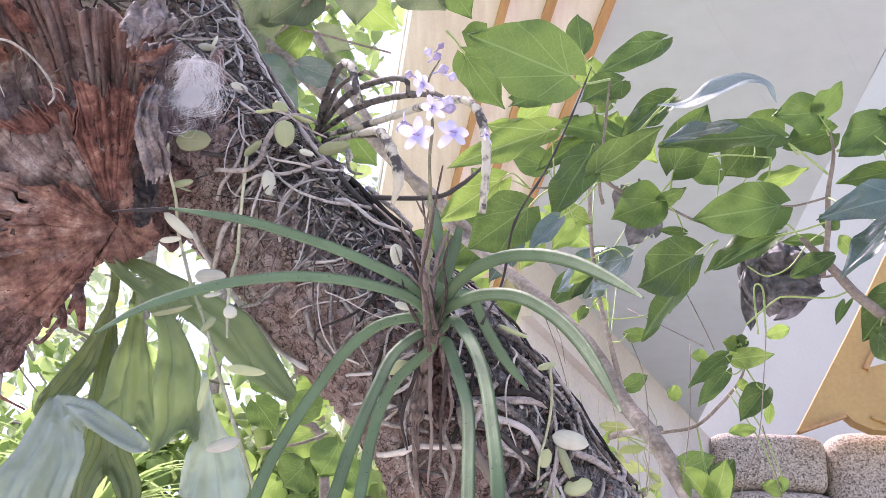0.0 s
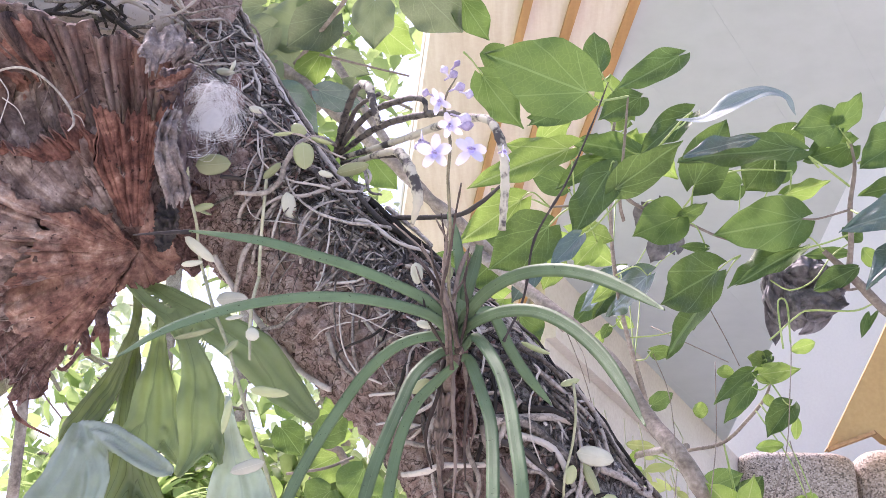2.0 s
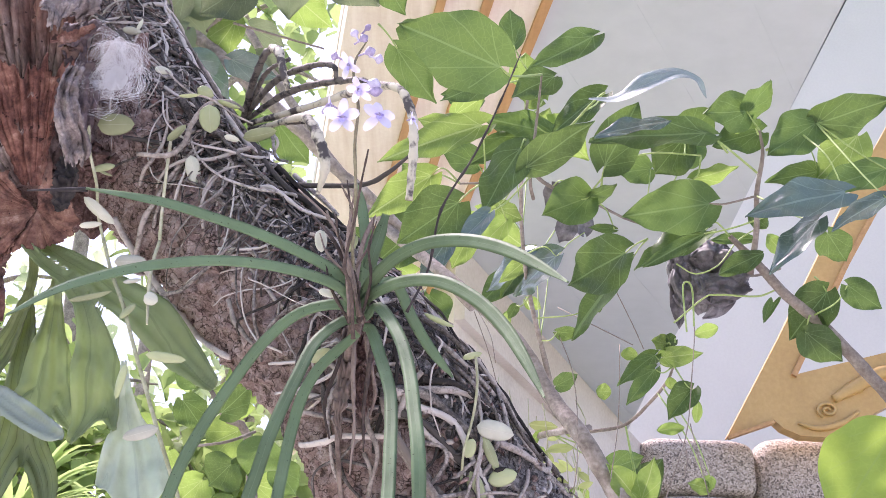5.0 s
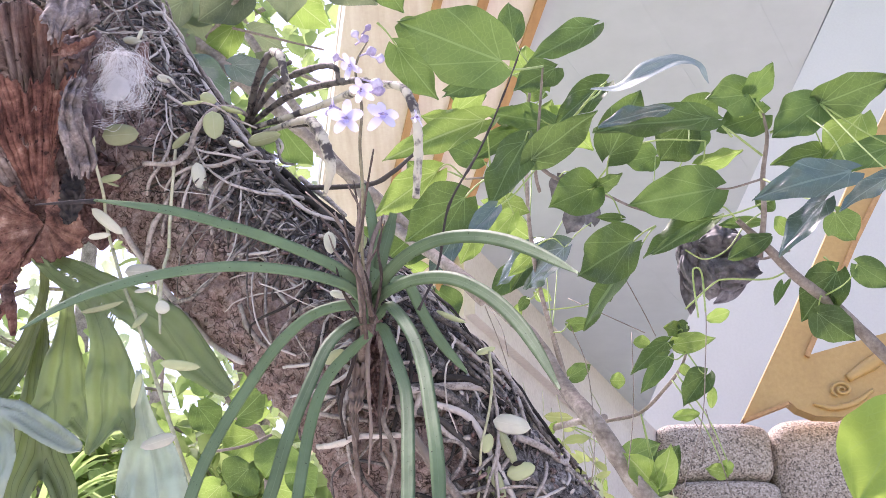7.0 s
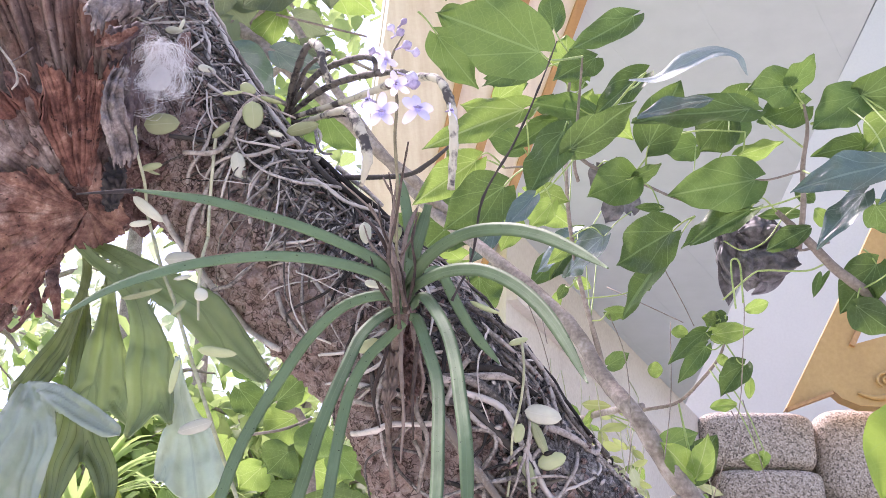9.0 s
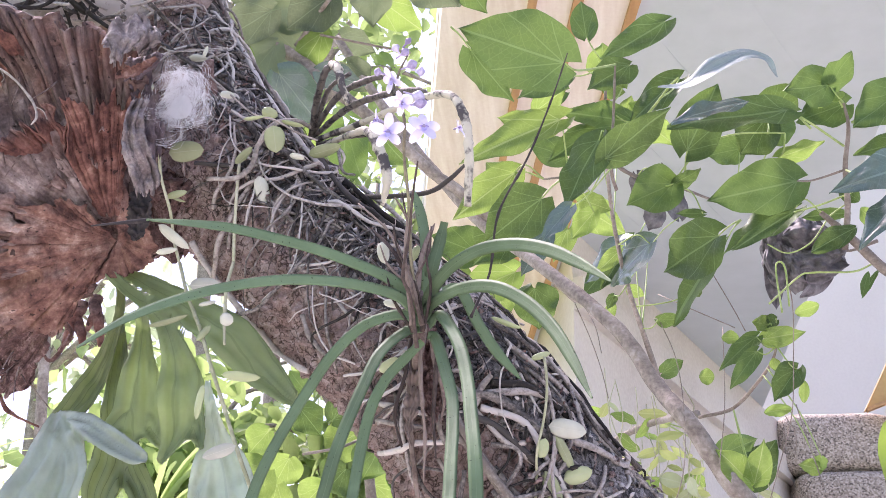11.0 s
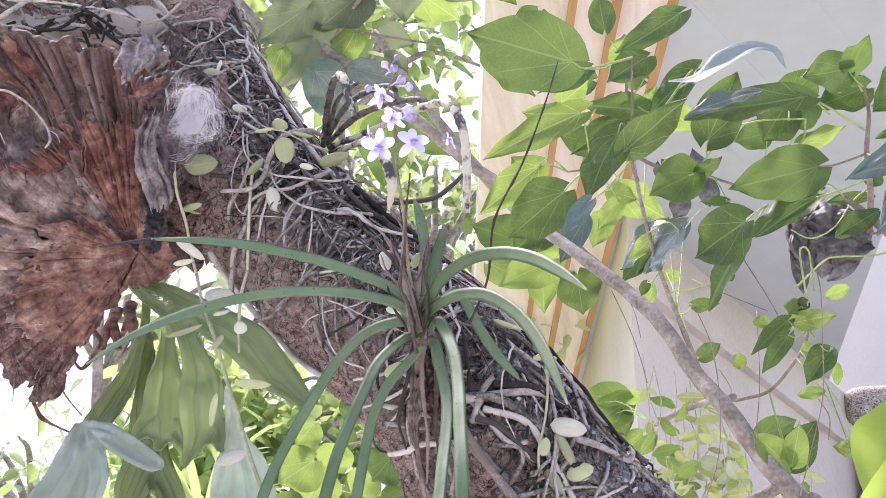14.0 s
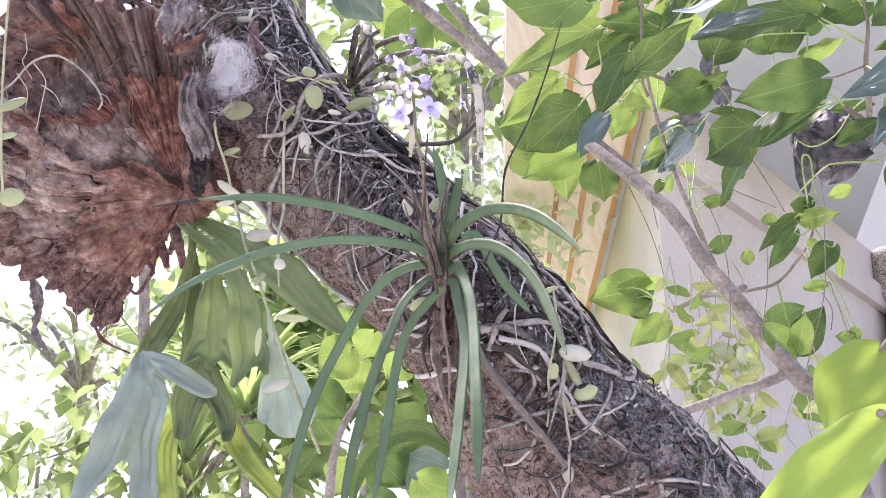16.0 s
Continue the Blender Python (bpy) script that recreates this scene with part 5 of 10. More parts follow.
strap("leaf", [(-0.058, 1.062, 1.958), (-0.074, 1.064, 1.956), (-0.092, 1.041, 1.929), (-0.102, 1.024, 1.896), (-0.111, 1.011, 1.864), (-0.119, 1.003, 1.834), (-0.125, 1.000, 1.806), (-0.132, 1.001, 1.779), (-0.139, 1.000, 1.740), (-0.143, 0.990, 1.705)], 0.0106, M_STRAP, orchid, "")
strap("leaf", [(-0.060, 1.072, 1.950), (-0.074, 1.075, 1.937), (-0.091, 1.077, 1.919), (-0.102, 1.076, 1.896), (-0.108, 1.074, 1.870), (-0.111, 1.068, 1.843), (-0.113, 1.059, 1.816), (-0.114, 1.046, 1.789), (-0.116, 1.030, 1.755), (-0.117, 1.020, 1.730)], 0.0100, M_STRAP, orchid, "")
strap("leaf", [(-0.056, 1.072, 1.955), (-0.049, 1.068, 1.951), (-0.038, 1.037, 1.914), (-0.029, 1.007, 1.879), (-0.026, 0.980, 1.846), (-0.025, 0.956, 1.816), (-0.024, 0.935, 1.787), (-0.024, 0.917, 1.761), (-0.024, 0.900, 1.735), (-0.024, 0.880, 1.710)], 0.0100, M_STRAP, orchid, "")
strap("leaf", [(-0.054, 1.066, 1.962), (-0.043, 1.050, 1.965), (-0.024, 1.005, 1.923), (-0.014, 0.965, 1.880), (-0.009, 0.937, 1.843), (-0.005, 0.916, 1.811), (-0.003, 0.905, 1.783), (-0.002, 0.898, 1.756), (-0.001, 0.893, 1.735)], 0.0104, M_STRAP, orchid, "")
strap("leaf", [(-0.060, 1.072, 1.972), (-0.052, 1.052, 1.986), (-0.033, 1.024, 1.997), (-0.006, 0.993, 1.999), (0.023, 0.962, 1.989), (0.049, 0.930, 1.970), (0.072, 0.896, 1.944), (0.093, 0.859, 1.914)], 0.0108, M_STRAP, orchid, "", turn=28)
strap("leaf", [(-0.059, 1.072, 1.968), (-0.052, 1.057, 1.977), (-0.024, 1.010, 1.972), (0.006, 0.970, 1.957), (0.032, 0.937, 1.931), (0.052, 0.905, 1.898), (0.066, 0.877, 1.863), (0.077, 0.853, 1.829)], 0.0106, M_STRAP, orchid, "", turn=28)
strap("leaf", [(-0.060, 1.080, 1.978), (-0.058, 1.075, 2.008), (-0.060, 1.080, 2.040), (-0.066, 1.088, 2.076), (-0.074, 1.096, 2.105)], 0.0100, M_STRAP, orchid, "", turn=20)
strap("leaf", [(-0.059, 1.084, 1.991), (-0.053, 1.073, 2.017), (-0.048, 1.074, 2.039), (-0.043, 1.074, 2.062)], 0.0107, M_STRAP, orchid, "", blunt=0.5, turn=10)
strap("leaf", [(-0.046, 1.099, 2.007), (-0.032, 1.108, 2.011), (-0.016, 1.111, 1.980), (0.000, 1.112, 1.954), (0.021, 1.112, 1.928)], 0.0098, M_STRAP, orchid, "")
stick("dry_tip", [(-0.270, 0.953, 2.015), (-0.290, 0.949, 2.012), (-0.314, 0.945, 2.008)], [0.0022, 0.0015, 0.0006], M_BLACK, orchid, "dried black tip of a strap leaf")
stick("base", [(-0.070, 1.108, 1.938), (-0.064, 1.078, 1.957), (-0.063, 1.070, 1.975), (-0.064, 1.071, 1.996)], [0.0035, 0.0060, 0.0060, 0.0030], M_SPIKE, orchid, "")
stick("dry_spike", [(-0.061, 1.064, 1.962), (-0.072, 1.056, 2.005), (-0.089, 1.060, 2.046), (-0.121, 1.076, 2.084)], [0.0015, 0.0014, 0.0011, 0.0007], M_SPIKE, orchid, "", knots=0.35)
stick("dry_spike", [(-0.060, 1.055, 1.959), (-0.067, 1.040, 1.993), (-0.077, 1.039, 2.018), (-0.092, 1.038, 2.046)], [0.0015, 0.0014, 0.0011, 0.0007], M_SPIKE, orchid, "", knots=0.35)
stick("dry_spike", [(-0.058, 1.046, 1.955), (-0.071, 1.025, 2.002), (-0.067, 1.012, 2.031), (-0.078, 1.002, 2.053)], [0.0015, 0.0014, 0.0011, 0.0007], M_SPIKE, orchid, "", knots=0.35)
stick("dry_spike", [(-0.063, 1.053, 1.938), (-0.066, 1.027, 1.972), (-0.072, 1.019, 1.989), (-0.066, 1.006, 2.019), (-0.061, 0.984, 2.044), (-0.056, 0.972, 2.071)], [0.0015, 0.0014, 0.0011, 0.0007], M_SPIKE, orchid, "", knots=0.35)
stick("dry_spike", [(-0.067, 1.046, 1.955), (-0.072, 1.032, 2.010), (-0.067, 1.011, 2.057)], [0.0015, 0.0014, 0.0011, 0.0007], M_SPIKE, orchid, "", knots=0.35)
stick("dry_spike", [(-0.021, 1.090, 1.978), (-0.004, 1.084, 2.017), (0.005, 1.063, 2.064), (0.032, 1.052, 2.113), (0.053, 1.041, 2.161), (0.069, 1.024, 2.200)], [0.0011, 0.0011, 0.0010, 0.0009, 0.0008, 0.0005], M_BLACK, orchid, "thin black leafless old flower spike", knots=0.5)
for tip, side in (((-0.098, 1.062, 2.036), 0.006), ((-0.105, 1.058, 2.022), -0.004), ((-0.083, 1.030, 2.040), 0.004), ((-0.052, 1.046, 2.046), -0.005), ((-0.087, 1.066, 2.058), 0.003), ((-0.075, 1.022, 2.068), -0.003), ((-0.048, 1.020, 2.030), 0.004)):
    foot = Vector((-0.063 + side, 1.062, 1.955))
    top = Vector(tip)
    stick("dry_spike", [foot, foot.lerp(top, 0.35) + Vector((side, -0.006, 0.004)), foot.lerp(top, 0.7) + Vector((-side * 0.6, -0.004, 0.003)), top], [0.0014, 0.0012, 0.0010, 0.0005], M_SPIKE, orchid, knots=0.4, sides=6)
for tip, wd in (((-0.106, 1.055, 2.050), 0.006), ((-0.052, 1.075, 2.062), 0.005)):
    strap("dry_bract", [(-0.066, 1.068, 1.985), Vector((-0.068, 1.058, 2.005)).lerp(Vector(tip), 0.4), tip], wd, M_SPIKE, orchid, "withered brown bract", turn=50)
for dx, ln, bend in ((-0.012, 0.09, -0.014), (-0.004, 0.12, 0.004), (0.006, 0.07, 0.010), (0.011, 0.10, -0.004)):
    top = Vector((-0.060 + dx, 1.085, 1.958))
    stick("hanging_root", [top, top + Vector((bend * 0.3, 0.0, -ln * 0.35)), top + Vector((bend, 0.012, -ln * 0.7)), top + Vector((bend * 0.6, 0.022, -ln))], [0.0020, 0.0018, 0.0015, 0.0008], M_SPIKE, orchid, knots=0.25, sides=6, wob=0.5)
stick("flower_spike", [(-0.061, 1.060, 1.971), (-0.067, 1.034, 2.006), (-0.065, 0.997, 2.040), (-0.067, 0.971, 2.073), (-0.065, 0.950, 2.097), (-0.070, 0.937, 2.126), (-0.060, 0.928, 2.146)], [0.0016, 0.0015, 0.0014, 0.0013, 0.0012, 0.0010, 0.0006], M_STEM, orchid, "upright flower stem", knots=0.15)
flower((-0.0766, 0.9406, 2.0804), 0.0152, (0.1, -1, -0.1), orchid)
flower((-0.0481, 0.9395, 2.0829), 0.0152, (0.25, -1, 0.05), orchid)
flower((-0.0645, 0.9351, 2.1050), 0.0112, (-0.2, -0.6, -0.8), orchid)
flower((-0.0732, 0.9360, 2.1275), 0.0112, (-0.5, -0.6, -0.5), orchid)
flower((-0.0875, 0.9584, 2.1019), 0.0112, (-0.9, -0.3, 0.2), orchid)
flower((-0.0223, 0.9617, 2.0944), 0.0085, (0.9, -0.3, 0.1), orchid)
bud((-0.0669, 0.9331, 2.1341), (-0.0533, 0.9309, 2.1390), 0.0042, orchid)
bud((-0.0651, 0.9405, 2.1176), (-0.0479, 0.9427, 2.1126), 0.0048, orchid)
bud((-0.0651, 0.9451, 2.1072), (-0.0461, 0.9440, 2.1097), 0.0046, orchid)
bud((-0.0705, 0.9294, 2.1423), (-0.0596, 0.9265, 2.1489), 0.0036, orchid)
bud((-0.0660, 0.9287, 2.1440), (-0.0723, 0.9247, 2.1531), 0.0034, orchid)
bud((-0.0786, 0.9346, 2.1308), (-0.0885, 0.9331, 2.1341), 0.0036, orchid)
bud((-0.0651, 0.9261, 2.1497), (-0.0578, 0.9228, 2.1572), 0.0026, orchid)
bud((-0.0577, 0.9245, 2.1287), (-0.0461, 0.9256, 2.1263), 0.0040, orchid)
bud((-0.0862, 0.9621, 2.0936), (-0.0935, 0.9587, 2.1011), 0.0045, orchid)
stick("root", [(-0.327, 1.262, 2.135), (-0.310, 1.264, 2.109), (-0.282, 1.265, 2.073), (-0.252, 1.266, 2.039), (-0.227, 1.268, 2.011), (-0.190, 1.227, 1.978)], [0.0035, 0.0034, 0.0032, 0.0031, 0.0029, 0.0028], M_ROOT_PALE, orchid, wob=0.55)
stick("root", [(-0.192, 1.199, 2.026), (-0.184, 1.197, 2.005), (-0.171, 1.192, 1.987), (-0.162, 1.188, 1.978)], [0.0024, 0.0023, 0.0021, 0.0020], M_ROOT_PALE, orchid, wob=0.55)
stick("root", [(-0.201, 1.192, 2.086), (-0.193, 1.191, 2.070), (-0.181, 1.189, 2.065)], [0.0020, 0.0017, 0.0014], M_ROOT_PALE, orchid, wob=0.55)
stick("root", [(-0.113, 1.199, 1.888), (-0.089, 1.162, 1.881), (-0.073, 1.146, 1.882), (-0.046, 1.139, 1.881), (-0.022, 1.136, 1.883)], [0.0027, 0.0027, 0.0026, 0.0026, 0.0026], M_ROOT_PALE, orchid, wob=0.55)
stick("root", [(-0.041, 1.128, 1.918), (-0.007, 1.133, 1.921), (0.022, 1.147, 1.905), (0.051, 1.164, 1.882), (0.080, 1.182, 1.852), (0.110, 1.208, 1.833)], [0.0042, 0.0041, 0.0040, 0.0040, 0.0039, 0.0038], M_ROOT, orchid, wob=0.55)
stick("root", [(-0.033, 1.127, 1.918), (0.008, 1.140, 1.926), (0.036, 1.160, 1.929), (0.063, 1.183, 1.914), (0.088, 1.202, 1.890)], [0.0038, 0.0037, 0.0035, 0.0034, 0.0032], M_ROOT_DARK, orchid, wob=0.55)
stick("root", [(-0.042, 1.131, 1.903), (-0.007, 1.136, 1.897), (0.023, 1.148, 1.873), (0.052, 1.164, 1.849)], [0.0032, 0.0032, 0.0032, 0.0032], M_ROOT, orchid, wob=0.55)
stick("root", [(-0.025, 1.137, 1.881), (-0.009, 1.143, 1.861), (0.007, 1.150, 1.845), (0.032, 1.163, 1.821)], [0.0032, 0.0031, 0.0030, 0.0029], M_ROOT_PALE, orchid, wob=0.55)
stick("root", [(-0.046, 1.134, 1.965), (-0.051, 1.128, 1.926), (-0.051, 1.130, 1.891), (-0.041, 1.137, 1.867), (-0.047, 1.152, 1.837)], [0.0027, 0.0025, 0.0023, 0.0021, 0.0019], M_ROOT_PALE, orchid, wob=0.55)
stick("root", [(-0.068, 1.129, 1.959), (-0.072, 1.129, 1.924), (-0.077, 1.134, 1.893), (-0.074, 1.148, 1.857), (-0.070, 1.162, 1.827)], [0.0029, 0.0026, 0.0024, 0.0022, 0.0019], M_SPIKE, orchid, wob=0.55)
stick("root", [(-0.077, 1.138, 1.960), (-0.085, 1.141, 1.937), (-0.115, 1.162, 1.929), (-0.138, 1.183, 1.930)], [0.0022, 0.0019, 0.0016, 0.0013], M_ROOT, orchid, wob=0.55)
stick("root", [(-0.066, 1.141, 1.959), (-0.091, 1.153, 1.922), (-0.112, 1.177, 1.909)], [0.0022, 0.0018, 0.0013], M_ROOT_PALE, orchid, wob=0.55)
stick("root", [(-0.082, 1.146, 1.971), (-0.112, 1.158, 1.955), (-0.146, 1.182, 1.958)], [0.0021, 0.0017, 0.0013], M_ROOT, orchid, wob=0.55)
stick("root", [(-0.098, 1.153, 1.995), (-0.128, 1.167, 2.025), (-0.157, 1.182, 2.054), (-0.179, 1.187, 2.076)], [0.0021, 0.0019, 0.0016, 0.0014], M_ROOT_PALE, orchid, wob=0.55)
stick("root", [(-0.116, 1.159, 2.000), (-0.140, 1.169, 2.012), (-0.161, 1.181, 2.040), (-0.179, 1.189, 2.059), (-0.203, 1.193, 2.075)], [0.0023, 0.0021, 0.0019, 0.0016, 0.0014], M_ROOT_PALE, orchid, wob=0.55)
stick("root", [(-0.158, 1.196, 2.113), (-0.185, 1.196, 2.125), (-0.218, 1.198, 2.139), (-0.253, 1.205, 2.155)], [0.0020, 0.0018, 0.0016, 0.0014], M_ROOT, orchid, wob=0.55)
stick("root", [(-0.122, 1.190, 2.082), (-0.146, 1.197, 2.109), (-0.171, 1.200, 2.130), (-0.198, 1.200, 2.143)], [0.0024, 0.0021, 0.0018, 0.0015], M_ROOT_PALE, orchid, wob=0.55)
stick("root", [(-0.093, 1.149, 1.952), (-0.073, 1.141, 1.938), (-0.047, 1.134, 1.943), (-0.023, 1.134, 1.947)], [0.0023, 0.0021, 0.0018, 0.0016], M_ROOT_PALE, orchid, wob=0.55)
stick("root", [(-0.124, 1.177, 1.931), (-0.091, 1.153, 1.918), (-0.066, 1.139, 1.907), (-0.031, 1.131, 1.905)], [0.0027, 0.0024, 0.0022, 0.0019], M_ROOT_PALE, orchid, wob=0.55)
stick("root", [(-0.113, 1.176, 1.913), (-0.085, 1.153, 1.901), (-0.065, 1.138, 1.894)], [0.0024, 0.0022, 0.0019], M_ROOT_PALE, orchid, wob=0.55)
stick("root", [(-0.053, 1.145, 1.868), (-0.045, 1.150, 1.850), (-0.049, 1.165, 1.827)], [0.0022, 0.0021, 0.0019], M_ROOT_PALE, orchid, wob=0.55)
stick("root", [(-0.035, 1.133, 1.886), (-0.012, 1.141, 1.859), (0.010, 1.154, 1.827), (0.032, 1.169, 1.798)], [0.0037, 0.0035, 0.0034, 0.0032], M_ROOT_PALE, orchid, wob=0.55)
stick("root", [(-0.015, 1.132, 1.910), (0.023, 1.146, 1.899), (0.047, 1.161, 1.860), (0.066, 1.174, 1.828), (0.099, 1.201, 1.806), (0.111, 1.214, 1.787)], [0.0035, 0.0034, 0.0033, 0.0031, 0.0030, 0.0029], M_ROOT, orchid, wob=0.55)
stick("root", [(0.047, 1.164, 1.832), (0.082, 1.184, 1.846), (0.101, 1.204, 1.860), (0.134, 1.275, 1.875)], [0.0018, 0.0017, 0.0017, 0.0016], M_ROOT_PALE, orchid, wob=0.55)
stick("root", [(0.095, 1.195, 1.841), (0.135, 1.237, 1.836), (0.162, 1.263, 1.814), (0.194, 1.291, 1.786), (0.213, 1.315, 1.763)], [0.0020, 0.0019, 0.0018, 0.0017, 0.0016], M_ROOT_PALE, orchid, wob=0.55)
stick("root", [(0.108, 1.216, 1.868), (0.131, 1.241, 1.852), (0.148, 1.251, 1.830), (0.158, 1.258, 1.814)], [0.0018, 0.0016, 0.0015, 0.0013], M_ROOT_PALE, orchid, wob=0.55)
stick("root", [(0.051, 1.176, 1.801), (0.073, 1.192, 1.785), (0.107, 1.215, 1.775), (0.152, 1.245, 1.770), (0.190, 1.282, 1.768)], [0.0026, 0.0024, 0.0022, 0.0021, 0.0019], M_ROOT, orchid, wob=0.55)
stick("root", [(0.076, 1.209, 1.756), (0.119, 1.223, 1.770), (0.156, 1.248, 1.776), (0.207, 1.309, 1.771)], [0.0020, 0.0020, 0.0020, 0.0019], M_ROOT_PALE, orchid, wob=0.55)
stick("root", [(-0.026, 1.133, 1.897), (-0.015, 1.131, 1.926), (-0.006, 1.133, 1.939)], [0.0035, 0.0030, 0.0026], M_ROOT_PALE, orchid, wob=0.55)
stick("root", [(-0.006, 1.134, 1.933), (0.027, 1.152, 1.934), (0.055, 1.175, 1.918), (0.075, 1.194, 1.906)], [0.0038, 0.0034, 0.0030, 0.0026], M_ROOT_DARK, orchid, wob=0.55)
stick("root", [(-0.030, 1.145, 1.857), (-0.035, 1.160, 1.826), (-0.022, 1.183, 1.786), (-0.014, 1.207, 1.758)], [0.0022, 0.0021, 0.0020, 0.0019], M_ROOT, orchid, wob=0.55)
stick("root", [(-0.330, 1.342, 2.454), (-0.300, 1.313, 2.395), (-0.260, 1.277, 2.316), (-0.217, 1.251, 2.245), (-0.176, 1.235, 2.191)], [0.0029, 0.0029, 0.0029, 0.0029, 0.0029], M_ROOT, orchid, wob=0.55)
stick("root", [(-0.356, 1.369, 2.514), (-0.311, 1.325, 2.421), (-0.278, 1.309, 2.364), (-0.233, 1.271, 2.282), (-0.224, 1.259, 2.262)], [0.0024, 0.0023, 0.0022, 0.0021, 0.0020], M_ROOT_PALE, orchid, wob=0.55)
stick("root", [(-0.393, 1.272, 2.393), (-0.337, 1.247, 2.340), (-0.290, 1.240, 2.302), (-0.252, 1.229, 2.253), (-0.233, 1.227, 2.233)], [0.0021, 0.0021, 0.0021, 0.0021, 0.0020], M_ROOT, orchid, wob=0.55)
stick("root", [(-0.319, 1.222, 2.207), (-0.275, 1.212, 2.196), (-0.250, 1.209, 2.182), (-0.202, 1.203, 2.153), (-0.160, 1.206, 2.134)], [0.0024, 0.0023, 0.0022, 0.0021, 0.0020], M_ROOT, orchid, wob=0.55)
stick("root", [(-0.203, 1.259, 2.239), (-0.160, 1.220, 2.168), (-0.121, 1.215, 2.133), (-0.086, 1.204, 2.095), (-0.070, 1.179, 2.063)], [0.0033, 0.0031, 0.0030, 0.0029, 0.0028], M_ROOT, orchid, wob=0.55)
stick("root", [(-0.165, 1.241, 2.192), (-0.121, 1.226, 2.145), (-0.093, 1.226, 2.121), (-0.076, 1.194, 2.084)], [0.0030, 0.0029, 0.0028, 0.0028], M_ROOT_DARK, orchid, wob=0.55)
stick("root", [(-0.146, 1.244, 2.184), (-0.110, 1.235, 2.149), (-0.097, 1.228, 2.133)], [0.0028, 0.0023, 0.0020], M_ROOT, orchid, wob=0.55)
stick("root", [(0.007, 1.155, 1.977), (0.040, 1.170, 1.954), (0.068, 1.202, 1.934), (0.091, 1.211, 1.901), (0.121, 1.236, 1.874), (0.149, 1.264, 1.853)], [0.0027, 0.0025, 0.0024, 0.0022, 0.0021, 0.0019], M_ROOT_DARK, orchid, wob=0.55)
stick("root", [(-0.010, 1.160, 2.002), (0.025, 1.165, 1.979), (0.062, 1.200, 1.949), (0.086, 1.205, 1.911), (0.107, 1.221, 1.889)], [0.0026, 0.0024, 0.0022, 0.0021, 0.0019], M_ROOT_DARK, orchid, wob=0.55)
stick("root", [(-0.296, 1.192, 2.173), (-0.266, 1.192, 2.173), (-0.252, 1.196, 2.189), (-0.247, 1.197, 2.212), (-0.233, 1.198, 2.236), (-0.218, 1.234, 2.260), (-0.208, 1.275, 2.273)], [0.0023, 0.0028, 0.0028, 0.0028, 0.0027, 0.0026, 0.0021], M_ROOT_PALE, orchid, "thick pale curling aerial root")

stick("root", [(-0.039, 1.122, 1.912), (-0.032, 1.126, 1.891), (-0.011, 1.132, 1.858), (0.014, 1.140, 1.826), (0.036, 1.150, 1.797), (0.046, 1.158, 1.781)], [0.0028, 0.0034, 0.0035, 0.0034, 0.0032, 0.0022], M_ROOT_PALE, orchid, "thick pale aerial root", n=30)
for pts, widths, mat in (([(-0.059, 1.118, 1.989), (-0.061, 1.118, 1.963), (-0.063, 1.118, 1.936), (-0.060, 1.118, 1.911), (-0.054, 1.118, 1.891)], [0.008, 0.02, 0.024, 0.018, 0.006], M_CRUMB), ([(-0.069, 1.112, 1.971), (-0.071, 1.112, 1.945), (-0.072, 1.112, 1.914), (-0.075, 1.112, 1.888), (-0.072, 1.112, 1.869)], [0.004, 0.012, 0.014, 0.008, 0.003], M_SPIKE), ([(-0.051, 1.110, 1.955), (-0.050, 1.110, 1.934), (-0.052, 1.110, 1.913), (-0.048, 1.110, 1.897)], [0.004, 0.01, 0.012, 0.004], M_CRUMB)):
    ribbon("dead_root", pts, widths, mat, orchid, "matted dark red-brown dead roots", n=60, nv=14, cup=0.3, crumple=0.9)
canes = holder("cane_orchid", "leafless cane orchid with dark and papery white stems on bark", "orchid")
stick("cane", [(-0.211, 1.283, 2.265), (-0.199, 1.245, 2.287), (-0.183, 1.204, 2.300), (-0.175, 1.196, 2.302)], [0.0032, 0.0036, 0.0036, 0.0032], M_CANE_D, canes, "", knots=0.2, n=32)
stick("cane", [(-0.175, 1.196, 2.304), (-0.164, 1.173, 2.285), (-0.157, 1.168, 2.258), (-0.151, 1.171, 2.241)], [0.0040, 0.0045, 0.0036, 0.0027], M_CANE_W, canes, "", knots=0.2, n=32)
stick("cane", [(-0.210, 1.282, 2.266), (-0.192, 1.249, 2.291), (-0.179, 1.225, 2.296), (-0.157, 1.206, 2.298)], [0.0023, 0.0027, 0.0023, 0.0020], M_CANE_D, canes, "", knots=0.2, n=32)
stick("cane", [(-0.208, 1.280, 2.270), (-0.173, 1.226, 2.282), (-0.133, 1.175, 2.271), (-0.106, 1.148, 2.256), (-0.103, 1.154, 2.239)], [0.0027, 0.0035, 0.0031, 0.0027, 0.0016], M_CANE_D, canes, "", knots=0.2, n=40)
stick("cane", [(-0.206, 1.281, 2.267), (-0.160, 1.222, 2.266), (-0.115, 1.170, 2.250), (-0.078, 1.126, 2.228), (-0.064, 1.118, 2.218)], [0.0027, 0.0036, 0.0034, 0.0031, 0.0023], M_CANE_D, canes, "", knots=0.2, n=40)
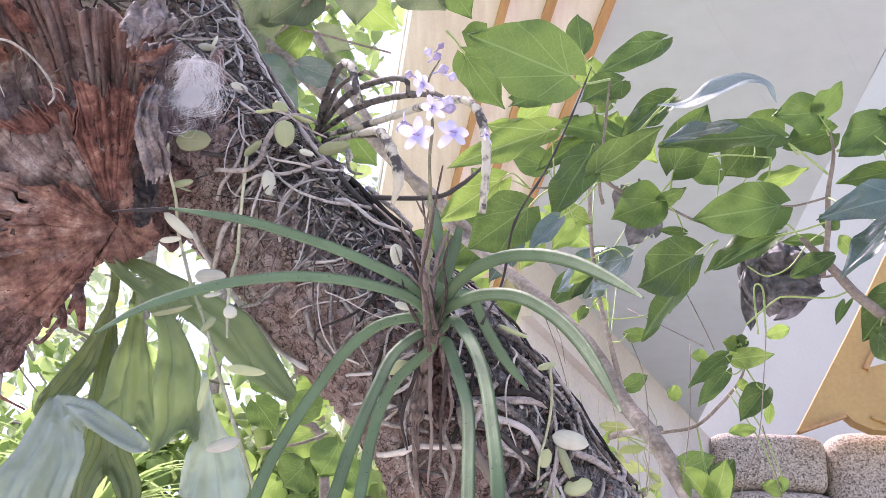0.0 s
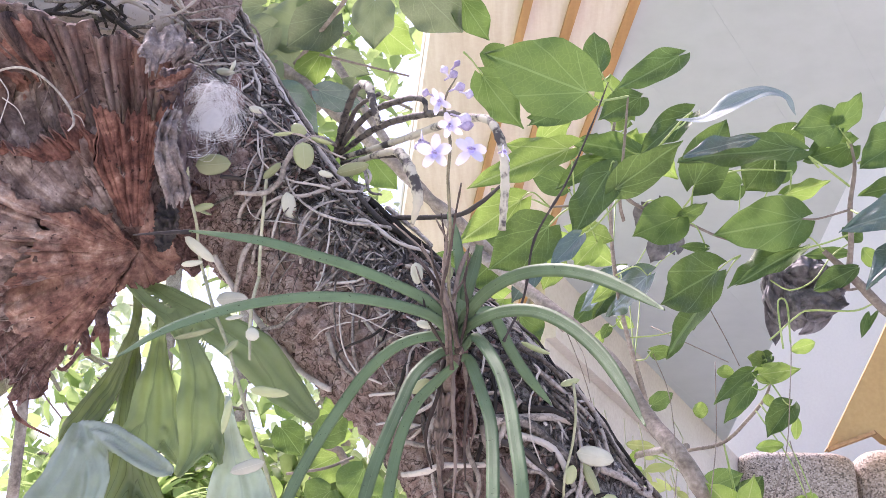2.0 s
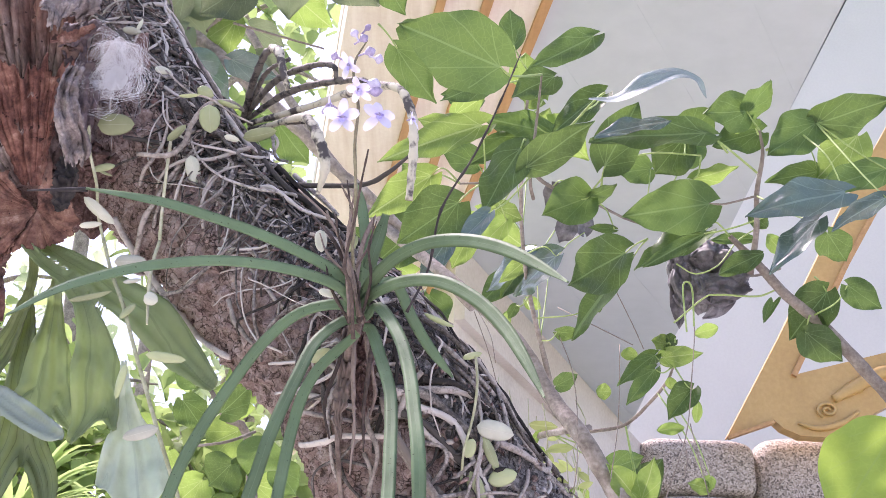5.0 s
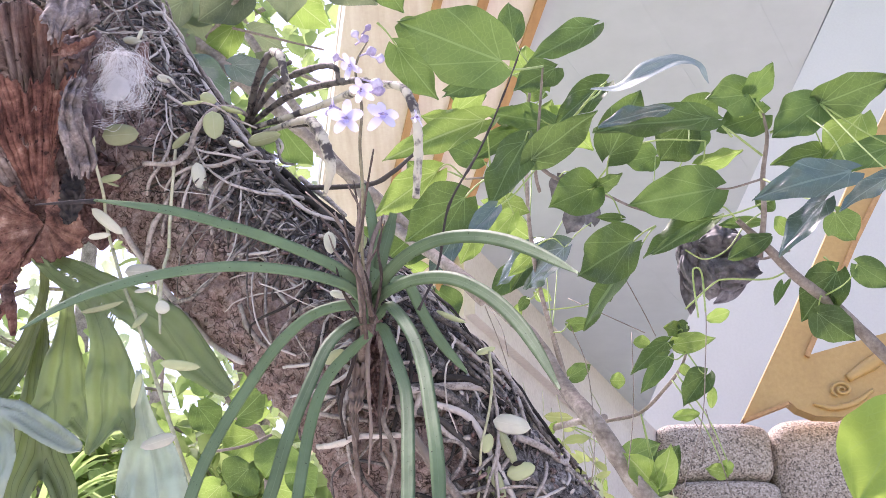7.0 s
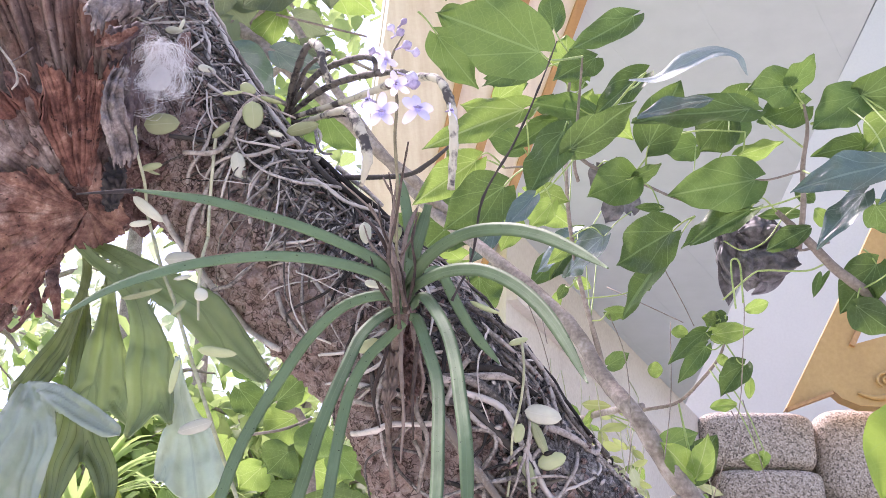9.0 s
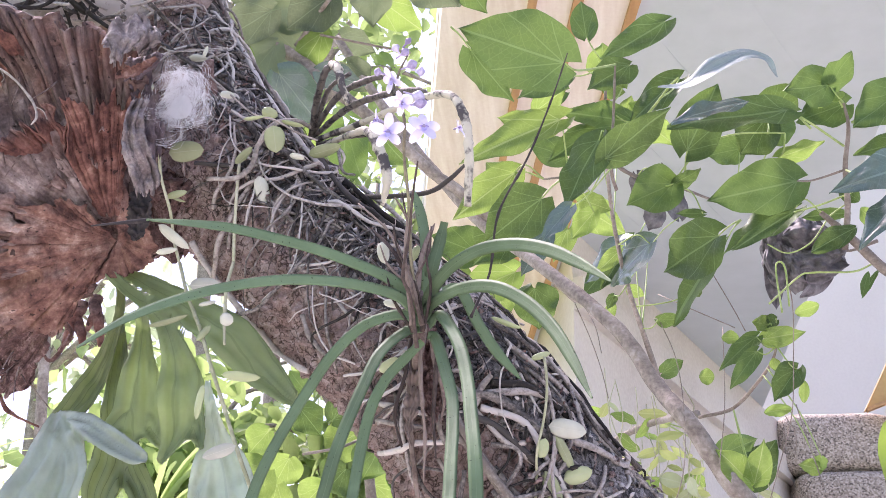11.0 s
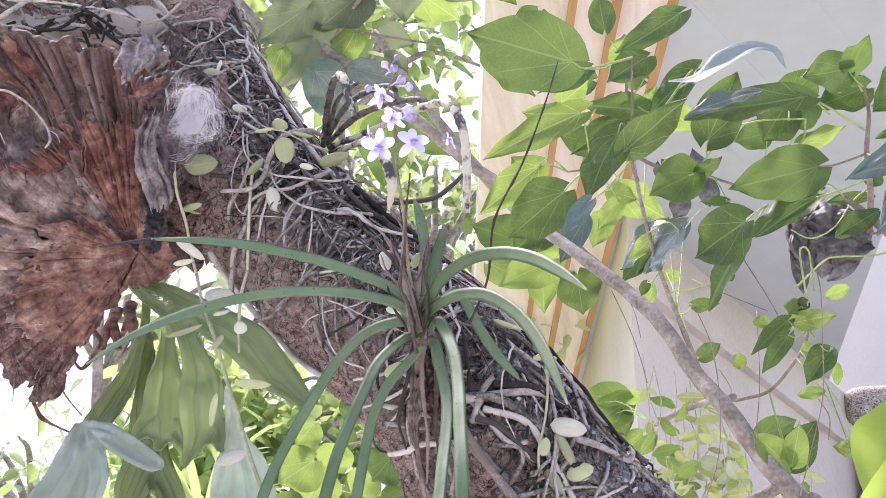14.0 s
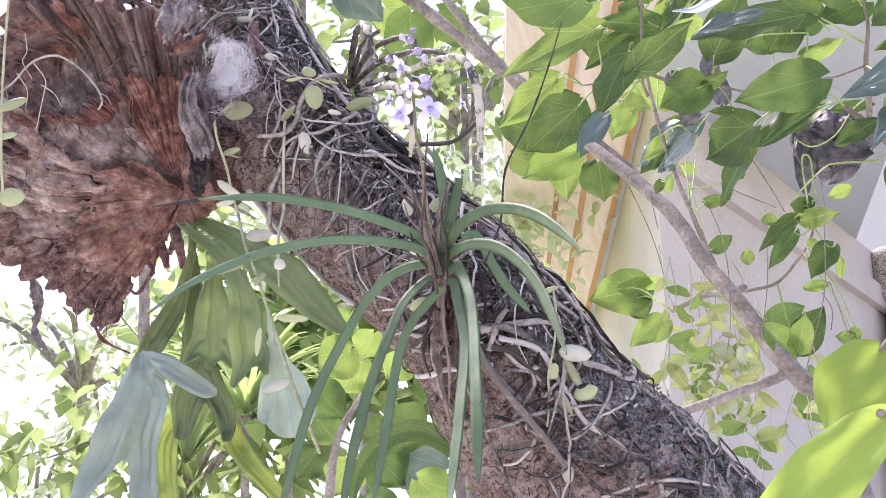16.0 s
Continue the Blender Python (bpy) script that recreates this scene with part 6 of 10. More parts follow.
stick("cane", [(-0.203, 1.281, 2.262), (-0.134, 1.201, 2.239), (-0.078, 1.130, 2.219), (-0.041, 1.086, 2.198), (-0.026, 1.076, 2.167), (-0.022, 1.079, 2.130), (-0.024, 1.090, 2.085)], [0.0031, 0.0034, 0.0038, 0.0038, 0.0043, 0.0041, 0.0031], M_CANE_W, canes, "", knots=0.2, n=56)
stick("cane", [(-0.199, 1.282, 2.254), (-0.151, 1.210, 2.229), (-0.131, 1.178, 2.213), (-0.116, 1.158, 2.182), (-0.107, 1.154, 2.149), (-0.113, 1.169, 2.126)], [0.0027, 0.0036, 0.0045, 0.0054, 0.0049, 0.0018], M_CANE_W, canes, "", knots=0.2, n=48)
stick("cane", [(-0.203, 1.283, 2.257), (-0.167, 1.239, 2.240), (-0.136, 1.201, 2.221)], [0.0022, 0.0023, 0.0016], M_CANE_D, canes, "", knots=0.2, n=24)
stick("root", [(-0.216, 1.296, 2.261), (-0.187, 1.272, 2.228), (-0.173, 1.256, 2.215)], [0.0018, 0.0018, 0.0012], M_ROOT, canes, "")
stick("root", [(-0.208, 1.290, 2.250), (-0.179, 1.251, 2.237), (-0.165, 1.237, 2.217), (-0.171, 1.246, 2.207)], [0.0018, 0.0018, 0.0012], M_ROOT, canes, "")
stick("root", [(-0.153, 1.255, 2.179), (-0.120, 1.215, 2.158), (-0.070, 1.172, 2.140), (-0.048, 1.155, 2.144), (-0.027, 1.140, 2.156)], [0.0024, 0.0026, 0.0026, 0.0023, 0.0014], M_ROOT, canes, "", n=24)
stick("root", [(-0.200, 1.274, 2.249), (-0.174, 1.240, 2.228), (-0.165, 1.234, 2.198), (-0.151, 1.227, 2.190)], [0.0018, 0.0018, 0.0012], M_ROOT, canes, "")

vine = holder("trailing_vine", "trailing vine with fleshy pale green button leaves over bark", "vine", "button vines on the trunk")
stick("stem", [(-0.376, 1.215, 2.313), (-0.360, 1.203, 2.262), (-0.344, 1.177, 2.203), (-0.339, 1.179, 2.169), (-0.330, 1.190, 2.137), (-0.328, 1.205, 2.112), (-0.318, 1.200, 2.083)], [0.0016, 0.0016, 0.0016, 0.0016, 0.0016, 0.0016, 0.0016], M_VINE, vine, "")
stick("stem", [(-0.318, 1.200, 2.084), (-0.299, 1.172, 2.039), (-0.279, 1.155, 1.998), (-0.260, 1.143, 1.951), (-0.245, 1.136, 1.915), (-0.226, 1.117, 1.872), (-0.204, 1.115, 1.820), (-0.194, 1.113, 1.797)], [0.0018, 0.0018, 0.0018, 0.0018, 0.0018, 0.0018, 0.0018, 0.0018], M_VINE, vine, "")
fleshy("leaf", (-0.324, 1.203, 2.211), (0.0187, -0.0005, 0.0012), 0.0219, 0.0025, M_DISC, vine, turn=0)
fleshy("leaf", (-0.326, 1.193, 2.157), (0.0107, -0.0010, 0.0023), 0.0076, 0.0025, M_DISC, vine, turn=0)
fleshy("leaf", (-0.326, 1.197, 2.153), (0.0082, 0.0013, -0.0029), 0.0038, 0.0025, M_DISC, vine, turn=60)
fleshy("leaf", (-0.323, 1.185, 2.106), (0.0154, 0.0050, -0.0113), 0.0123, 0.0025, M_DISC_PALE, vine, turn=30)
fleshy("leaf", (-0.331, 1.194, 2.095), (0.0111, -0.0007, 0.0015), 0.0068, 0.0025, M_DISC_PALE, vine, turn=20)
fleshy("leaf", (-0.279, 1.158, 2.043), (0.0154, -0.0002, 0.0006), 0.0137, 0.0025, M_DISC_PALE, vine, turn=0)
fleshy("leaf", (-0.309, 1.152, 2.004), (0.0198, -0.0021, 0.0048), 0.0075, 0.0025, M_DISC, vine, turn=45)
fleshy("leaf", (-0.273, 1.146, 1.990), (-0.0070, 0.0028, -0.0063), 0.0075, 0.0025, M_DISC, vine, turn=30)
fleshy("leaf", (-0.259, 1.172, 2.013), (0.0065, 0.0010, -0.0021), 0.0125, 0.0025, M_DISC_PALE, vine, turn=0)
fleshy("leaf", (-0.274, 1.155, 2.023), (0.0089, -0.0007, 0.0016), 0.0042, 0.0025, M_DISC_PALE, vine, turn=0)
fleshy("leaf", (-0.228, 1.120, 1.938), (0.0178, 0.0007, -0.0016), 0.0095, 0.0025, M_DISC, vine, turn=20)
fleshy("leaf", (-0.265, 1.123, 1.916), (-0.0039, 0.0063, -0.0142), 0.0083, 0.0025, M_DISC, vine, turn=35)
fleshy("leaf", (-0.236, 1.095, 1.863), (-0.0149, 0.0020, -0.0044), 0.0112, 0.0025, M_DISC_PALE, vine, turn=0)

vine_b = holder("trailing_vine", "thin hanging vine with round button leaves over bark", "vine", "button vines on the trunk")
stick("stem", [(-0.268, 1.208, 2.199), (-0.266, 1.199, 2.159), (-0.266, 1.202, 2.118), (-0.264, 1.200, 2.084)], [0.0017, 0.0017, 0.0017, 0.0017], M_VINE, vine_b, "")
stick("stem", [(-0.264, 1.200, 2.084), (-0.265, 1.186, 2.052), (-0.264, 1.183, 2.018), (-0.260, 1.176, 1.989)], [0.0018, 0.0018, 0.0017, 0.0011], M_VINE, vine_b, "")
fleshy("leaf", (-0.227, 1.183, 2.211), (0.0013, 0.0057, -0.0128), 0.0210, 0.0025, M_DISC, vine_b, turn=0)
fleshy("leaf", (-0.211, 1.188, 2.230), (0.0116, 0.0013, -0.0029), 0.0077, 0.0025, M_DISC, vine_b, turn=50)
fleshy("leaf", (-0.240, 1.198, 2.161), (0.0031, 0.0060, -0.0133), 0.0146, 0.0025, M_DISC_PALE, vine_b, turn=0)
fleshy("leaf", (-0.258, 1.187, 2.195), (0.0089, -0.0033, 0.0075), 0.0108, 0.0025, M_DISC, vine_b, turn=40)
fleshy("leaf", (-0.204, 1.187, 2.192), (0.0077, 0.0008, -0.0017), 0.0070, 0.0025, M_DISC_PALE, vine_b, turn=20)
fleshy("leaf", (-0.180, 1.208, 2.209), (0.0168, -0.0018, 0.0041), 0.0142, 0.0025, M_DISC, vine_b, turn=20)
fleshy("leaf", (-0.248, 1.175, 2.231), (0.0108, -0.0005, 0.0012), 0.0063, 0.0025, M_DISC, vine_b, turn=55)
fleshy("leaf", (-0.237, 1.195, 2.248), (0.0085, 0.0013, -0.0030), 0.0117, 0.0025, M_DISC, vine_b, turn=0)
fleshy("leaf", (-0.283, 1.196, 2.272), (0.0085, 0.0007, -0.0018), 0.0078, 0.0025, M_DISC_PALE, vine_b, turn=0)
fleshy("leaf", (-0.332, 1.239, 2.345), (0.0103, 0.0003, -0.0006), 0.0089, 0.0025, M_DISC_PALE, vine_b, turn=20)
fleshy("leaf", (-0.323, 1.236, 2.351), (0.0028, -0.0025, 0.0057), 0.0055, 0.0025, M_DISC_PALE, vine_b, turn=40)
stick("stem", [(-0.187, 1.202, 2.218), (-0.206, 1.189, 2.221), (-0.228, 1.181, 2.232), (-0.250, 1.180, 2.239), (-0.284, 1.199, 2.277), (-0.332, 1.242, 2.338)], [0.0010, 0.0010, 0.0010, 0.0010, 0.0010, 0.0010], M_ROOT_PALE, vine_b, "")

vine_c = holder("trailing_vine", "hanging vine with fleshy pale leaves below the orchid", "vine", "button vines on the trunk")
stick("stem", [(0.041, 1.140, 1.958), (0.043, 1.139, 1.933), (0.040, 1.141, 1.903), (0.033, 1.143, 1.872), (0.032, 1.154, 1.848), (0.029, 1.155, 1.822)], [0.0012, 0.0012, 0.0012, 0.0012, 0.0012, 0.0012], M_VINE, vine_c, "")
fleshy("leaf", (0.060, 1.146, 1.893), (0.0166, 0.0014, -0.0030), 0.0172, 0.0025, M_DISC_PALE, vine_c, turn=0)
fleshy("leaf", (0.025, 1.180, 1.920), (0.0158, 0.0025, -0.0057), 0.0117, 0.0025, M_DISC, vine_c, turn=0)
fleshy("leaf", (0.057, 1.155, 1.874), (0.0072, 0.0065, -0.0145), 0.0092, 0.0025, M_DISC, vine_c, turn=0)
fleshy("leaf", (0.068, 1.162, 1.856), (0.0126, -0.0016, 0.0037), 0.0152, 0.0025, M_DISC, vine_c, turn=0)
fleshy("leaf", (0.038, 1.142, 1.875), (0.0026, -0.0035, 0.0078), 0.0111, 0.0025, M_DISC, vine_c, turn=0)
fleshy("leaf", (0.046, 1.157, 1.842), (0.0066, 0.0067, -0.0150), 0.0138, 0.0025, M_DISC, vine_c, turn=0)
fleshy("leaf", (0.007, 1.147, 1.993), (0.0138, 0.0022, -0.0050), 0.0062, 0.0025, M_DISC, vine_c, turn=40)
fleshy("leaf", (0.038, 1.140, 1.959), (0.0087, -0.0011, 0.0024), 0.0061, 0.0025, M_DISC, vine_c, turn=0)
fleshy("leaf", (-0.099, 1.089, 2.041), (0.0010, 0.0040, -0.0091), 0.0109, 0.0025, M_DISC_PALE, vine_c, turn=0)
fleshy("leaf", (-0.090, 1.089, 1.992), (0.0078, 0.0008, -0.0018), 0.0068, 0.0025, M_DISC_PALE, vine_c, turn=0)
fleshy("leaf", (-0.095, 1.120, 1.946), (0.0089, -0.0024, 0.0054), 0.0108, 0.0025, M_DISC, vine_c, turn=20)
fleshy("leaf", (-0.072, 1.099, 2.044), (0.0040, -0.0029, 0.0064), 0.0080, 0.0025, M_DISC, vine_c, turn=0)
fleshy("leaf", (0.025, 1.186, 1.797), (0.0039, 0.0041, -0.0112), 0.0113, 0.0025, M_DISC, vine_c, turn=0)
fleshy("leaf", (0.045, 1.184, 1.781), (0.0007, 0.0042, -0.0133), 0.0132, 0.0025, M_DISC_PALE, vine_c, turn=0)
fleshy("leaf", (-0.497, 1.018, 2.055), (0.0137, 0.0018, 0.0021), 0.0189, 0.0025, M_DISC, vine_c, turn=0)
fleshy("leaf", (-0.490, 0.992, 2.146), (0.0151, 0.0011, 0.0054), 0.0099, 0.0025, M_DISC, vine_c, turn=0)
fleshy("leaf", (-0.499, 1.000, 2.115), (0.0115, 0.0014, 0.0021), 0.0070, 0.0025, M_DISC, vine_c, turn=0)
stick("stem", [(-0.495, 0.973, 2.274), (-0.502, 0.988, 2.186), (-0.504, 1.000, 2.110), (-0.506, 1.017, 2.055)], [0.0014, 0.0014, 0.0014, 0.0014], M_VINE, vine_c, "")

# staghorn fern

fern = holder("staghorn_fern", "staghorn fern with brown dry shield and hanging green antler fronds", "fern")
shield(fern)
# black crumpled ribbon added for the shade of the cavity beside the husk
ribbon("hollow_shade", [(-0.358, 1.175, 2.157), (-0.355, 1.175, 2.141), (-0.354, 1.175, 2.123), (-0.356, 1.175, 2.105), (-0.358, 1.175, 2.098)], [0.012, 0.022, 0.024, 0.016, 0.006], M_BLACK, fern, "dark piece standing in for a shaded hollow", n=40, nv=14, cup=0.2, crumple=0.5)
sheet("husk", [[(-0.349, 1.108, 2.223), (-0.343, 1.111, 2.224), (-0.338, 1.115, 2.220)], [(-0.356, 1.098, 2.191), (-0.348, 1.103, 2.189), (-0.339, 1.107, 2.194)], [(-0.357, 1.103, 2.159), (-0.346, 1.108, 2.159), (-0.334, 1.111, 2.169)], [(-0.352, 1.120, 2.142), (-0.339, 1.126, 2.145), (-0.328, 1.130, 2.154)], [(-0.348, 1.139, 2.124), (-0.339, 1.143, 2.126), (-0.330, 1.145, 2.136)]], M_PAPER, fern, "curled grey-lilac papery husk", folds=2.2, depth=0.008, crumple=0.008, rag=0.1, nu=50, nv=70, seed=12)
sheet("husk", [[(-0.349, 1.128, 2.228), (-0.336, 1.133, 2.235), (-0.329, 1.139, 2.227)], [(-0.350, 1.127, 2.195), (-0.338, 1.134, 2.193), (-0.325, 1.136, 2.205)], [(-0.347, 1.139, 2.161), (-0.337, 1.144, 2.162), (-0.330, 1.145, 2.171)]], M_HUSK_DARK, fern, "dark purple-brown husk and pocket shade", folds=2.4, depth=0.006, crumple=0.008, rag=0.1, nu=40, seed=13)
sheet("husk", [[(-0.381, 1.090, 2.278), (-0.369, 1.086, 2.297), (-0.348, 1.095, 2.304), (-0.330, 1.109, 2.290)], [(-0.378, 1.080, 2.258), (-0.362, 1.081, 2.272), (-0.341, 1.091, 2.277), (-0.325, 1.100, 2.269)], [(-0.375, 1.091, 2.242), (-0.365, 1.094, 2.241), (-0.358, 1.094, 2.255), (-0.341, 1.102, 2.260)]], M_PAPER, fern, "curled grey-lilac papery husk", folds=4, depth=0.011, crumple=0.006, rag=0.16, nu=60, nv=50, seed=14)
sheet("husk", [[(-0.364, 1.109, 2.268), (-0.347, 1.117, 2.272), (-0.331, 1.122, 2.279)], [(-0.365, 1.102, 2.251), (-0.348, 1.110, 2.254), (-0.331, 1.116, 2.266)], [(-0.366, 1.115, 2.242), (-0.355, 1.120, 2.245), (-0.341, 1.123, 2.261)]], M_HUSK_DARK, fern, "dark purple-brown husk and pocket shade", folds=4, depth=0.006, rag=0.15, seed=15)
# dark ribbon added behind the husks as the shade of the pocket between them
ribbon("husk", [(-0.378, 1.150, 2.292), (-0.362, 1.150, 2.266), (-0.356, 1.150, 2.241), (-0.360, 1.150, 2.214), (-0.362, 1.150, 2.187)], [0.012, 0.026, 0.024, 0.02, 0.01], M_HUSK_DARK, fern, "dark purple-brown husk and pocket shade", n=50, nv=16, cup=0.2, crumple=0.5)
ribbon("husk", [(-0.369, 1.100, 2.240), (-0.352, 1.100, 2.242), (-0.340, 1.100, 2.249), (-0.329, 1.100, 2.259)], [0.006, 0.014, 0.013, 0.012, 0.005], M_SHIELD_RED, fern, "rust-red curled husk", n=40, nv=10, cup=0.4, crumple=0.35)
# dark folded sheet that stands in for the shadowed hole behind the husk
sheet("hollow_shade", [[(-0.398, 1.231, 2.216), (-0.376, 1.234, 2.217), (-0.350, 1.243, 2.213), (-0.325, 1.254, 2.207)], [(-0.406, 1.275, 2.185), (-0.381, 1.279, 2.187), (-0.356, 1.281, 2.188), (-0.329, 1.287, 2.188)], [(-0.412, 1.313, 2.157), (-0.392, 1.322, 2.153), (-0.372, 1.325, 2.154), (-0.351, 1.321, 2.159)]], M_CRUMB, fern, "dark piece standing in for a shaded hollow", folds=9, depth=0.012, crumple=0.011, rag=0.15, nu=50, nv=50, thick=0.01, seed=16)
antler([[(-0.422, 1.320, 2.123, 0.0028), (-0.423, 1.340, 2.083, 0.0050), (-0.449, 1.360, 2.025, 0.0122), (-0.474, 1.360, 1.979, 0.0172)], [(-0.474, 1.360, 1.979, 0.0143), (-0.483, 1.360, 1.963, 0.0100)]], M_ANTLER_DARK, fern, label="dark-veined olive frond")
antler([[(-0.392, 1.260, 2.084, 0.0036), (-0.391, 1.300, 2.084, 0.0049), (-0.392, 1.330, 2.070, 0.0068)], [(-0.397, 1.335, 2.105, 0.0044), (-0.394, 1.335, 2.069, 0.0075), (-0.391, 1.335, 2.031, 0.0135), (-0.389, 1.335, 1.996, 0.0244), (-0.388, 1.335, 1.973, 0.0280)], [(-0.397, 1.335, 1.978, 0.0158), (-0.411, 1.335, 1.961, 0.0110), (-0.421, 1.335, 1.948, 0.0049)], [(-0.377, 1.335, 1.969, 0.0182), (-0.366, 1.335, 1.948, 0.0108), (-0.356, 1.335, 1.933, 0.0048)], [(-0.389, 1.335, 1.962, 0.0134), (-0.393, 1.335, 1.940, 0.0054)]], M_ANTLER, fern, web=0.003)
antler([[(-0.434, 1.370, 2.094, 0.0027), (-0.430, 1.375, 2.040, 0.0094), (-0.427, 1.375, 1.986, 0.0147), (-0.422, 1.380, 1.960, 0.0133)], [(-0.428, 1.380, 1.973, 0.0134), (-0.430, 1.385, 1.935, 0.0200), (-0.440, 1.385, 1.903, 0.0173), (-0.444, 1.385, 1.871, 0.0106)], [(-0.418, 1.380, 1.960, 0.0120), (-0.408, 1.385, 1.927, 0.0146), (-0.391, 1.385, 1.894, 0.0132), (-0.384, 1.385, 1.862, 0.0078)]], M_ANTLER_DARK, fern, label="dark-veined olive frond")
antler([[(-0.410, 1.250, 2.100, 0.0048), (-0.387, 1.250, 2.079, 0.0059), (-0.364, 1.250, 2.060, 0.0070), (-0.345, 1.250, 2.038, 0.0081)], [(-0.359, 1.250, 2.064, 0.0041), (-0.343, 1.250, 2.037, 0.0075), (-0.329, 1.250, 2.007, 0.0138), (-0.320, 1.250, 1.971, 0.0227), (-0.319, 1.250, 1.939, 0.0192), (-0.325, 1.250, 1.918, 0.0112), (-0.333, 1.250, 1.901, 0.0051)], [(-0.314, 1.250, 1.955, 0.0158), (-0.302, 1.250, 1.929, 0.0095), (-0.295, 1.250, 1.911, 0.0039)], [(-0.401, 1.270, 2.107, 0.0045), (-0.354, 1.255, 2.081, 0.0105), (-0.309, 1.245, 2.047, 0.0190), (-0.269, 1.240, 2.017, 0.0220), (-0.236, 1.240, 1.983, 0.0180), (-0.209, 1.240, 1.956, 0.0090)]], M_ANTLER, fern, web=0.003)
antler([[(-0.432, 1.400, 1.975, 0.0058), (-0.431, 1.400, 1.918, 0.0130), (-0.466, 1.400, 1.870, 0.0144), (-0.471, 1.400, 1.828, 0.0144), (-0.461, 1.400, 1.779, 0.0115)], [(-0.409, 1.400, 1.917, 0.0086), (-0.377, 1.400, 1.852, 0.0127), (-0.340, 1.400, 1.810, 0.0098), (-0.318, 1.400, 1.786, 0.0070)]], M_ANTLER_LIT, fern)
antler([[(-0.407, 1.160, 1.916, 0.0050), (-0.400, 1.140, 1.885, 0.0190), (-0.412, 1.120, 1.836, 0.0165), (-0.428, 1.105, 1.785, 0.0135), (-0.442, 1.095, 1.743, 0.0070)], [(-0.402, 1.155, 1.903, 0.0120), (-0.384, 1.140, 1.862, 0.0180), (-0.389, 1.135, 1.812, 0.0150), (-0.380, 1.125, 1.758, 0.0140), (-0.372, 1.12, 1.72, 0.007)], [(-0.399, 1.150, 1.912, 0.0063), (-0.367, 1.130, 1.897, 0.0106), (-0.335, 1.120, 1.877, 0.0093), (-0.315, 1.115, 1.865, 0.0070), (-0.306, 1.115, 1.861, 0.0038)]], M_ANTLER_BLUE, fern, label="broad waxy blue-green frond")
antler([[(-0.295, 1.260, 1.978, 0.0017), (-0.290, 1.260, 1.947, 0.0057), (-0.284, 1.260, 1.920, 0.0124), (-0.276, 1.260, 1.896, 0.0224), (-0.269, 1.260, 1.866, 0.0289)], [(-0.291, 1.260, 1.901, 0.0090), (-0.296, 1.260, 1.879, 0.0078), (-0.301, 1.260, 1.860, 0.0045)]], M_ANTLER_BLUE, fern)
stick("dry_shred", [(-0.490, 1.351, 2.085), (-0.485, 1.366, 2.072), (-0.503, 1.375, 2.059)], [0.0033, 0.0021, 0.0009], M_CRUMB, fern, wob=0.7)
stick("dry_shred", [(-0.485, 1.366, 2.072), (-0.507, 1.374, 2.047), (-0.517, 1.367, 2.053)], [0.0033, 0.0021, 0.0009], M_CRUMB, fern, wob=0.7)
ribbon("dry_shred", [(-0.649, 1.360, 2.080), (-0.635, 1.360, 2.050), (-0.631, 1.360, 2.026), (-0.635, 1.360, 2.005), (-0.629, 1.360, 1.989), (-0.617, 1.360, 1.975)], [0.008, 0.016, 0.013, 0.007, 0.012, 0.003], M_PAPER, fern, n=44, nv=10, cup=0.5, crumple=0.6)
stick("dry_shred", [(-0.554, 1.355, 2.003), (-0.543, 1.355, 1.985), (-0.526, 1.355, 1.975), (-0.504, 1.355, 1.965)], [0.002, 0.0025, 0.0015, 0.001], M_SHIELD_RED, fern, wob=0.6)
stick("dry_shred", [(-0.526, 1.350, 2.025), (-0.512, 1.350, 2.005), (-0.492, 1.350, 1.983)], [0.0013, 0.001, 0.0008], M_TWIG, fern, wob=0.4)
stick("root", [(-0.415, 1.052, 2.314), (-0.392, 1.067, 2.337), (-0.370, 1.095, 2.332)], [0.0013, 0.0013, 0.0012, 0.0007], M_ROOT, fern, "", wob=0.6)
stick("root", [(-0.508, 1.088, 2.360), (-0.450, 1.096, 2.356), (-0.396, 1.117, 2.352), (-0.376, 1.131, 2.349)], [0.0013, 0.0013, 0.0012, 0.0007], M_ROOT, fern, "", wob=0.6)

stick("dry_finger", [(-0.567, 1.600, 2.207), (-0.573, 1.600, 2.190), (-0.580, 1.600, 2.173), (-0.585, 1.600, 2.148)], [0.009, 0.0075, 0.0075, 0.005], M_SHIELD_RED, fern, n=14, wob=0.35)
stick("dry_finger", [(-0.573, 1.600, 2.187), (-0.567, 1.600, 2.168), (-0.561, 1.600, 2.147)], [0.006, 0.007, 0.0045], M_SHIELD_RED, fern, n=14, wob=0.35)
stick("dry_finger", [(-0.550, 1.600, 2.214), (-0.551, 1.600, 2.197), (-0.543, 1.600, 2.175), (-0.537, 1.600, 2.145)], [0.009, 0.0085, 0.0075, 0.004], M_SHIELD_RED, fern, n=14, wob=0.35)
stick("dry_finger", [(-0.549, 1.600, 2.188), (-0.555, 1.600, 2.176), (-0.558, 1.600, 2.166)], [0.006, 0.005, 0.003], M_SHIELD_RED, fern, n=14, wob=0.35)
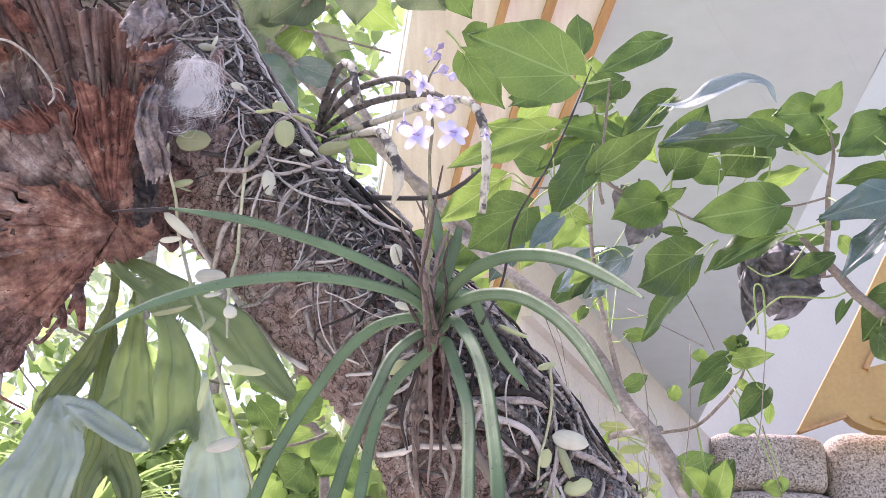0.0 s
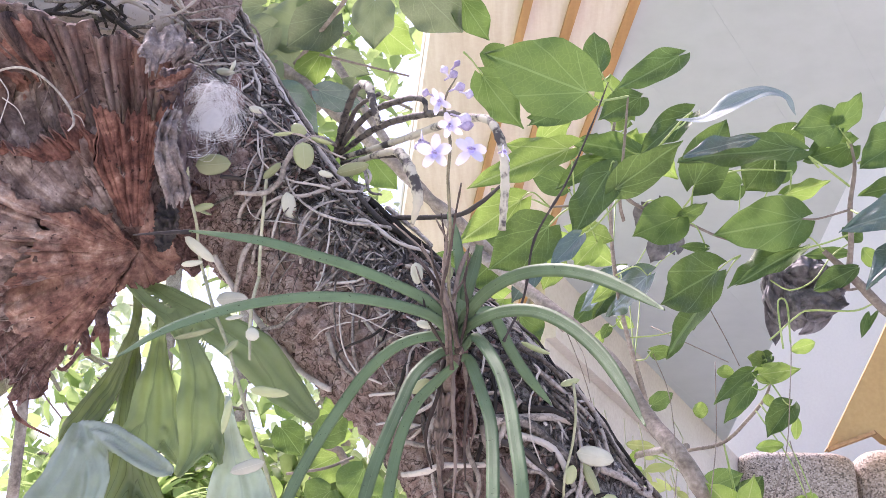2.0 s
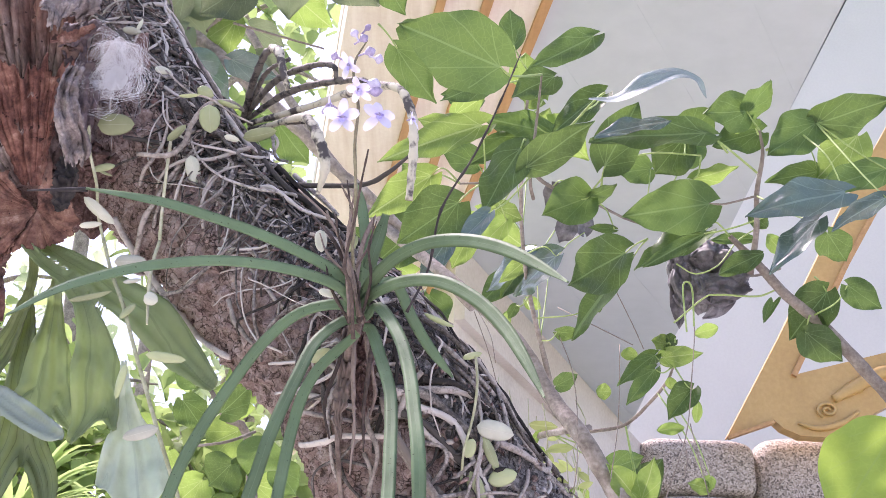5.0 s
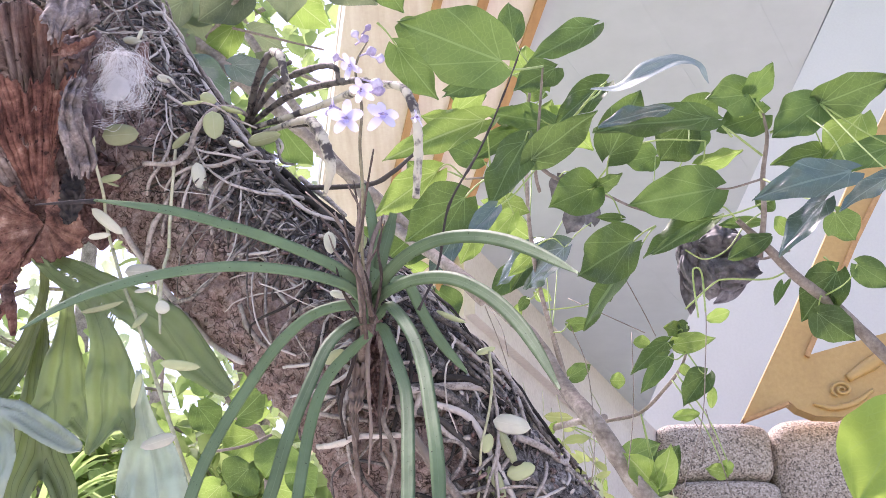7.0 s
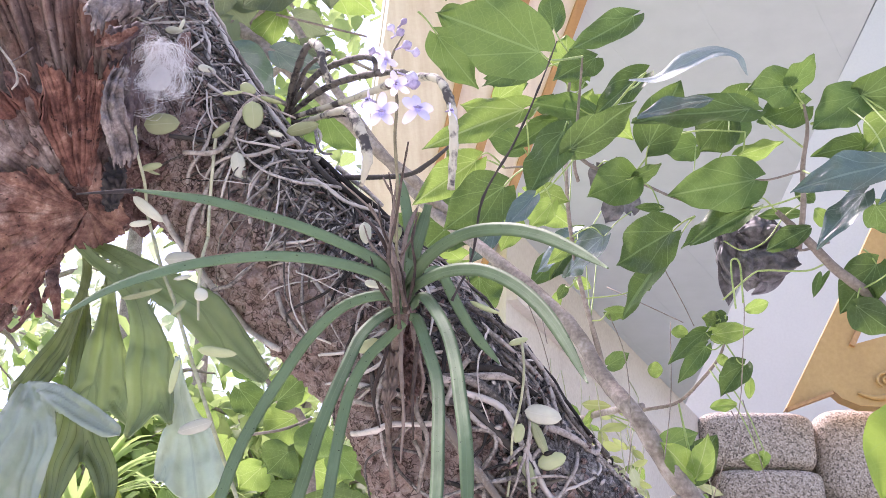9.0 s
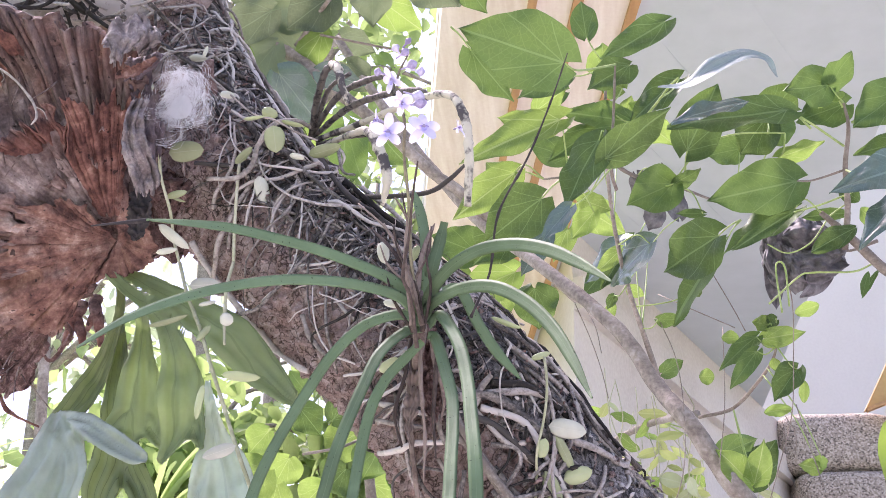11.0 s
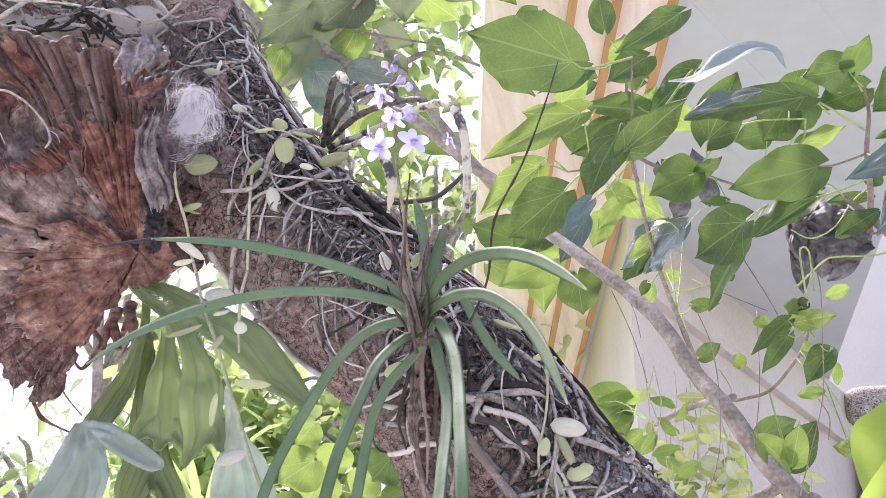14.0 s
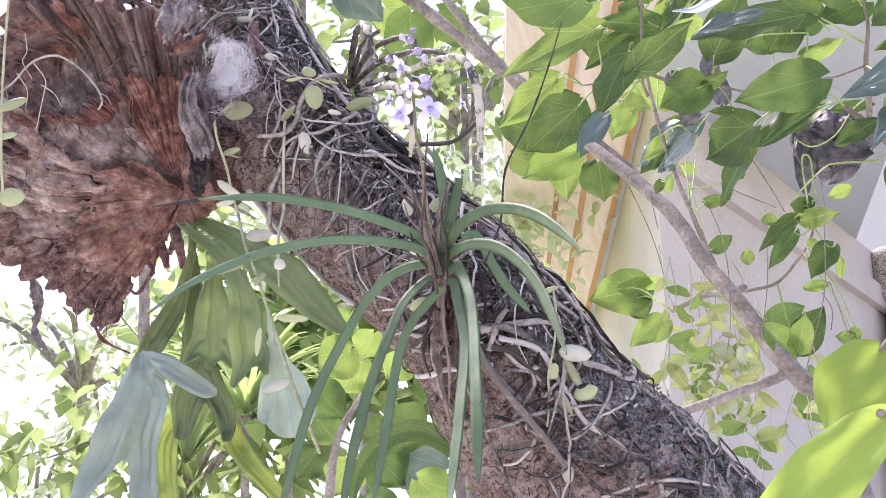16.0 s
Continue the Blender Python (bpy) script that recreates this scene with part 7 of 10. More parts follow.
stick("root", [(-0.531, 1.015, 2.165), (-0.507, 1.015, 2.179), (-0.486, 1.015, 2.202), (-0.461, 1.015, 2.208), (-0.439, 1.015, 2.197), (-0.420, 1.015, 2.179), (-0.408, 1.015, 2.162), (-0.404, 1.015, 2.150), (-0.408, 1.015, 2.142)], [0.0011, 0.0011, 0.0011, 0.0011, 0.0011, 0.0011, 0.0012, 0.0013, 0.0008], M_ROOT_PALE, fern, wob=0.5)
stick("root", [(-0.483, 1.015, 2.201), (-0.469, 1.015, 2.182), (-0.469, 1.015, 2.166), (-0.472, 1.015, 2.144), (-0.474, 1.015, 2.127)], [0.0007, 0.0006, 0.0005, 0.0005, 0.0004], M_ROOT_PALE, fern, wob=0.5)
stick("root", [(-0.501, 1.015, 2.191), (-0.488, 1.015, 2.171), (-0.488, 1.015, 2.152)], [0.0006, 0.0005, 0.0004], M_ROOT_PALE, fern, wob=0.5)
stick("root", [(-0.473, 1.015, 2.176), (-0.458, 1.015, 2.165), (-0.448, 1.015, 2.149)], [0.0005, 0.0005, 0.0003], M_ROOT_PALE, fern, wob=0.5)
stick("root", [(-0.513, 1.015, 2.178), (-0.509, 1.015, 2.160), (-0.515, 1.015, 2.145)], [0.0006, 0.0005, 0.0004], M_ROOT_PALE, fern, wob=0.5)
stick("root", [(-0.445, 1.015, 2.201), (-0.440, 1.015, 2.192), (-0.442, 1.015, 2.187)], [0.0005, 0.0004, 0.0003], M_ROOT_PALE, fern, wob=0.5)
stick("root", [(-0.496, 1.015, 2.236), (-0.492, 1.015, 2.216), (-0.496, 1.015, 2.204), (-0.484, 1.015, 2.184)], [0.0006, 0.0005, 0.0005, 0.0004], M_ROOT_PALE, fern, wob=0.5)
stick("root", [(-0.408, 1.015, 2.161), (-0.399, 1.015, 2.156), (-0.394, 1.015, 2.147)], [0.0006, 0.0005, 0.0004], M_ROOT_PALE, fern, wob=0.5)
floss_tuft((-0.314, 1.140, 2.226), 0.047)

bird = holder("strap_fern", "arching olive-green strap fern growing from the bark", "fern")
ribbon("frond", [(-0.054, 1.270, 1.770), (-0.069, 1.270, 1.798), (-0.094, 1.270, 1.828), (-0.129, 1.270, 1.843), (-0.161, 1.270, 1.835), (-0.183, 1.270, 1.814), (-0.195, 1.270, 1.790), (-0.200, 1.270, 1.765)], [0.0074, 0.0174, 0.0226, 0.0226, 0.0214, 0.0190, 0.0152, 0.0076], M_HEART, bird, "", n=40, nv=8, face=(0.1, -1, -0.35), cup=0.35, wave=0.08)
stick("stalk", [(-0.030, 1.300, 1.740), (-0.045, 1.280, 1.757), (-0.054, 1.270, 1.770)], [0.004, 0.0035, 0.003], M_PETIOLE, bird)

# shrub with heart-shaped leaves

shrub = holder("shrub", "slender branching shrub with large heart-shaped green leaves", "shrub")
stick("branch", [(0.799, 2.521, -0.050), (0.749, 2.471, 0.600), (0.599, 2.371, 1.300), (0.436, 2.354, 1.991), (0.382, 2.322, 2.073), (0.327, 2.294, 2.135), (0.265, 2.272, 2.230), (0.221, 2.320, 2.306), (0.153, 2.375, 2.442), (0.009, 2.484, 2.620), (-0.113, 2.594, 2.766), (-0.229, 2.655, 2.935), (-0.352, 2.706, 3.131), (-0.462, 2.716, 3.316)], [0.0277, 0.0258, 0.0231, 0.0194, 0.0185, 0.0166, 0.0157, 0.0148, 0.0138, 0.0129, 0.0120, 0.0111, 0.0101, 0.0092], M_BRANCH, shrub, "pale grey main limb", n=90)
stick("branch", [(0.237, 2.464, 2.347), (0.211, 2.359, 2.390), (0.170, 2.220, 2.465), (0.146, 2.089, 2.523), (0.132, 1.917, 2.551), (0.129, 1.799, 2.582), (0.132, 1.735, 2.615)], [0.0070, 0.0050, 0.0040, 0.0034, 0.0030, 0.0025, 0.0016], M_BRANCH, shrub, "")
stick("twig", [(0.290, 2.335, 2.255), (0.345, 2.290, 2.257), (0.382, 2.214, 2.281), (0.398, 2.163, 2.297), (0.402, 2.124, 2.310)], [0.0034, 0.0032, 0.0030, 0.0026, 0.0020], M_TWIG, shrub, "")
stick("twig", [(0.352, 2.310, 2.093), (0.306, 2.310, 2.074), (0.248, 2.310, 2.056), (0.179, 2.310, 2.034), (0.110, 2.310, 2.010)], [0.011, 0.0095, 0.009, 0.0085, 0.008], M_BRANCH, shrub, n=24)
stick("twig", [(0.288, 2.343, 2.263), (0.244, 2.413, 2.277), (0.203, 2.515, 2.293), (0.151, 2.623, 2.297)], [0.0080, 0.0070, 0.0065, 0.0060], M_BRANCH, shrub, "")
stick("twig", [(0.139, 1.632, 2.555), (0.136, 1.676, 2.506), (0.131, 1.717, 2.438), (0.138, 1.748, 2.418)], [0.0015, 0.0020, 0.0024, 0.0026], M_TWIG, shrub, "")
stick("branch", [(0.432, 1.810, 2.402), (0.477, 1.827, 2.364), (0.519, 1.844, 2.326), (0.577, 1.862, 2.285), (0.643, 1.872, 2.214), (0.740, 1.886, 2.108), (0.839, 1.883, 1.993)], [0.0040, 0.0070, 0.0080, 0.0090, 0.0100, 0.0120, 0.0130], M_TWIG, shrub, "dark brown branch")
stick("twig", [(0.465, 1.832, 2.353), (0.466, 1.788, 2.401), (0.462, 1.756, 2.449), (0.466, 1.726, 2.493), (0.460, 1.711, 2.526)], [0.0050, 0.0045, 0.0040, 0.0030, 0.0020], M_TWIG, shrub, "")
stick("twig", [(0.462, 1.758, 2.444), (0.418, 1.764, 2.432), (0.394, 1.764, 2.431)], [0.0018, 0.0015, 0.0014], M_TWIG, shrub, "")
stick("twig", [(0.459, 1.736, 2.470), (0.414, 1.714, 2.495), (0.381, 1.705, 2.515)], [0.0018, 0.0016, 0.0014], M_PETIOLE, shrub, "")
stick("twig", [(0.470, 1.723, 2.500), (0.506, 1.706, 2.512), (0.536, 1.688, 2.528)], [0.0020, 0.0018, 0.0016], M_PETIOLE, shrub, "")
stick("twig", [(0.129, 1.703, 2.470), (0.175, 1.664, 2.485), (0.208, 1.612, 2.503), (0.216, 1.555, 2.484)], [0.0020, 0.0018, 0.0016, 0.0014], M_PETIOLE, shrub, "")
stick("twig", [(0.133, 1.732, 2.455), (0.167, 1.785, 2.458), (0.234, 1.882, 2.487), (0.307, 1.982, 2.506), (0.344, 1.986, 2.498)], [0.0030, 0.0030, 0.0025, 0.0020, 0.0018], M_TWIG, shrub, "")
stick("twig", [(0.240, 1.874, 2.503), (0.269, 1.813, 2.517), (0.313, 1.762, 2.509), (0.381, 1.745, 2.499)], [0.0014, 0.0014, 0.0014, 0.0012], M_PETIOLE, shrub, "")
stick("twig", [(0.136, 1.732, 2.455), (0.089, 1.783, 2.462), (0.034, 1.830, 2.480)], [0.0030, 0.0022, 0.0016], M_TWIG, shrub, "")
stick("tendril", [(0.080, 2.419, 2.508), (0.109, 2.449, 2.442), (0.127, 2.473, 2.389), (0.138, 2.493, 2.342)], [0.0009, 0.0009, 0.0009, 0.0009], M_TWIG, shrub, "")
stick("tendril", [(0.131, 2.587, 2.466), (0.118, 2.613, 2.541), (0.080, 2.727, 2.660)], [0.0009, 0.0009, 0.0009], M_TWIG, shrub, "")
stick("tendril", [(0.230, 2.321, 2.484), (0.281, 2.239, 2.422), (0.348, 2.206, 2.374)], [0.0009, 0.0009, 0.0009], M_TWIG, shrub, "")
stick("tendril", [(0.308, 2.122, 2.439), (0.340, 2.146, 2.386), (0.359, 2.161, 2.351)], [0.0009, 0.0009, 0.0009], M_TWIG, shrub, "")
stick("tendril", [(0.229, 2.298, 2.423), (0.252, 2.276, 2.341), (0.258, 2.259, 2.235), (0.241, 2.194, 2.104), (0.178, 2.123, 1.965), (0.130, 2.088, 1.887)], [0.0009, 0.0009, 0.0009, 0.0009, 0.0009, 0.0009], M_TWIG, shrub, "")
stick("tendril", [(0.272, 2.457, 2.289), (0.363, 2.457, 2.178), (0.376, 2.422, 2.128)], [0.0009, 0.0009, 0.0009], M_TWIG, shrub, "")
stick("tendril", [(0.336, 2.278, 2.401), (0.325, 2.235, 2.250), (0.302, 2.178, 2.125)], [0.0009, 0.0009, 0.0009], M_TWIG, shrub, "")
stick("tendril", [(0.387, 1.928, 2.383), (0.404, 1.954, 2.324), (0.404, 1.990, 2.244), (0.399, 2.026, 2.163), (0.375, 2.061, 2.083), (0.358, 2.085, 2.029)], [0.0009, 0.0009, 0.0009, 0.0009, 0.0009, 0.0009], M_TWIG, shrub, "")
stick("tendril", [(0.387, 1.929, 2.380), (0.394, 1.945, 2.345), (0.387, 1.949, 2.335)], [0.0009, 0.0009, 0.0009], M_TWIG, shrub, "")
stick("tendril", [(0.414, 2.067, 2.194), (0.432, 2.091, 2.139), (0.456, 2.123, 2.068)], [0.0009, 0.0009, 0.0009], M_TWIG, shrub, "")
stick("tendril", [(0.418, 2.150, 2.131), (0.421, 2.135, 2.164), (0.405, 2.122, 2.192)], [0.0009, 0.0009, 0.0009], M_TWIG, shrub, "")
blade("leaf", (0.067, 1.355, 2.392), (-0.050, 1.300, 2.410), 0.092, M_HEART, shrub, turn=8, droop=0.05)
stick("petiole", [(0.067, 1.355, 2.392), (0.085, 1.390, 2.402), (0.139, 1.632, 2.555)], [0.0012, 0.0013, 0.0018], M_PETIOLE, shrub, sides=5)
blade("leaf", (0.102, 1.684, 2.635), (0.095, 1.678, 2.697), 0.0417, M_HEART, shrub, turn=0)
stick("petiole", [(0.102, 1.684, 2.635), (0.114, 1.694, 2.615), (0.132, 1.735, 2.615)], [0.001, 0.0012, 0.0016], M_PETIOLE, shrub, sides=5)
blade("leaf", (0.209, 1.609, 2.607), (0.115, 1.589, 2.529), 0.0474, M_HEART, shrub, turn=28, droop=-0.1)
stick("petiole", [(0.209, 1.609, 2.607), (0.182, 1.622, 2.594), (0.155, 1.635, 2.573)], [0.0012, 0.0013, 0.0018], M_PETIOLE, shrub, sides=5)
blade("leaf", (0.163, 1.702, 2.595), (0.102, 1.687, 2.555), 0.0538, M_HEART, shrub, turn=30)
stick("petiole", [(0.163, 1.702, 2.595), (0.152, 1.709, 2.597), (0.142, 1.715, 2.590)], [0.0012, 0.0013, 0.0018], M_PETIOLE, shrub, sides=5)
blade("leaf", (0.231, 1.685, 2.560), (0.156, 1.689, 2.501), 0.0530, M_HEART, shrub, turn=40)
stick("petiole", [(0.231, 1.685, 2.560), (0.217, 1.653, 2.523), (0.197, 1.629, 2.497)], [0.001, 0.0012, 0.0016], M_PETIOLE, shrub, sides=5)
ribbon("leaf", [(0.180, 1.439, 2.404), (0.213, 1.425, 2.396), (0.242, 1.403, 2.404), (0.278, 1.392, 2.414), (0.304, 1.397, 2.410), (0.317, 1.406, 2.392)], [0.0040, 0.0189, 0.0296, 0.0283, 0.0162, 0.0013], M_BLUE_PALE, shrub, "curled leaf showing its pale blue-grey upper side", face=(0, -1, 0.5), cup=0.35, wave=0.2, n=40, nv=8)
blade("leaf", (0.242, 1.753, 2.480), (0.293, 1.731, 2.579), 0.0733, M_HEART, shrub, turn=10)
stick("petiole", [(0.242, 1.753, 2.480), (0.240, 1.765, 2.471), (0.239, 1.776, 2.453)], [0.0012, 0.0013, 0.0018], M_PETIOLE, shrub, sides=5)
blade("leaf", (0.122, 1.667, 2.427), (0.209, 1.613, 2.476), 0.0574, M_HEART, shrub, turn=25, droop=-0.05)
stick("petiole", [(0.122, 1.667, 2.427), (0.124, 1.674, 2.429), (0.127, 1.680, 2.422)], [0.0012, 0.0013, 0.0018], M_PETIOLE, shrub, sides=5)
blade("leaf", (0.371, 1.662, 2.489), (0.208, 1.628, 2.466), 0.0653, M_HEART, shrub, turn=50)
stick("petiole", [(0.371, 1.662, 2.489), (0.388, 1.671, 2.484), (0.405, 1.681, 2.470)], [0.0012, 0.0013, 0.0018], M_PETIOLE, shrub, sides=5)
blade("leaf", (0.308, 1.604, 2.472), (0.208, 1.592, 2.449), 0.0356, M_BLUE, shrub, turn=55, heart=0.3)
blade("leaf", (0.361, 1.771, 2.539), (0.323, 1.819, 2.504), 0.0823, M_HEART, shrub, turn=15)
stick("petiole", [(0.361, 1.771, 2.539), (0.365, 1.786, 2.522), (0.368, 1.800, 2.497)], [0.0012, 0.0013, 0.0018], M_PETIOLE, shrub, sides=5)
blade("leaf", (0.363, 1.777, 2.549), (0.402, 1.735, 2.570), 0.0658, M_HEART, shrub, turn=20)
stick("petiole", [(0.363, 1.777, 2.549), (0.361, 1.757, 2.518), (0.358, 1.751, 2.502)], [0.001, 0.0012, 0.0016], M_PETIOLE, shrub, sides=5)
blade("leaf", (0.438, 1.692, 2.544), (0.377, 1.676, 2.532), 0.0617, M_HEART, shrub, turn=15, wave=0.12)
stick("petiole", [(0.438, 1.692, 2.544), (0.449, 1.703, 2.536), (0.459, 1.714, 2.520)], [0.0012, 0.0013, 0.0018], M_PETIOLE, shrub, sides=5)
blade("leaf", (0.438, 1.691, 2.545), (0.470, 1.657, 2.573), 0.0495, M_HEART, shrub, turn=40, wave=0.12)
stick("petiole", [(0.438, 1.691, 2.545), (0.447, 1.689, 2.526), (0.460, 1.711, 2.526)], [0.001, 0.0012, 0.0016], M_PETIOLE, shrub, sides=5)
blade("leaf", (0.467, 1.729, 2.534), (0.397, 1.728, 2.512), 0.0608, M_HEART, shrub, turn=25)
stick("petiole", [(0.467, 1.729, 2.534), (0.468, 1.738, 2.531), (0.469, 1.747, 2.519)], [0.0012, 0.0013, 0.0018], M_PETIOLE, shrub, sides=5)
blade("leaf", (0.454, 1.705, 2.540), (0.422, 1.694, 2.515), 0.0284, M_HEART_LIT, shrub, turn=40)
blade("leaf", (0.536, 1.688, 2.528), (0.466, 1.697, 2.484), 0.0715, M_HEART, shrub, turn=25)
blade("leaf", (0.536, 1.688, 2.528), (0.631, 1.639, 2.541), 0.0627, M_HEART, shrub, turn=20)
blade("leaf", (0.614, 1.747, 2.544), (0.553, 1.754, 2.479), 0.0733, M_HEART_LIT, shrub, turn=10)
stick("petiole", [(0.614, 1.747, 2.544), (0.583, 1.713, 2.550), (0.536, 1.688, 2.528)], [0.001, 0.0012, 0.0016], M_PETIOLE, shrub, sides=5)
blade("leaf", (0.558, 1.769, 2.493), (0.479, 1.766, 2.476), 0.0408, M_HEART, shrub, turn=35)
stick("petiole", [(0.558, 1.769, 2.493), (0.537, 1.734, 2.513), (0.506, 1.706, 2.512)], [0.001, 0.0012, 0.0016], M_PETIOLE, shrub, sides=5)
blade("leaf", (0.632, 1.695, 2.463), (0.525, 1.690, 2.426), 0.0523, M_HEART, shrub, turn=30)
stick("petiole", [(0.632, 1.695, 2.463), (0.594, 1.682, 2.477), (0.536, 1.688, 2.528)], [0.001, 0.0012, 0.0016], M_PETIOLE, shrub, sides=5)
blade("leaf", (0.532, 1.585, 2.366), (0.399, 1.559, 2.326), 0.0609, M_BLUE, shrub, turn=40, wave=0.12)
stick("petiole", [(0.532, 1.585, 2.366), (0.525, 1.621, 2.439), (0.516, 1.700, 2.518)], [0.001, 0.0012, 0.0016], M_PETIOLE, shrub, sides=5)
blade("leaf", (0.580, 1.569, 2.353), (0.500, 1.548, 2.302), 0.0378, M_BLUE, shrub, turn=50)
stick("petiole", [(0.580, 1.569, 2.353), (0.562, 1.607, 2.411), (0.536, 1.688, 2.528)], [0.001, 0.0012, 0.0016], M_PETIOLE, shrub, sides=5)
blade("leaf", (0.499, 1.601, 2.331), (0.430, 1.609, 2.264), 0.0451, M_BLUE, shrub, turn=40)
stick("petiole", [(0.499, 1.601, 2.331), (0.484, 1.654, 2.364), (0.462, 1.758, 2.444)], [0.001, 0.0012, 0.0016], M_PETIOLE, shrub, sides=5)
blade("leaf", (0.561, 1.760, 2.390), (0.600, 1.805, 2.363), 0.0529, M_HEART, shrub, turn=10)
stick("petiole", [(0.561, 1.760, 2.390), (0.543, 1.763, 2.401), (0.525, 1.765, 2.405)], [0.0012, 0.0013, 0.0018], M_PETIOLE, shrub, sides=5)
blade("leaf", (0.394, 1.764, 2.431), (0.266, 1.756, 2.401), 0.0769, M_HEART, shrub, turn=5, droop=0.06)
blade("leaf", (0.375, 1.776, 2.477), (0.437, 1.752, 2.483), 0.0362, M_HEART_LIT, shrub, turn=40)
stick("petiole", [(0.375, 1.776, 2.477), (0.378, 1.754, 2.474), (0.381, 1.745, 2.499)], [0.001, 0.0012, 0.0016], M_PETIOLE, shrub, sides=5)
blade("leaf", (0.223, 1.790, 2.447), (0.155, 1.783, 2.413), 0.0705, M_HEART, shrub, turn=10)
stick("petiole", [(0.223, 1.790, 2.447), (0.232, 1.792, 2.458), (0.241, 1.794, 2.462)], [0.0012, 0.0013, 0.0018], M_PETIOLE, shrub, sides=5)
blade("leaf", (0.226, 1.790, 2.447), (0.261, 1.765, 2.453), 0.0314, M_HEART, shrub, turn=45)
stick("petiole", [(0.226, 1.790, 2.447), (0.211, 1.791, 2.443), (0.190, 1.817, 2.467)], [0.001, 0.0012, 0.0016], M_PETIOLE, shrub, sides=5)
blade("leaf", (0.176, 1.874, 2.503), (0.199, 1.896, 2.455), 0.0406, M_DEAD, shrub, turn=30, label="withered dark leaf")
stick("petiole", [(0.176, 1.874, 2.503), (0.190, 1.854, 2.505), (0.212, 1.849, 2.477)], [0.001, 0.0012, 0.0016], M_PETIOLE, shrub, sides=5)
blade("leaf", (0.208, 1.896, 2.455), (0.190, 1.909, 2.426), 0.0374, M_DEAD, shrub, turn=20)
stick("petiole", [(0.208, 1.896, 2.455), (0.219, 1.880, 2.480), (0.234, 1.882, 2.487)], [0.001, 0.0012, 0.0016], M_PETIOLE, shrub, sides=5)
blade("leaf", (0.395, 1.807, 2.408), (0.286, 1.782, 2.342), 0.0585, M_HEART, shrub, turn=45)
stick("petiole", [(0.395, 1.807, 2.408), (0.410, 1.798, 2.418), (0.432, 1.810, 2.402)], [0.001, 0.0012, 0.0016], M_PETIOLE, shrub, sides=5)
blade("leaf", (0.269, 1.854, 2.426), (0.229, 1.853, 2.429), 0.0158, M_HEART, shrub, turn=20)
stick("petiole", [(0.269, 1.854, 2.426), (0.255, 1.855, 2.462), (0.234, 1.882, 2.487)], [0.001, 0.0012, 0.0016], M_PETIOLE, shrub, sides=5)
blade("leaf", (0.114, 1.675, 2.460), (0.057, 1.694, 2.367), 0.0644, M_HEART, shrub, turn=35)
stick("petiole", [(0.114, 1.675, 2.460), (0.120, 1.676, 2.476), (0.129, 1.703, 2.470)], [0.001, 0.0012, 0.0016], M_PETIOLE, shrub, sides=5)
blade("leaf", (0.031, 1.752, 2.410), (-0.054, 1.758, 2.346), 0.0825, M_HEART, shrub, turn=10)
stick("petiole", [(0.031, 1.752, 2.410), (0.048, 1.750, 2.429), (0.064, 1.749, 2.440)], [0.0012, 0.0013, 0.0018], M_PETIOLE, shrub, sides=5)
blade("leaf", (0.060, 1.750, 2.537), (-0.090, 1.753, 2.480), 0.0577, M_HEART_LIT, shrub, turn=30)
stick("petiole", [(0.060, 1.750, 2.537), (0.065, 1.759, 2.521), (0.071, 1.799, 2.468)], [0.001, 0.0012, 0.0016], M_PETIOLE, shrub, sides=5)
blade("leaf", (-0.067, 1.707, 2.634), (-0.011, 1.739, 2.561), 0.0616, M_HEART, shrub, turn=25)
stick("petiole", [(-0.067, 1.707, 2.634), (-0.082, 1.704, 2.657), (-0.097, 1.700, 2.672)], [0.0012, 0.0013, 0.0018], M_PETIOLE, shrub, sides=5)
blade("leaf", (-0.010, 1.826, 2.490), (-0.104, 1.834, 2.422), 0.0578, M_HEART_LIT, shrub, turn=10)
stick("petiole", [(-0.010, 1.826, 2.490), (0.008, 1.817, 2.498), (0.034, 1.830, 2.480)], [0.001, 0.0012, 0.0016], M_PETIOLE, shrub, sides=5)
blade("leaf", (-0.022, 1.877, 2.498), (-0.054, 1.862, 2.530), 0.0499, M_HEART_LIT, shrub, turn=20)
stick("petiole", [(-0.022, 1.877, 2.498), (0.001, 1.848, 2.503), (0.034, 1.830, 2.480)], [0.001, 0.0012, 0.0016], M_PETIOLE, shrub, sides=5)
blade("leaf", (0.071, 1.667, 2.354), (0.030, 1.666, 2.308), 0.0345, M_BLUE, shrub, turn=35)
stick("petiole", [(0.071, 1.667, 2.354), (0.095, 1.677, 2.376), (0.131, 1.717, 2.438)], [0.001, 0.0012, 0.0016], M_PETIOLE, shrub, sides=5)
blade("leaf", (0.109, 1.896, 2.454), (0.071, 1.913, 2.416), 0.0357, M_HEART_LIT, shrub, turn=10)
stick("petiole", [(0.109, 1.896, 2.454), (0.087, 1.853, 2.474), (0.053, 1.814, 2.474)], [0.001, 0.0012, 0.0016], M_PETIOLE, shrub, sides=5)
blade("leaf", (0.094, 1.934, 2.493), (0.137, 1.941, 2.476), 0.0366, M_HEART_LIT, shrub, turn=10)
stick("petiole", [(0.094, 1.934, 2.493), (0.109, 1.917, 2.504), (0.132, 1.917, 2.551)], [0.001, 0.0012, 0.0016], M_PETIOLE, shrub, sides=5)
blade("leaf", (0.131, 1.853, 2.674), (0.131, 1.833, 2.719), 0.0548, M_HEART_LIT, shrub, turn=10)
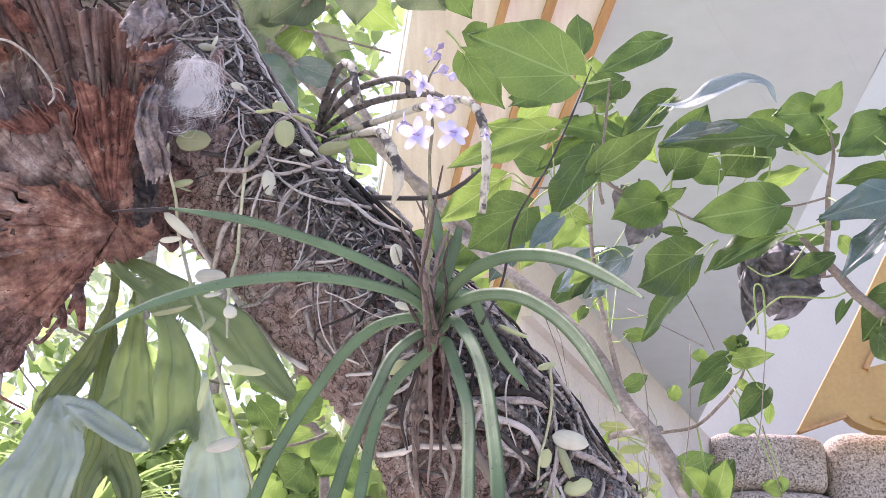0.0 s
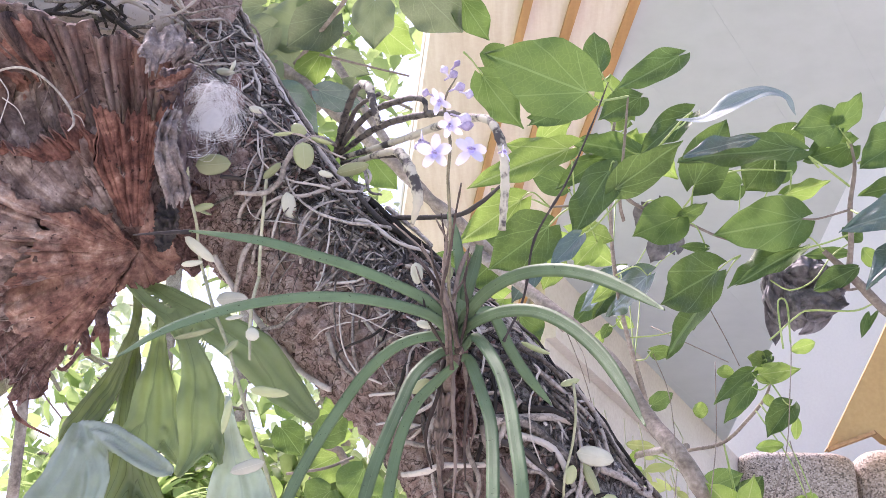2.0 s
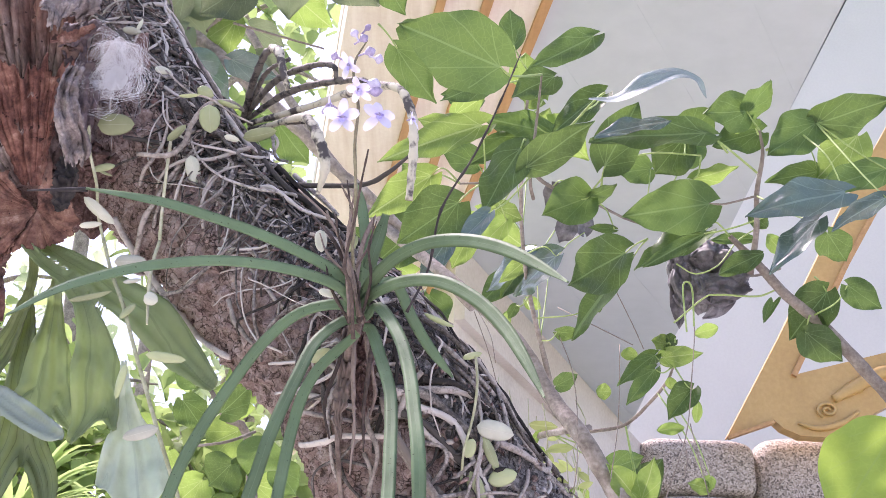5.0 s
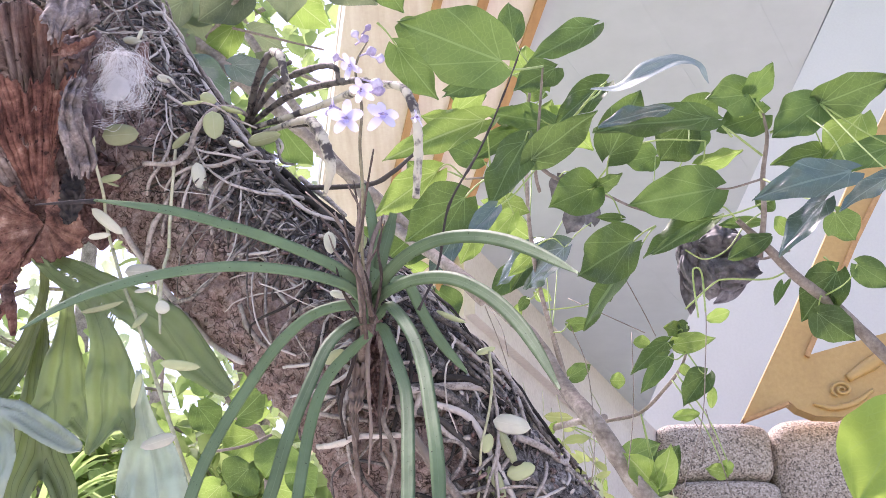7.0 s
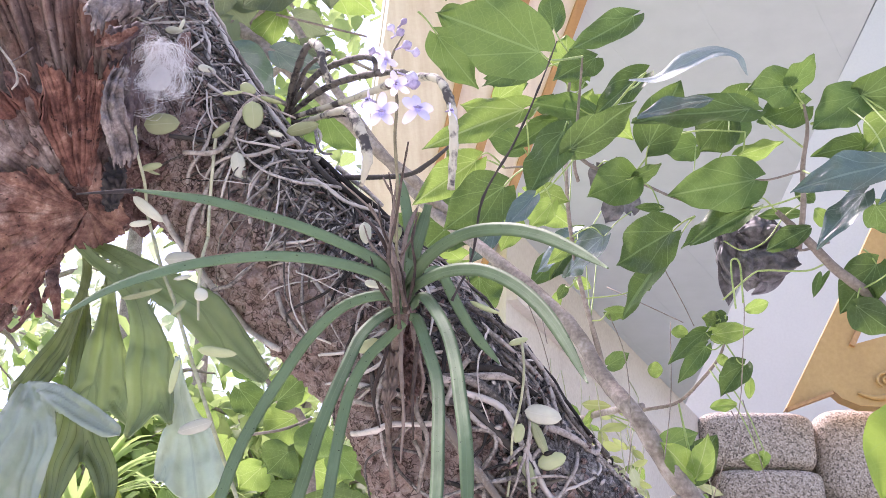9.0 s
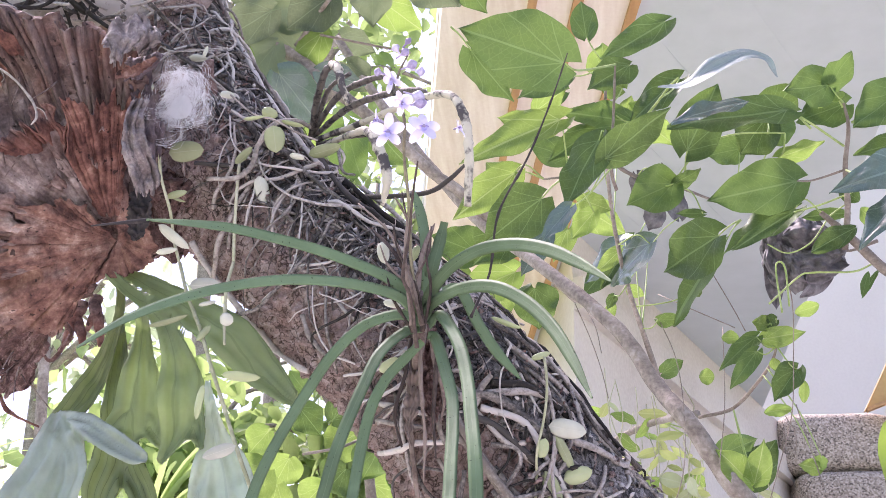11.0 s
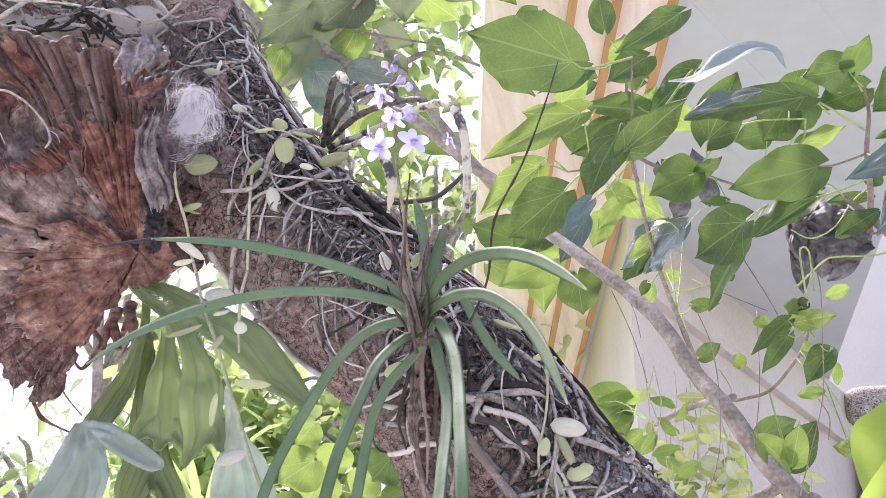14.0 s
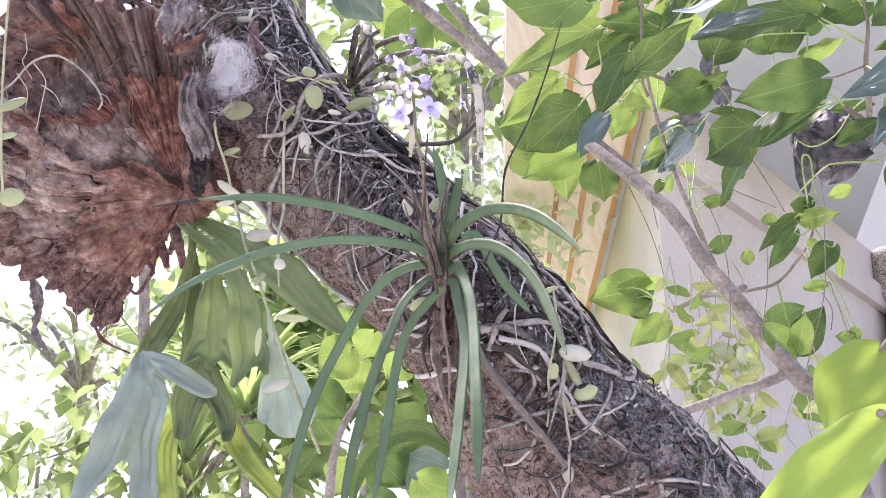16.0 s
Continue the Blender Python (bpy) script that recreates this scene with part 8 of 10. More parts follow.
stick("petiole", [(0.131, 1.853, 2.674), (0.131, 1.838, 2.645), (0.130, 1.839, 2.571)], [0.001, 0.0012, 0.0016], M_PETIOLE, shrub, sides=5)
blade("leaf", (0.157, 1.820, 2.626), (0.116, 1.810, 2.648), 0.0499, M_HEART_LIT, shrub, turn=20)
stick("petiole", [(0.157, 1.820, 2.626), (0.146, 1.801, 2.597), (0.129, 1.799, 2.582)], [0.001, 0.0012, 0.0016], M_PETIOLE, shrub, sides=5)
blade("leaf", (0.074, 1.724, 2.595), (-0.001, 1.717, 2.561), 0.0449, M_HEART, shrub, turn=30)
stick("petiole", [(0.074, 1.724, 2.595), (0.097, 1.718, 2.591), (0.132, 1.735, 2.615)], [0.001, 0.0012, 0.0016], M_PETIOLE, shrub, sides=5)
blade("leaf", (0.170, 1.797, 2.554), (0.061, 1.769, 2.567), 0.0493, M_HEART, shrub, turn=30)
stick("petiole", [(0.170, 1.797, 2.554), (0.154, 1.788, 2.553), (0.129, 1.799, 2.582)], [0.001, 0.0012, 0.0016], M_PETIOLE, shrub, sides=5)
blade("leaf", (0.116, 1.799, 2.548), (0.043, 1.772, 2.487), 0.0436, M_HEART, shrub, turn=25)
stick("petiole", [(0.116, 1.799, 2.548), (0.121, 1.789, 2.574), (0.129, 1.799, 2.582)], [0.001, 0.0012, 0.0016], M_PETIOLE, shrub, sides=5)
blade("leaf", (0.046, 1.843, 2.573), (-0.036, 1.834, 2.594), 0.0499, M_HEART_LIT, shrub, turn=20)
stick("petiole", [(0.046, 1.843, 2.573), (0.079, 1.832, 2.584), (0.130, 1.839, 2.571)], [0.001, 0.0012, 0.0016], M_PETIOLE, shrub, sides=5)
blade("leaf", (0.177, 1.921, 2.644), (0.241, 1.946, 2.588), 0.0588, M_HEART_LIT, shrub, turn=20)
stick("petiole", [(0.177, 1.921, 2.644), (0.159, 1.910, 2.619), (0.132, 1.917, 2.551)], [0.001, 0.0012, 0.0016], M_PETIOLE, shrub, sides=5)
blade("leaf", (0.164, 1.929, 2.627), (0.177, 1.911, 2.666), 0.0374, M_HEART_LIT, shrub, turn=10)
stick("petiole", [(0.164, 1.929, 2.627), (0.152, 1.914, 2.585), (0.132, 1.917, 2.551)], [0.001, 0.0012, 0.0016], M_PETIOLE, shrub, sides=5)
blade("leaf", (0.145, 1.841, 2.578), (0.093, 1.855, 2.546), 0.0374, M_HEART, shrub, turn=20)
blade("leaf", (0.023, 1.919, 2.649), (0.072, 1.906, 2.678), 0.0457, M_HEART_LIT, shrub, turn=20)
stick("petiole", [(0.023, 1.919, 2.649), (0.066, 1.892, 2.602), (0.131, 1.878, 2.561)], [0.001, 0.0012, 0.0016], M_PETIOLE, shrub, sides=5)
blade("leaf", (0.319, 2.009, 2.448), (0.226, 2.300, 2.407), 0.0480, M_HEART, shrub, turn=35, droop=0.1, cup=0.3, heart=0.3)
stick("petiole", [(0.319, 2.009, 2.448), (0.332, 2.006, 2.469), (0.345, 2.004, 2.483)], [0.0012, 0.0013, 0.0018], M_PETIOLE, shrub, sides=5)
blade("leaf", (0.307, 2.005, 2.456), (0.215, 2.121, 2.442), 0.0910, M_HEART, shrub, turn=15)
stick("petiole", [(0.307, 2.005, 2.456), (0.326, 2.004, 2.473), (0.345, 2.004, 2.483)], [0.0012, 0.0013, 0.0018], M_PETIOLE, shrub, sides=5)
blade("leaf", (0.288, 2.225, 2.453), (0.295, 2.231, 2.441), 0.0204, M_HEART, shrub, turn=10)
stick("petiole", [(0.288, 2.225, 2.453), (0.246, 2.232, 2.435), (0.184, 2.267, 2.440)], [0.001, 0.0012, 0.0016], M_PETIOLE, shrub, sides=5)
blade("leaf", (0.226, 2.292, 2.425), (0.274, 2.294, 2.422), 0.0316, M_HEART, shrub, turn=30)
stick("petiole", [(0.226, 2.292, 2.425), (0.214, 2.291, 2.409), (0.197, 2.313, 2.415)], [0.001, 0.0012, 0.0016], M_PETIOLE, shrub, sides=5)
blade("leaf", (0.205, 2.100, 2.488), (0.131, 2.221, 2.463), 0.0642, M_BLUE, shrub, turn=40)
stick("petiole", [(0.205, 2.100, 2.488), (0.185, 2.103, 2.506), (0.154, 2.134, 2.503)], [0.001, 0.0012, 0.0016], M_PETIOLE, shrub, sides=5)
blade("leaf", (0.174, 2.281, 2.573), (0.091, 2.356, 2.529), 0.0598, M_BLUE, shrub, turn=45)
stick("petiole", [(0.174, 2.281, 2.573), (0.173, 2.247, 2.518), (0.170, 2.220, 2.465)], [0.001, 0.0012, 0.0016], M_PETIOLE, shrub, sides=5)
blade("leaf", (0.161, 2.195, 2.520), (0.114, 2.212, 2.483), 0.0306, M_HEART_LIT, shrub, turn=10)
stick("petiole", [(0.161, 2.195, 2.520), (0.161, 2.178, 2.494), (0.162, 2.177, 2.484)], [0.001, 0.0012, 0.0016], M_PETIOLE, shrub, sides=5)
blade("leaf", (0.147, 2.228, 2.447), (0.134, 2.237, 2.425), 0.0204, M_HEART, shrub, turn=10)
stick("petiole", [(0.147, 2.228, 2.447), (0.156, 2.215, 2.442), (0.170, 2.220, 2.465)], [0.001, 0.0012, 0.0016], M_PETIOLE, shrub, sides=5)
blade("leaf", (0.383, 2.119, 2.322), (0.443, 2.088, 2.319), 0.0362, M_HEART_LIT, shrub, turn=15)
stick("petiole", [(0.383, 2.119, 2.322), (0.393, 2.127, 2.322), (0.404, 2.134, 2.314)], [0.0012, 0.0013, 0.0018], M_PETIOLE, shrub, sides=5)
blade("leaf", (0.370, 2.118, 2.325), (0.305, 2.109, 2.271), 0.0346, M_HEART, shrub, turn=30)
stick("petiole", [(0.370, 2.118, 2.325), (0.383, 2.111, 2.307), (0.402, 2.124, 2.310)], [0.001, 0.0012, 0.0016], M_PETIOLE, shrub, sides=5)
blade("leaf", (0.366, 2.099, 2.293), (0.319, 2.104, 2.234), 0.0326, M_HEART, shrub, turn=10)
stick("petiole", [(0.366, 2.099, 2.293), (0.380, 2.099, 2.288), (0.402, 2.124, 2.310)], [0.001, 0.0012, 0.0016], M_PETIOLE, shrub, sides=5)
blade("leaf", (0.429, 2.111, 2.266), (0.387, 2.112, 2.215), 0.0486, M_HEART, shrub, turn=20, cup=0.5)
stick("petiole", [(0.429, 2.111, 2.266), (0.418, 2.107, 2.272), (0.402, 2.124, 2.310)], [0.001, 0.0012, 0.0016], M_PETIOLE, shrub, sides=5)
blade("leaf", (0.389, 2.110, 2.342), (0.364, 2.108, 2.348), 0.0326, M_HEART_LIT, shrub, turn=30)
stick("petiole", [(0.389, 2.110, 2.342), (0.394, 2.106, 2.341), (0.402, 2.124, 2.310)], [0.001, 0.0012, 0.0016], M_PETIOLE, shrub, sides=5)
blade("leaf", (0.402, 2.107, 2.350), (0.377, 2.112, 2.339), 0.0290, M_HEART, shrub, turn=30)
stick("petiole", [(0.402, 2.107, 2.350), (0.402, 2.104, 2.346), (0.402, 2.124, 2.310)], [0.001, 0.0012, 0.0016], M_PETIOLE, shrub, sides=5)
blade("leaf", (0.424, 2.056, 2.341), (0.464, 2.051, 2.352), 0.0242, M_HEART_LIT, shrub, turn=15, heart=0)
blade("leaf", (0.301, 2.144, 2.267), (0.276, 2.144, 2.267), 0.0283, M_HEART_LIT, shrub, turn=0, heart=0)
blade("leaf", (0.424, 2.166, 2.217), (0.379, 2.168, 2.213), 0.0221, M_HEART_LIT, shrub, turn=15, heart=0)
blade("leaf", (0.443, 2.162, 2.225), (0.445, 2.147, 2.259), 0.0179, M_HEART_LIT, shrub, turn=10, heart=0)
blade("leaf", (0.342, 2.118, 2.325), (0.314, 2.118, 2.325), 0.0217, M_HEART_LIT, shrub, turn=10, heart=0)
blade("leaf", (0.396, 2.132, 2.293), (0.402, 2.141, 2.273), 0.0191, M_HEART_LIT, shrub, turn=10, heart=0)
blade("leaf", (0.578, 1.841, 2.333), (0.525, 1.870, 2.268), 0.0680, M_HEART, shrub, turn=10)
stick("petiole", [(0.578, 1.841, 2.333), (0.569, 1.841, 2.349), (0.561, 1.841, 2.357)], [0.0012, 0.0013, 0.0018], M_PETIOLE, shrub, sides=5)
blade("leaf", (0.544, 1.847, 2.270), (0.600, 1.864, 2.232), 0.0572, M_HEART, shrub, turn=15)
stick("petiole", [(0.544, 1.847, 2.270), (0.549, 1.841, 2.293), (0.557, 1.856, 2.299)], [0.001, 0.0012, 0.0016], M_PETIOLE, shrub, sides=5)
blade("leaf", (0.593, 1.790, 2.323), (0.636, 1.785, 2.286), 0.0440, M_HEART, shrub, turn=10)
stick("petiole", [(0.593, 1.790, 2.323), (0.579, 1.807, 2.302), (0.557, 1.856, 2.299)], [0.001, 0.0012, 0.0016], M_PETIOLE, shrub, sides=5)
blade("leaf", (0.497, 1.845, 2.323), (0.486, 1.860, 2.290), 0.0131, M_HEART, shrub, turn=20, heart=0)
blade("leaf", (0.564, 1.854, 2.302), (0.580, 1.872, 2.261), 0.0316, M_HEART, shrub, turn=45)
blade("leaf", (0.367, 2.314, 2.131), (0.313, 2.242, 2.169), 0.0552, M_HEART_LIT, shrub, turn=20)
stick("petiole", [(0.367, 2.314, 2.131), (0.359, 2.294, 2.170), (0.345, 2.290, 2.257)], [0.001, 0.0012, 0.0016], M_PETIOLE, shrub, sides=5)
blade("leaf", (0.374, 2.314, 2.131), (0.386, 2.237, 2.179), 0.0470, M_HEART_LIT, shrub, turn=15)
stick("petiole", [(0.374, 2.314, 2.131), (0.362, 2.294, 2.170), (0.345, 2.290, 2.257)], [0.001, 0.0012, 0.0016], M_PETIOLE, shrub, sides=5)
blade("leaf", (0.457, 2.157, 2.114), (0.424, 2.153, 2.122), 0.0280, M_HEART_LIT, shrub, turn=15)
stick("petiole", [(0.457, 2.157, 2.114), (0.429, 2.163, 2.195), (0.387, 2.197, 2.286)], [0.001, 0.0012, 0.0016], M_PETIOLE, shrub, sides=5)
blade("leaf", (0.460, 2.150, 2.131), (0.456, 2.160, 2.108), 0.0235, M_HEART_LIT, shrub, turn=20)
stick("petiole", [(0.460, 2.150, 2.131), (0.433, 2.152, 2.207), (0.392, 2.180, 2.292)], [0.001, 0.0012, 0.0016], M_PETIOLE, shrub, sides=5)
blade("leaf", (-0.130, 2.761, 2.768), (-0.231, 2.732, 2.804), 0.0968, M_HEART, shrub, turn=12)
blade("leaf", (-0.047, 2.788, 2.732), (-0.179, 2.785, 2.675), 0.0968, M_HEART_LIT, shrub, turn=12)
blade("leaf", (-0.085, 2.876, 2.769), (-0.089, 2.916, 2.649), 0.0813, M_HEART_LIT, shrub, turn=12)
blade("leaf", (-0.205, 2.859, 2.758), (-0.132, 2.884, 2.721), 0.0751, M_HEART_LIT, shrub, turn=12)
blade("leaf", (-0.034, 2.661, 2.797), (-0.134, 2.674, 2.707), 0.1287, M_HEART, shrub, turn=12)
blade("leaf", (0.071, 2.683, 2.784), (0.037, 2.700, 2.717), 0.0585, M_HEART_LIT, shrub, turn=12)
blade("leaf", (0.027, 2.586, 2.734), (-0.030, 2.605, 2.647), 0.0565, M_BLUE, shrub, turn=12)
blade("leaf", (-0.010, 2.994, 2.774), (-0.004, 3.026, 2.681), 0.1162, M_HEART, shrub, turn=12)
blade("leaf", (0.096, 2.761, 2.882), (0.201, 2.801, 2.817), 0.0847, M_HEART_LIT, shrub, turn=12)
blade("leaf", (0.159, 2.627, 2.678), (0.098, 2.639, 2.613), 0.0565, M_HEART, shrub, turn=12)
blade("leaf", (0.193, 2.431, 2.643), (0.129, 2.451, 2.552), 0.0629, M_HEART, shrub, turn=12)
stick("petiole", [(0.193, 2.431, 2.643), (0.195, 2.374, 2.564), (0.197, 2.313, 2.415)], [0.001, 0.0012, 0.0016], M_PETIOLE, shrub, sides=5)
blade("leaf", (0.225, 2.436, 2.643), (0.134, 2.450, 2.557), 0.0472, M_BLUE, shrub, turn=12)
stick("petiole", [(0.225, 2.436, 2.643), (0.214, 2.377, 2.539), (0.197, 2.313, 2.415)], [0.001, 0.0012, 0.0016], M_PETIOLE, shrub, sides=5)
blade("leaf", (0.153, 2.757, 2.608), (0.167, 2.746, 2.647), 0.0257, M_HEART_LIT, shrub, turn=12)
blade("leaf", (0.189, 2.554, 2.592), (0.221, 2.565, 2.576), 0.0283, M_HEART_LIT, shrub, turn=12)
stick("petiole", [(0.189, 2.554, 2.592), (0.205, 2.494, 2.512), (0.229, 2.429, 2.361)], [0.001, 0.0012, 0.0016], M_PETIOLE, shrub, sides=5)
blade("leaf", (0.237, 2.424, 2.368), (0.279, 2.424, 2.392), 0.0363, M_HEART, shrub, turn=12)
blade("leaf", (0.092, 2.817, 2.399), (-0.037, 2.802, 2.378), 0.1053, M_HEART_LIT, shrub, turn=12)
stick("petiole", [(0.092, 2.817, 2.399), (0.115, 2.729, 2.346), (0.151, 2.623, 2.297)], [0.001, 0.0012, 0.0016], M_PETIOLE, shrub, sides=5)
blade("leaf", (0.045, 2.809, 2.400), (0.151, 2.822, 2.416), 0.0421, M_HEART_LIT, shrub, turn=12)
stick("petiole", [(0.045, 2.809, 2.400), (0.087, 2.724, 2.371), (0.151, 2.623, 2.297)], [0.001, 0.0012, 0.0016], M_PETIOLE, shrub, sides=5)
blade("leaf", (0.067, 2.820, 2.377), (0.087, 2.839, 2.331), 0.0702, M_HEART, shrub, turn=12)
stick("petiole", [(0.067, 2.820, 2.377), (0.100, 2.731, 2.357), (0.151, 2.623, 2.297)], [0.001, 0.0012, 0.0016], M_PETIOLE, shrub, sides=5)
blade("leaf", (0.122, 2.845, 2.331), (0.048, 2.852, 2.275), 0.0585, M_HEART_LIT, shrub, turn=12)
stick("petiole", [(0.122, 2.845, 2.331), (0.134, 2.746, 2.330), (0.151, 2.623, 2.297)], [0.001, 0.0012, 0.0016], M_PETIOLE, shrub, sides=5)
blade("leaf", (0.339, 2.489, 2.229), (0.413, 2.492, 2.258), 0.0605, M_HEART, shrub, turn=12)
stick("petiole", [(0.339, 2.489, 2.229), (0.296, 2.462, 2.262), (0.231, 2.447, 2.282)], [0.001, 0.0012, 0.0016], M_PETIOLE, shrub, sides=5)
blade("leaf", (0.387, 2.514, 2.180), (0.448, 2.498, 2.258), 0.0706, M_HEART, shrub, turn=12)
stick("petiole", [(0.387, 2.514, 2.180), (0.324, 2.477, 2.233), (0.231, 2.447, 2.282)], [0.001, 0.0012, 0.0016], M_PETIOLE, shrub, sides=5)
blade("leaf", (0.422, 2.647, 2.121), (0.449, 2.675, 2.049), 0.0944, M_HEART, shrub, turn=12)
blade("leaf", (0.069, 2.139, 2.812), (0.000, 2.127, 2.812), 0.0588, M_HEART, shrub, turn=15)
blade("leaf", (0.111, 2.074, 2.708), (0.122, 2.064, 2.744), 0.0564, M_HEART, shrub, turn=15)
stick("petiole", [(0.111, 2.074, 2.708), (0.123, 2.047, 2.650), (0.142, 2.032, 2.532)], [0.001, 0.0012, 0.0016], M_PETIOLE, shrub, sides=5)
blade("leaf", (0.071, 2.178, 2.698), (0.004, 2.159, 2.718), 0.0588, M_HEART, shrub, turn=15)
stick("petiole", [(0.071, 2.178, 2.698), (0.101, 2.132, 2.616), (0.146, 2.089, 2.523)], [0.001, 0.0012, 0.0016], M_PETIOLE, shrub, sides=5)
blade("leaf", (0.161, 2.184, 2.726), (0.192, 2.179, 2.754), 0.0490, M_DEAD, shrub, turn=15)
stick("petiole", [(0.161, 2.184, 2.726), (0.155, 2.136, 2.633), (0.146, 2.089, 2.523)], [0.001, 0.0012, 0.0016], M_PETIOLE, shrub, sides=5)
blade("leaf", (0.253, 2.228, 2.640), (0.243, 2.207, 2.696), 0.0392, M_DEAD, shrub, turn=15)
stick("petiole", [(0.253, 2.228, 2.640), (0.217, 2.198, 2.590), (0.162, 2.177, 2.484)], [0.001, 0.0012, 0.0016], M_PETIOLE, shrub, sides=5)
blade("leaf", (0.270, 2.244, 2.602), (0.260, 2.223, 2.658), 0.0392, M_DEAD, shrub, turn=15)
stick("petiole", [(0.270, 2.244, 2.602), (0.230, 2.224, 2.559), (0.170, 2.220, 2.465)], [0.001, 0.0012, 0.0016], M_PETIOLE, shrub, sides=5)
blade("leaf", (0.358, 2.036, 2.628), (0.303, 2.031, 2.616), 0.0539, M_HEART, shrub, turn=15)
stick("petiole", [(0.358, 2.036, 2.628), (0.347, 2.006, 2.565), (0.331, 1.985, 2.501)], [0.001, 0.0012, 0.0016], M_PETIOLE, shrub, sides=5)
blade("leaf", (0.419, 1.982, 2.660), (0.371, 1.991, 2.610), 0.0879, M_HEART, shrub, turn=15)
stick("petiole", [(0.419, 1.982, 2.660), (0.389, 1.974, 2.583), (0.344, 1.986, 2.498)], [0.001, 0.0012, 0.0016], M_PETIOLE, shrub, sides=5)
blade("leaf", (0.319, 0.894, 1.828), (0.274, 0.890, 1.764), 0.0712, M_LIME, shrub, turn=10, heart=0.6, droop=0.05, nu=20, nv=10)
blade("leaf", (0.250, 0.389, 1.696), (0.186, 0.387, 1.642), 0.0326, M_LIME, shrub, turn=12, heart=0.3, droop=0.08, nu=24, nv=14, label="large bright yellow-green leaf")
stick("branch", [(0.246, 0.389, 1.697), (0.284, 0.495, 1.725), (0.400, 0.909, 1.843), (0.505, 1.153, 1.911)], [0.002, 0.003, 0.004, 0.005], M_TWIG, shrub)
stick("branch", [(0.319, 0.894, 1.828), (0.361, 0.900, 1.865), (0.526, 1.244, 1.951), (0.716, 1.662, 1.998), (0.839, 1.883, 1.993)], [0.0030, 0.0040, 0.0060, 0.0080, 0.0120], M_TWIG, shrub, "")

blade("leaf", (0.476, 1.800, 2.372), (0.412, 1.800, 2.340), 0.0351, M_HEART, shrub, turn=20, heart=0.2)
blade("leaf", (0.387, 1.780, 2.390), (0.299, 1.780, 2.338), 0.0223, M_HEART, shrub, turn=20, heart=0.2)
blade("leaf", (0.480, 1.840, 2.414), (0.411, 1.840, 2.412), 0.0205, M_HEART, shrub, turn=20, heart=0.2)
blade("leaf", (0.485, 1.800, 2.414), (0.460, 1.800, 2.438), 0.0284, M_HEART, shrub, turn=20, heart=0.2)
blade("leaf", (0.514, 1.860, 2.330), (0.486, 1.860, 2.290), 0.0095, M_HEART, shrub, turn=20, heart=0.2)
blade("leaf", (0.496, 1.840, 2.421), (0.517, 1.840, 2.389), 0.0256, M_HEART_LIT, shrub, turn=20, heart=0.2)
stick("twig", [(0.389, 1.790, 2.394), (0.429, 1.790, 2.405), (0.469, 1.790, 2.421), (0.485, 1.790, 2.429)], [0.0014, 0.0014, 0.0014, 0.0014], M_PETIOLE, shrub, n=20, sides=5)
stick("twig", [(0.487, 1.820, 2.429), (0.447, 1.820, 2.401), (0.416, 1.820, 2.360), (0.381, 1.820, 2.344), (0.354, 1.820, 2.359)], [0.0012, 0.0012, 0.0012, 0.0012, 0.0012], M_PETIOLE, shrub, n=20, sides=5)
stick("twig", [(0.367, 1.830, 2.257), (0.364, 1.830, 2.310), (0.366, 1.830, 2.333), (0.377, 1.830, 2.326), (0.378, 1.830, 2.266)], [0.0015, 0.0015, 0.0015, 0.0015, 0.0015], M_PETIOLE, shrub, n=20, sides=5)
stick("twig", [(0.353, 1.850, 2.278), (0.397, 1.850, 2.318), (0.418, 1.850, 2.325), (0.476, 1.850, 2.325), (0.504, 1.850, 2.336)], [0.0015, 0.0015, 0.0015, 0.0015, 0.0015], M_PETIOLE, shrub, n=20, sides=5)
dead_bundle((0.417, 1.910, 2.378), 0.0600)

trailing_curtain((0.160, 2.546, 2.382), (0.373, 2.486, 2.193))

# overhanging branch with broad leaves

over = holder("overhanging_branch", "grey overhanging branch with broad yellow-green leaves", "branch")
stick("branch", [(-0.910, 2.389, 3.522), (-0.667, 2.460, 3.189), (-0.523, 2.454, 3.118), (-0.420, 2.453, 3.027), (-0.297, 2.463, 2.917), (-0.207, 2.508, 2.843), (-0.150, 2.532, 2.806), (-0.027, 2.639, 2.725), (0.088, 2.744, 2.646)], [0.0160, 0.0150, 0.0140, 0.0135, 0.0130, 0.0120, 0.0120, 0.0120, 0.0120], M_BRANCH, over, "", n=60)
stick("twig", [(-0.498, 2.452, 3.130), (-0.437, 2.386, 3.169), (-0.379, 2.321, 3.207), (-0.321, 2.247, 3.263)], [0.0060, 0.0050, 0.0050, 0.0040], M_TWIG, over, "")
stick("twig", [(-0.439, 2.406, 3.125), (-0.344, 2.425, 3.110), (-0.250, 2.443, 3.095)], [0.0030, 0.0025, 0.0020], M_TWIG, over, "")
blade("leaf", (-0.412, 2.374, 3.202), (-0.510, 2.392, 3.136), 0.1120, M_SHADE, over, turn=15)
blade("leaf", (-0.455, 2.464, 3.236), (-0.616, 2.450, 3.223), 0.1218, M_SHADE, over, turn=15)
blade("leaf", (-0.508, 2.499, 3.145), (-0.630, 2.464, 3.189), 0.1030, M_SHADE, over, turn=15)
blade("leaf", (-0.313, 2.287, 3.178), (-0.317, 2.327, 3.088), 0.0930, M_SHADE, over, turn=15)
blade("leaf", (-0.219, 2.200, 3.152), (-0.134, 2.247, 3.071), 0.1274, M_SHADE, over, turn=15)
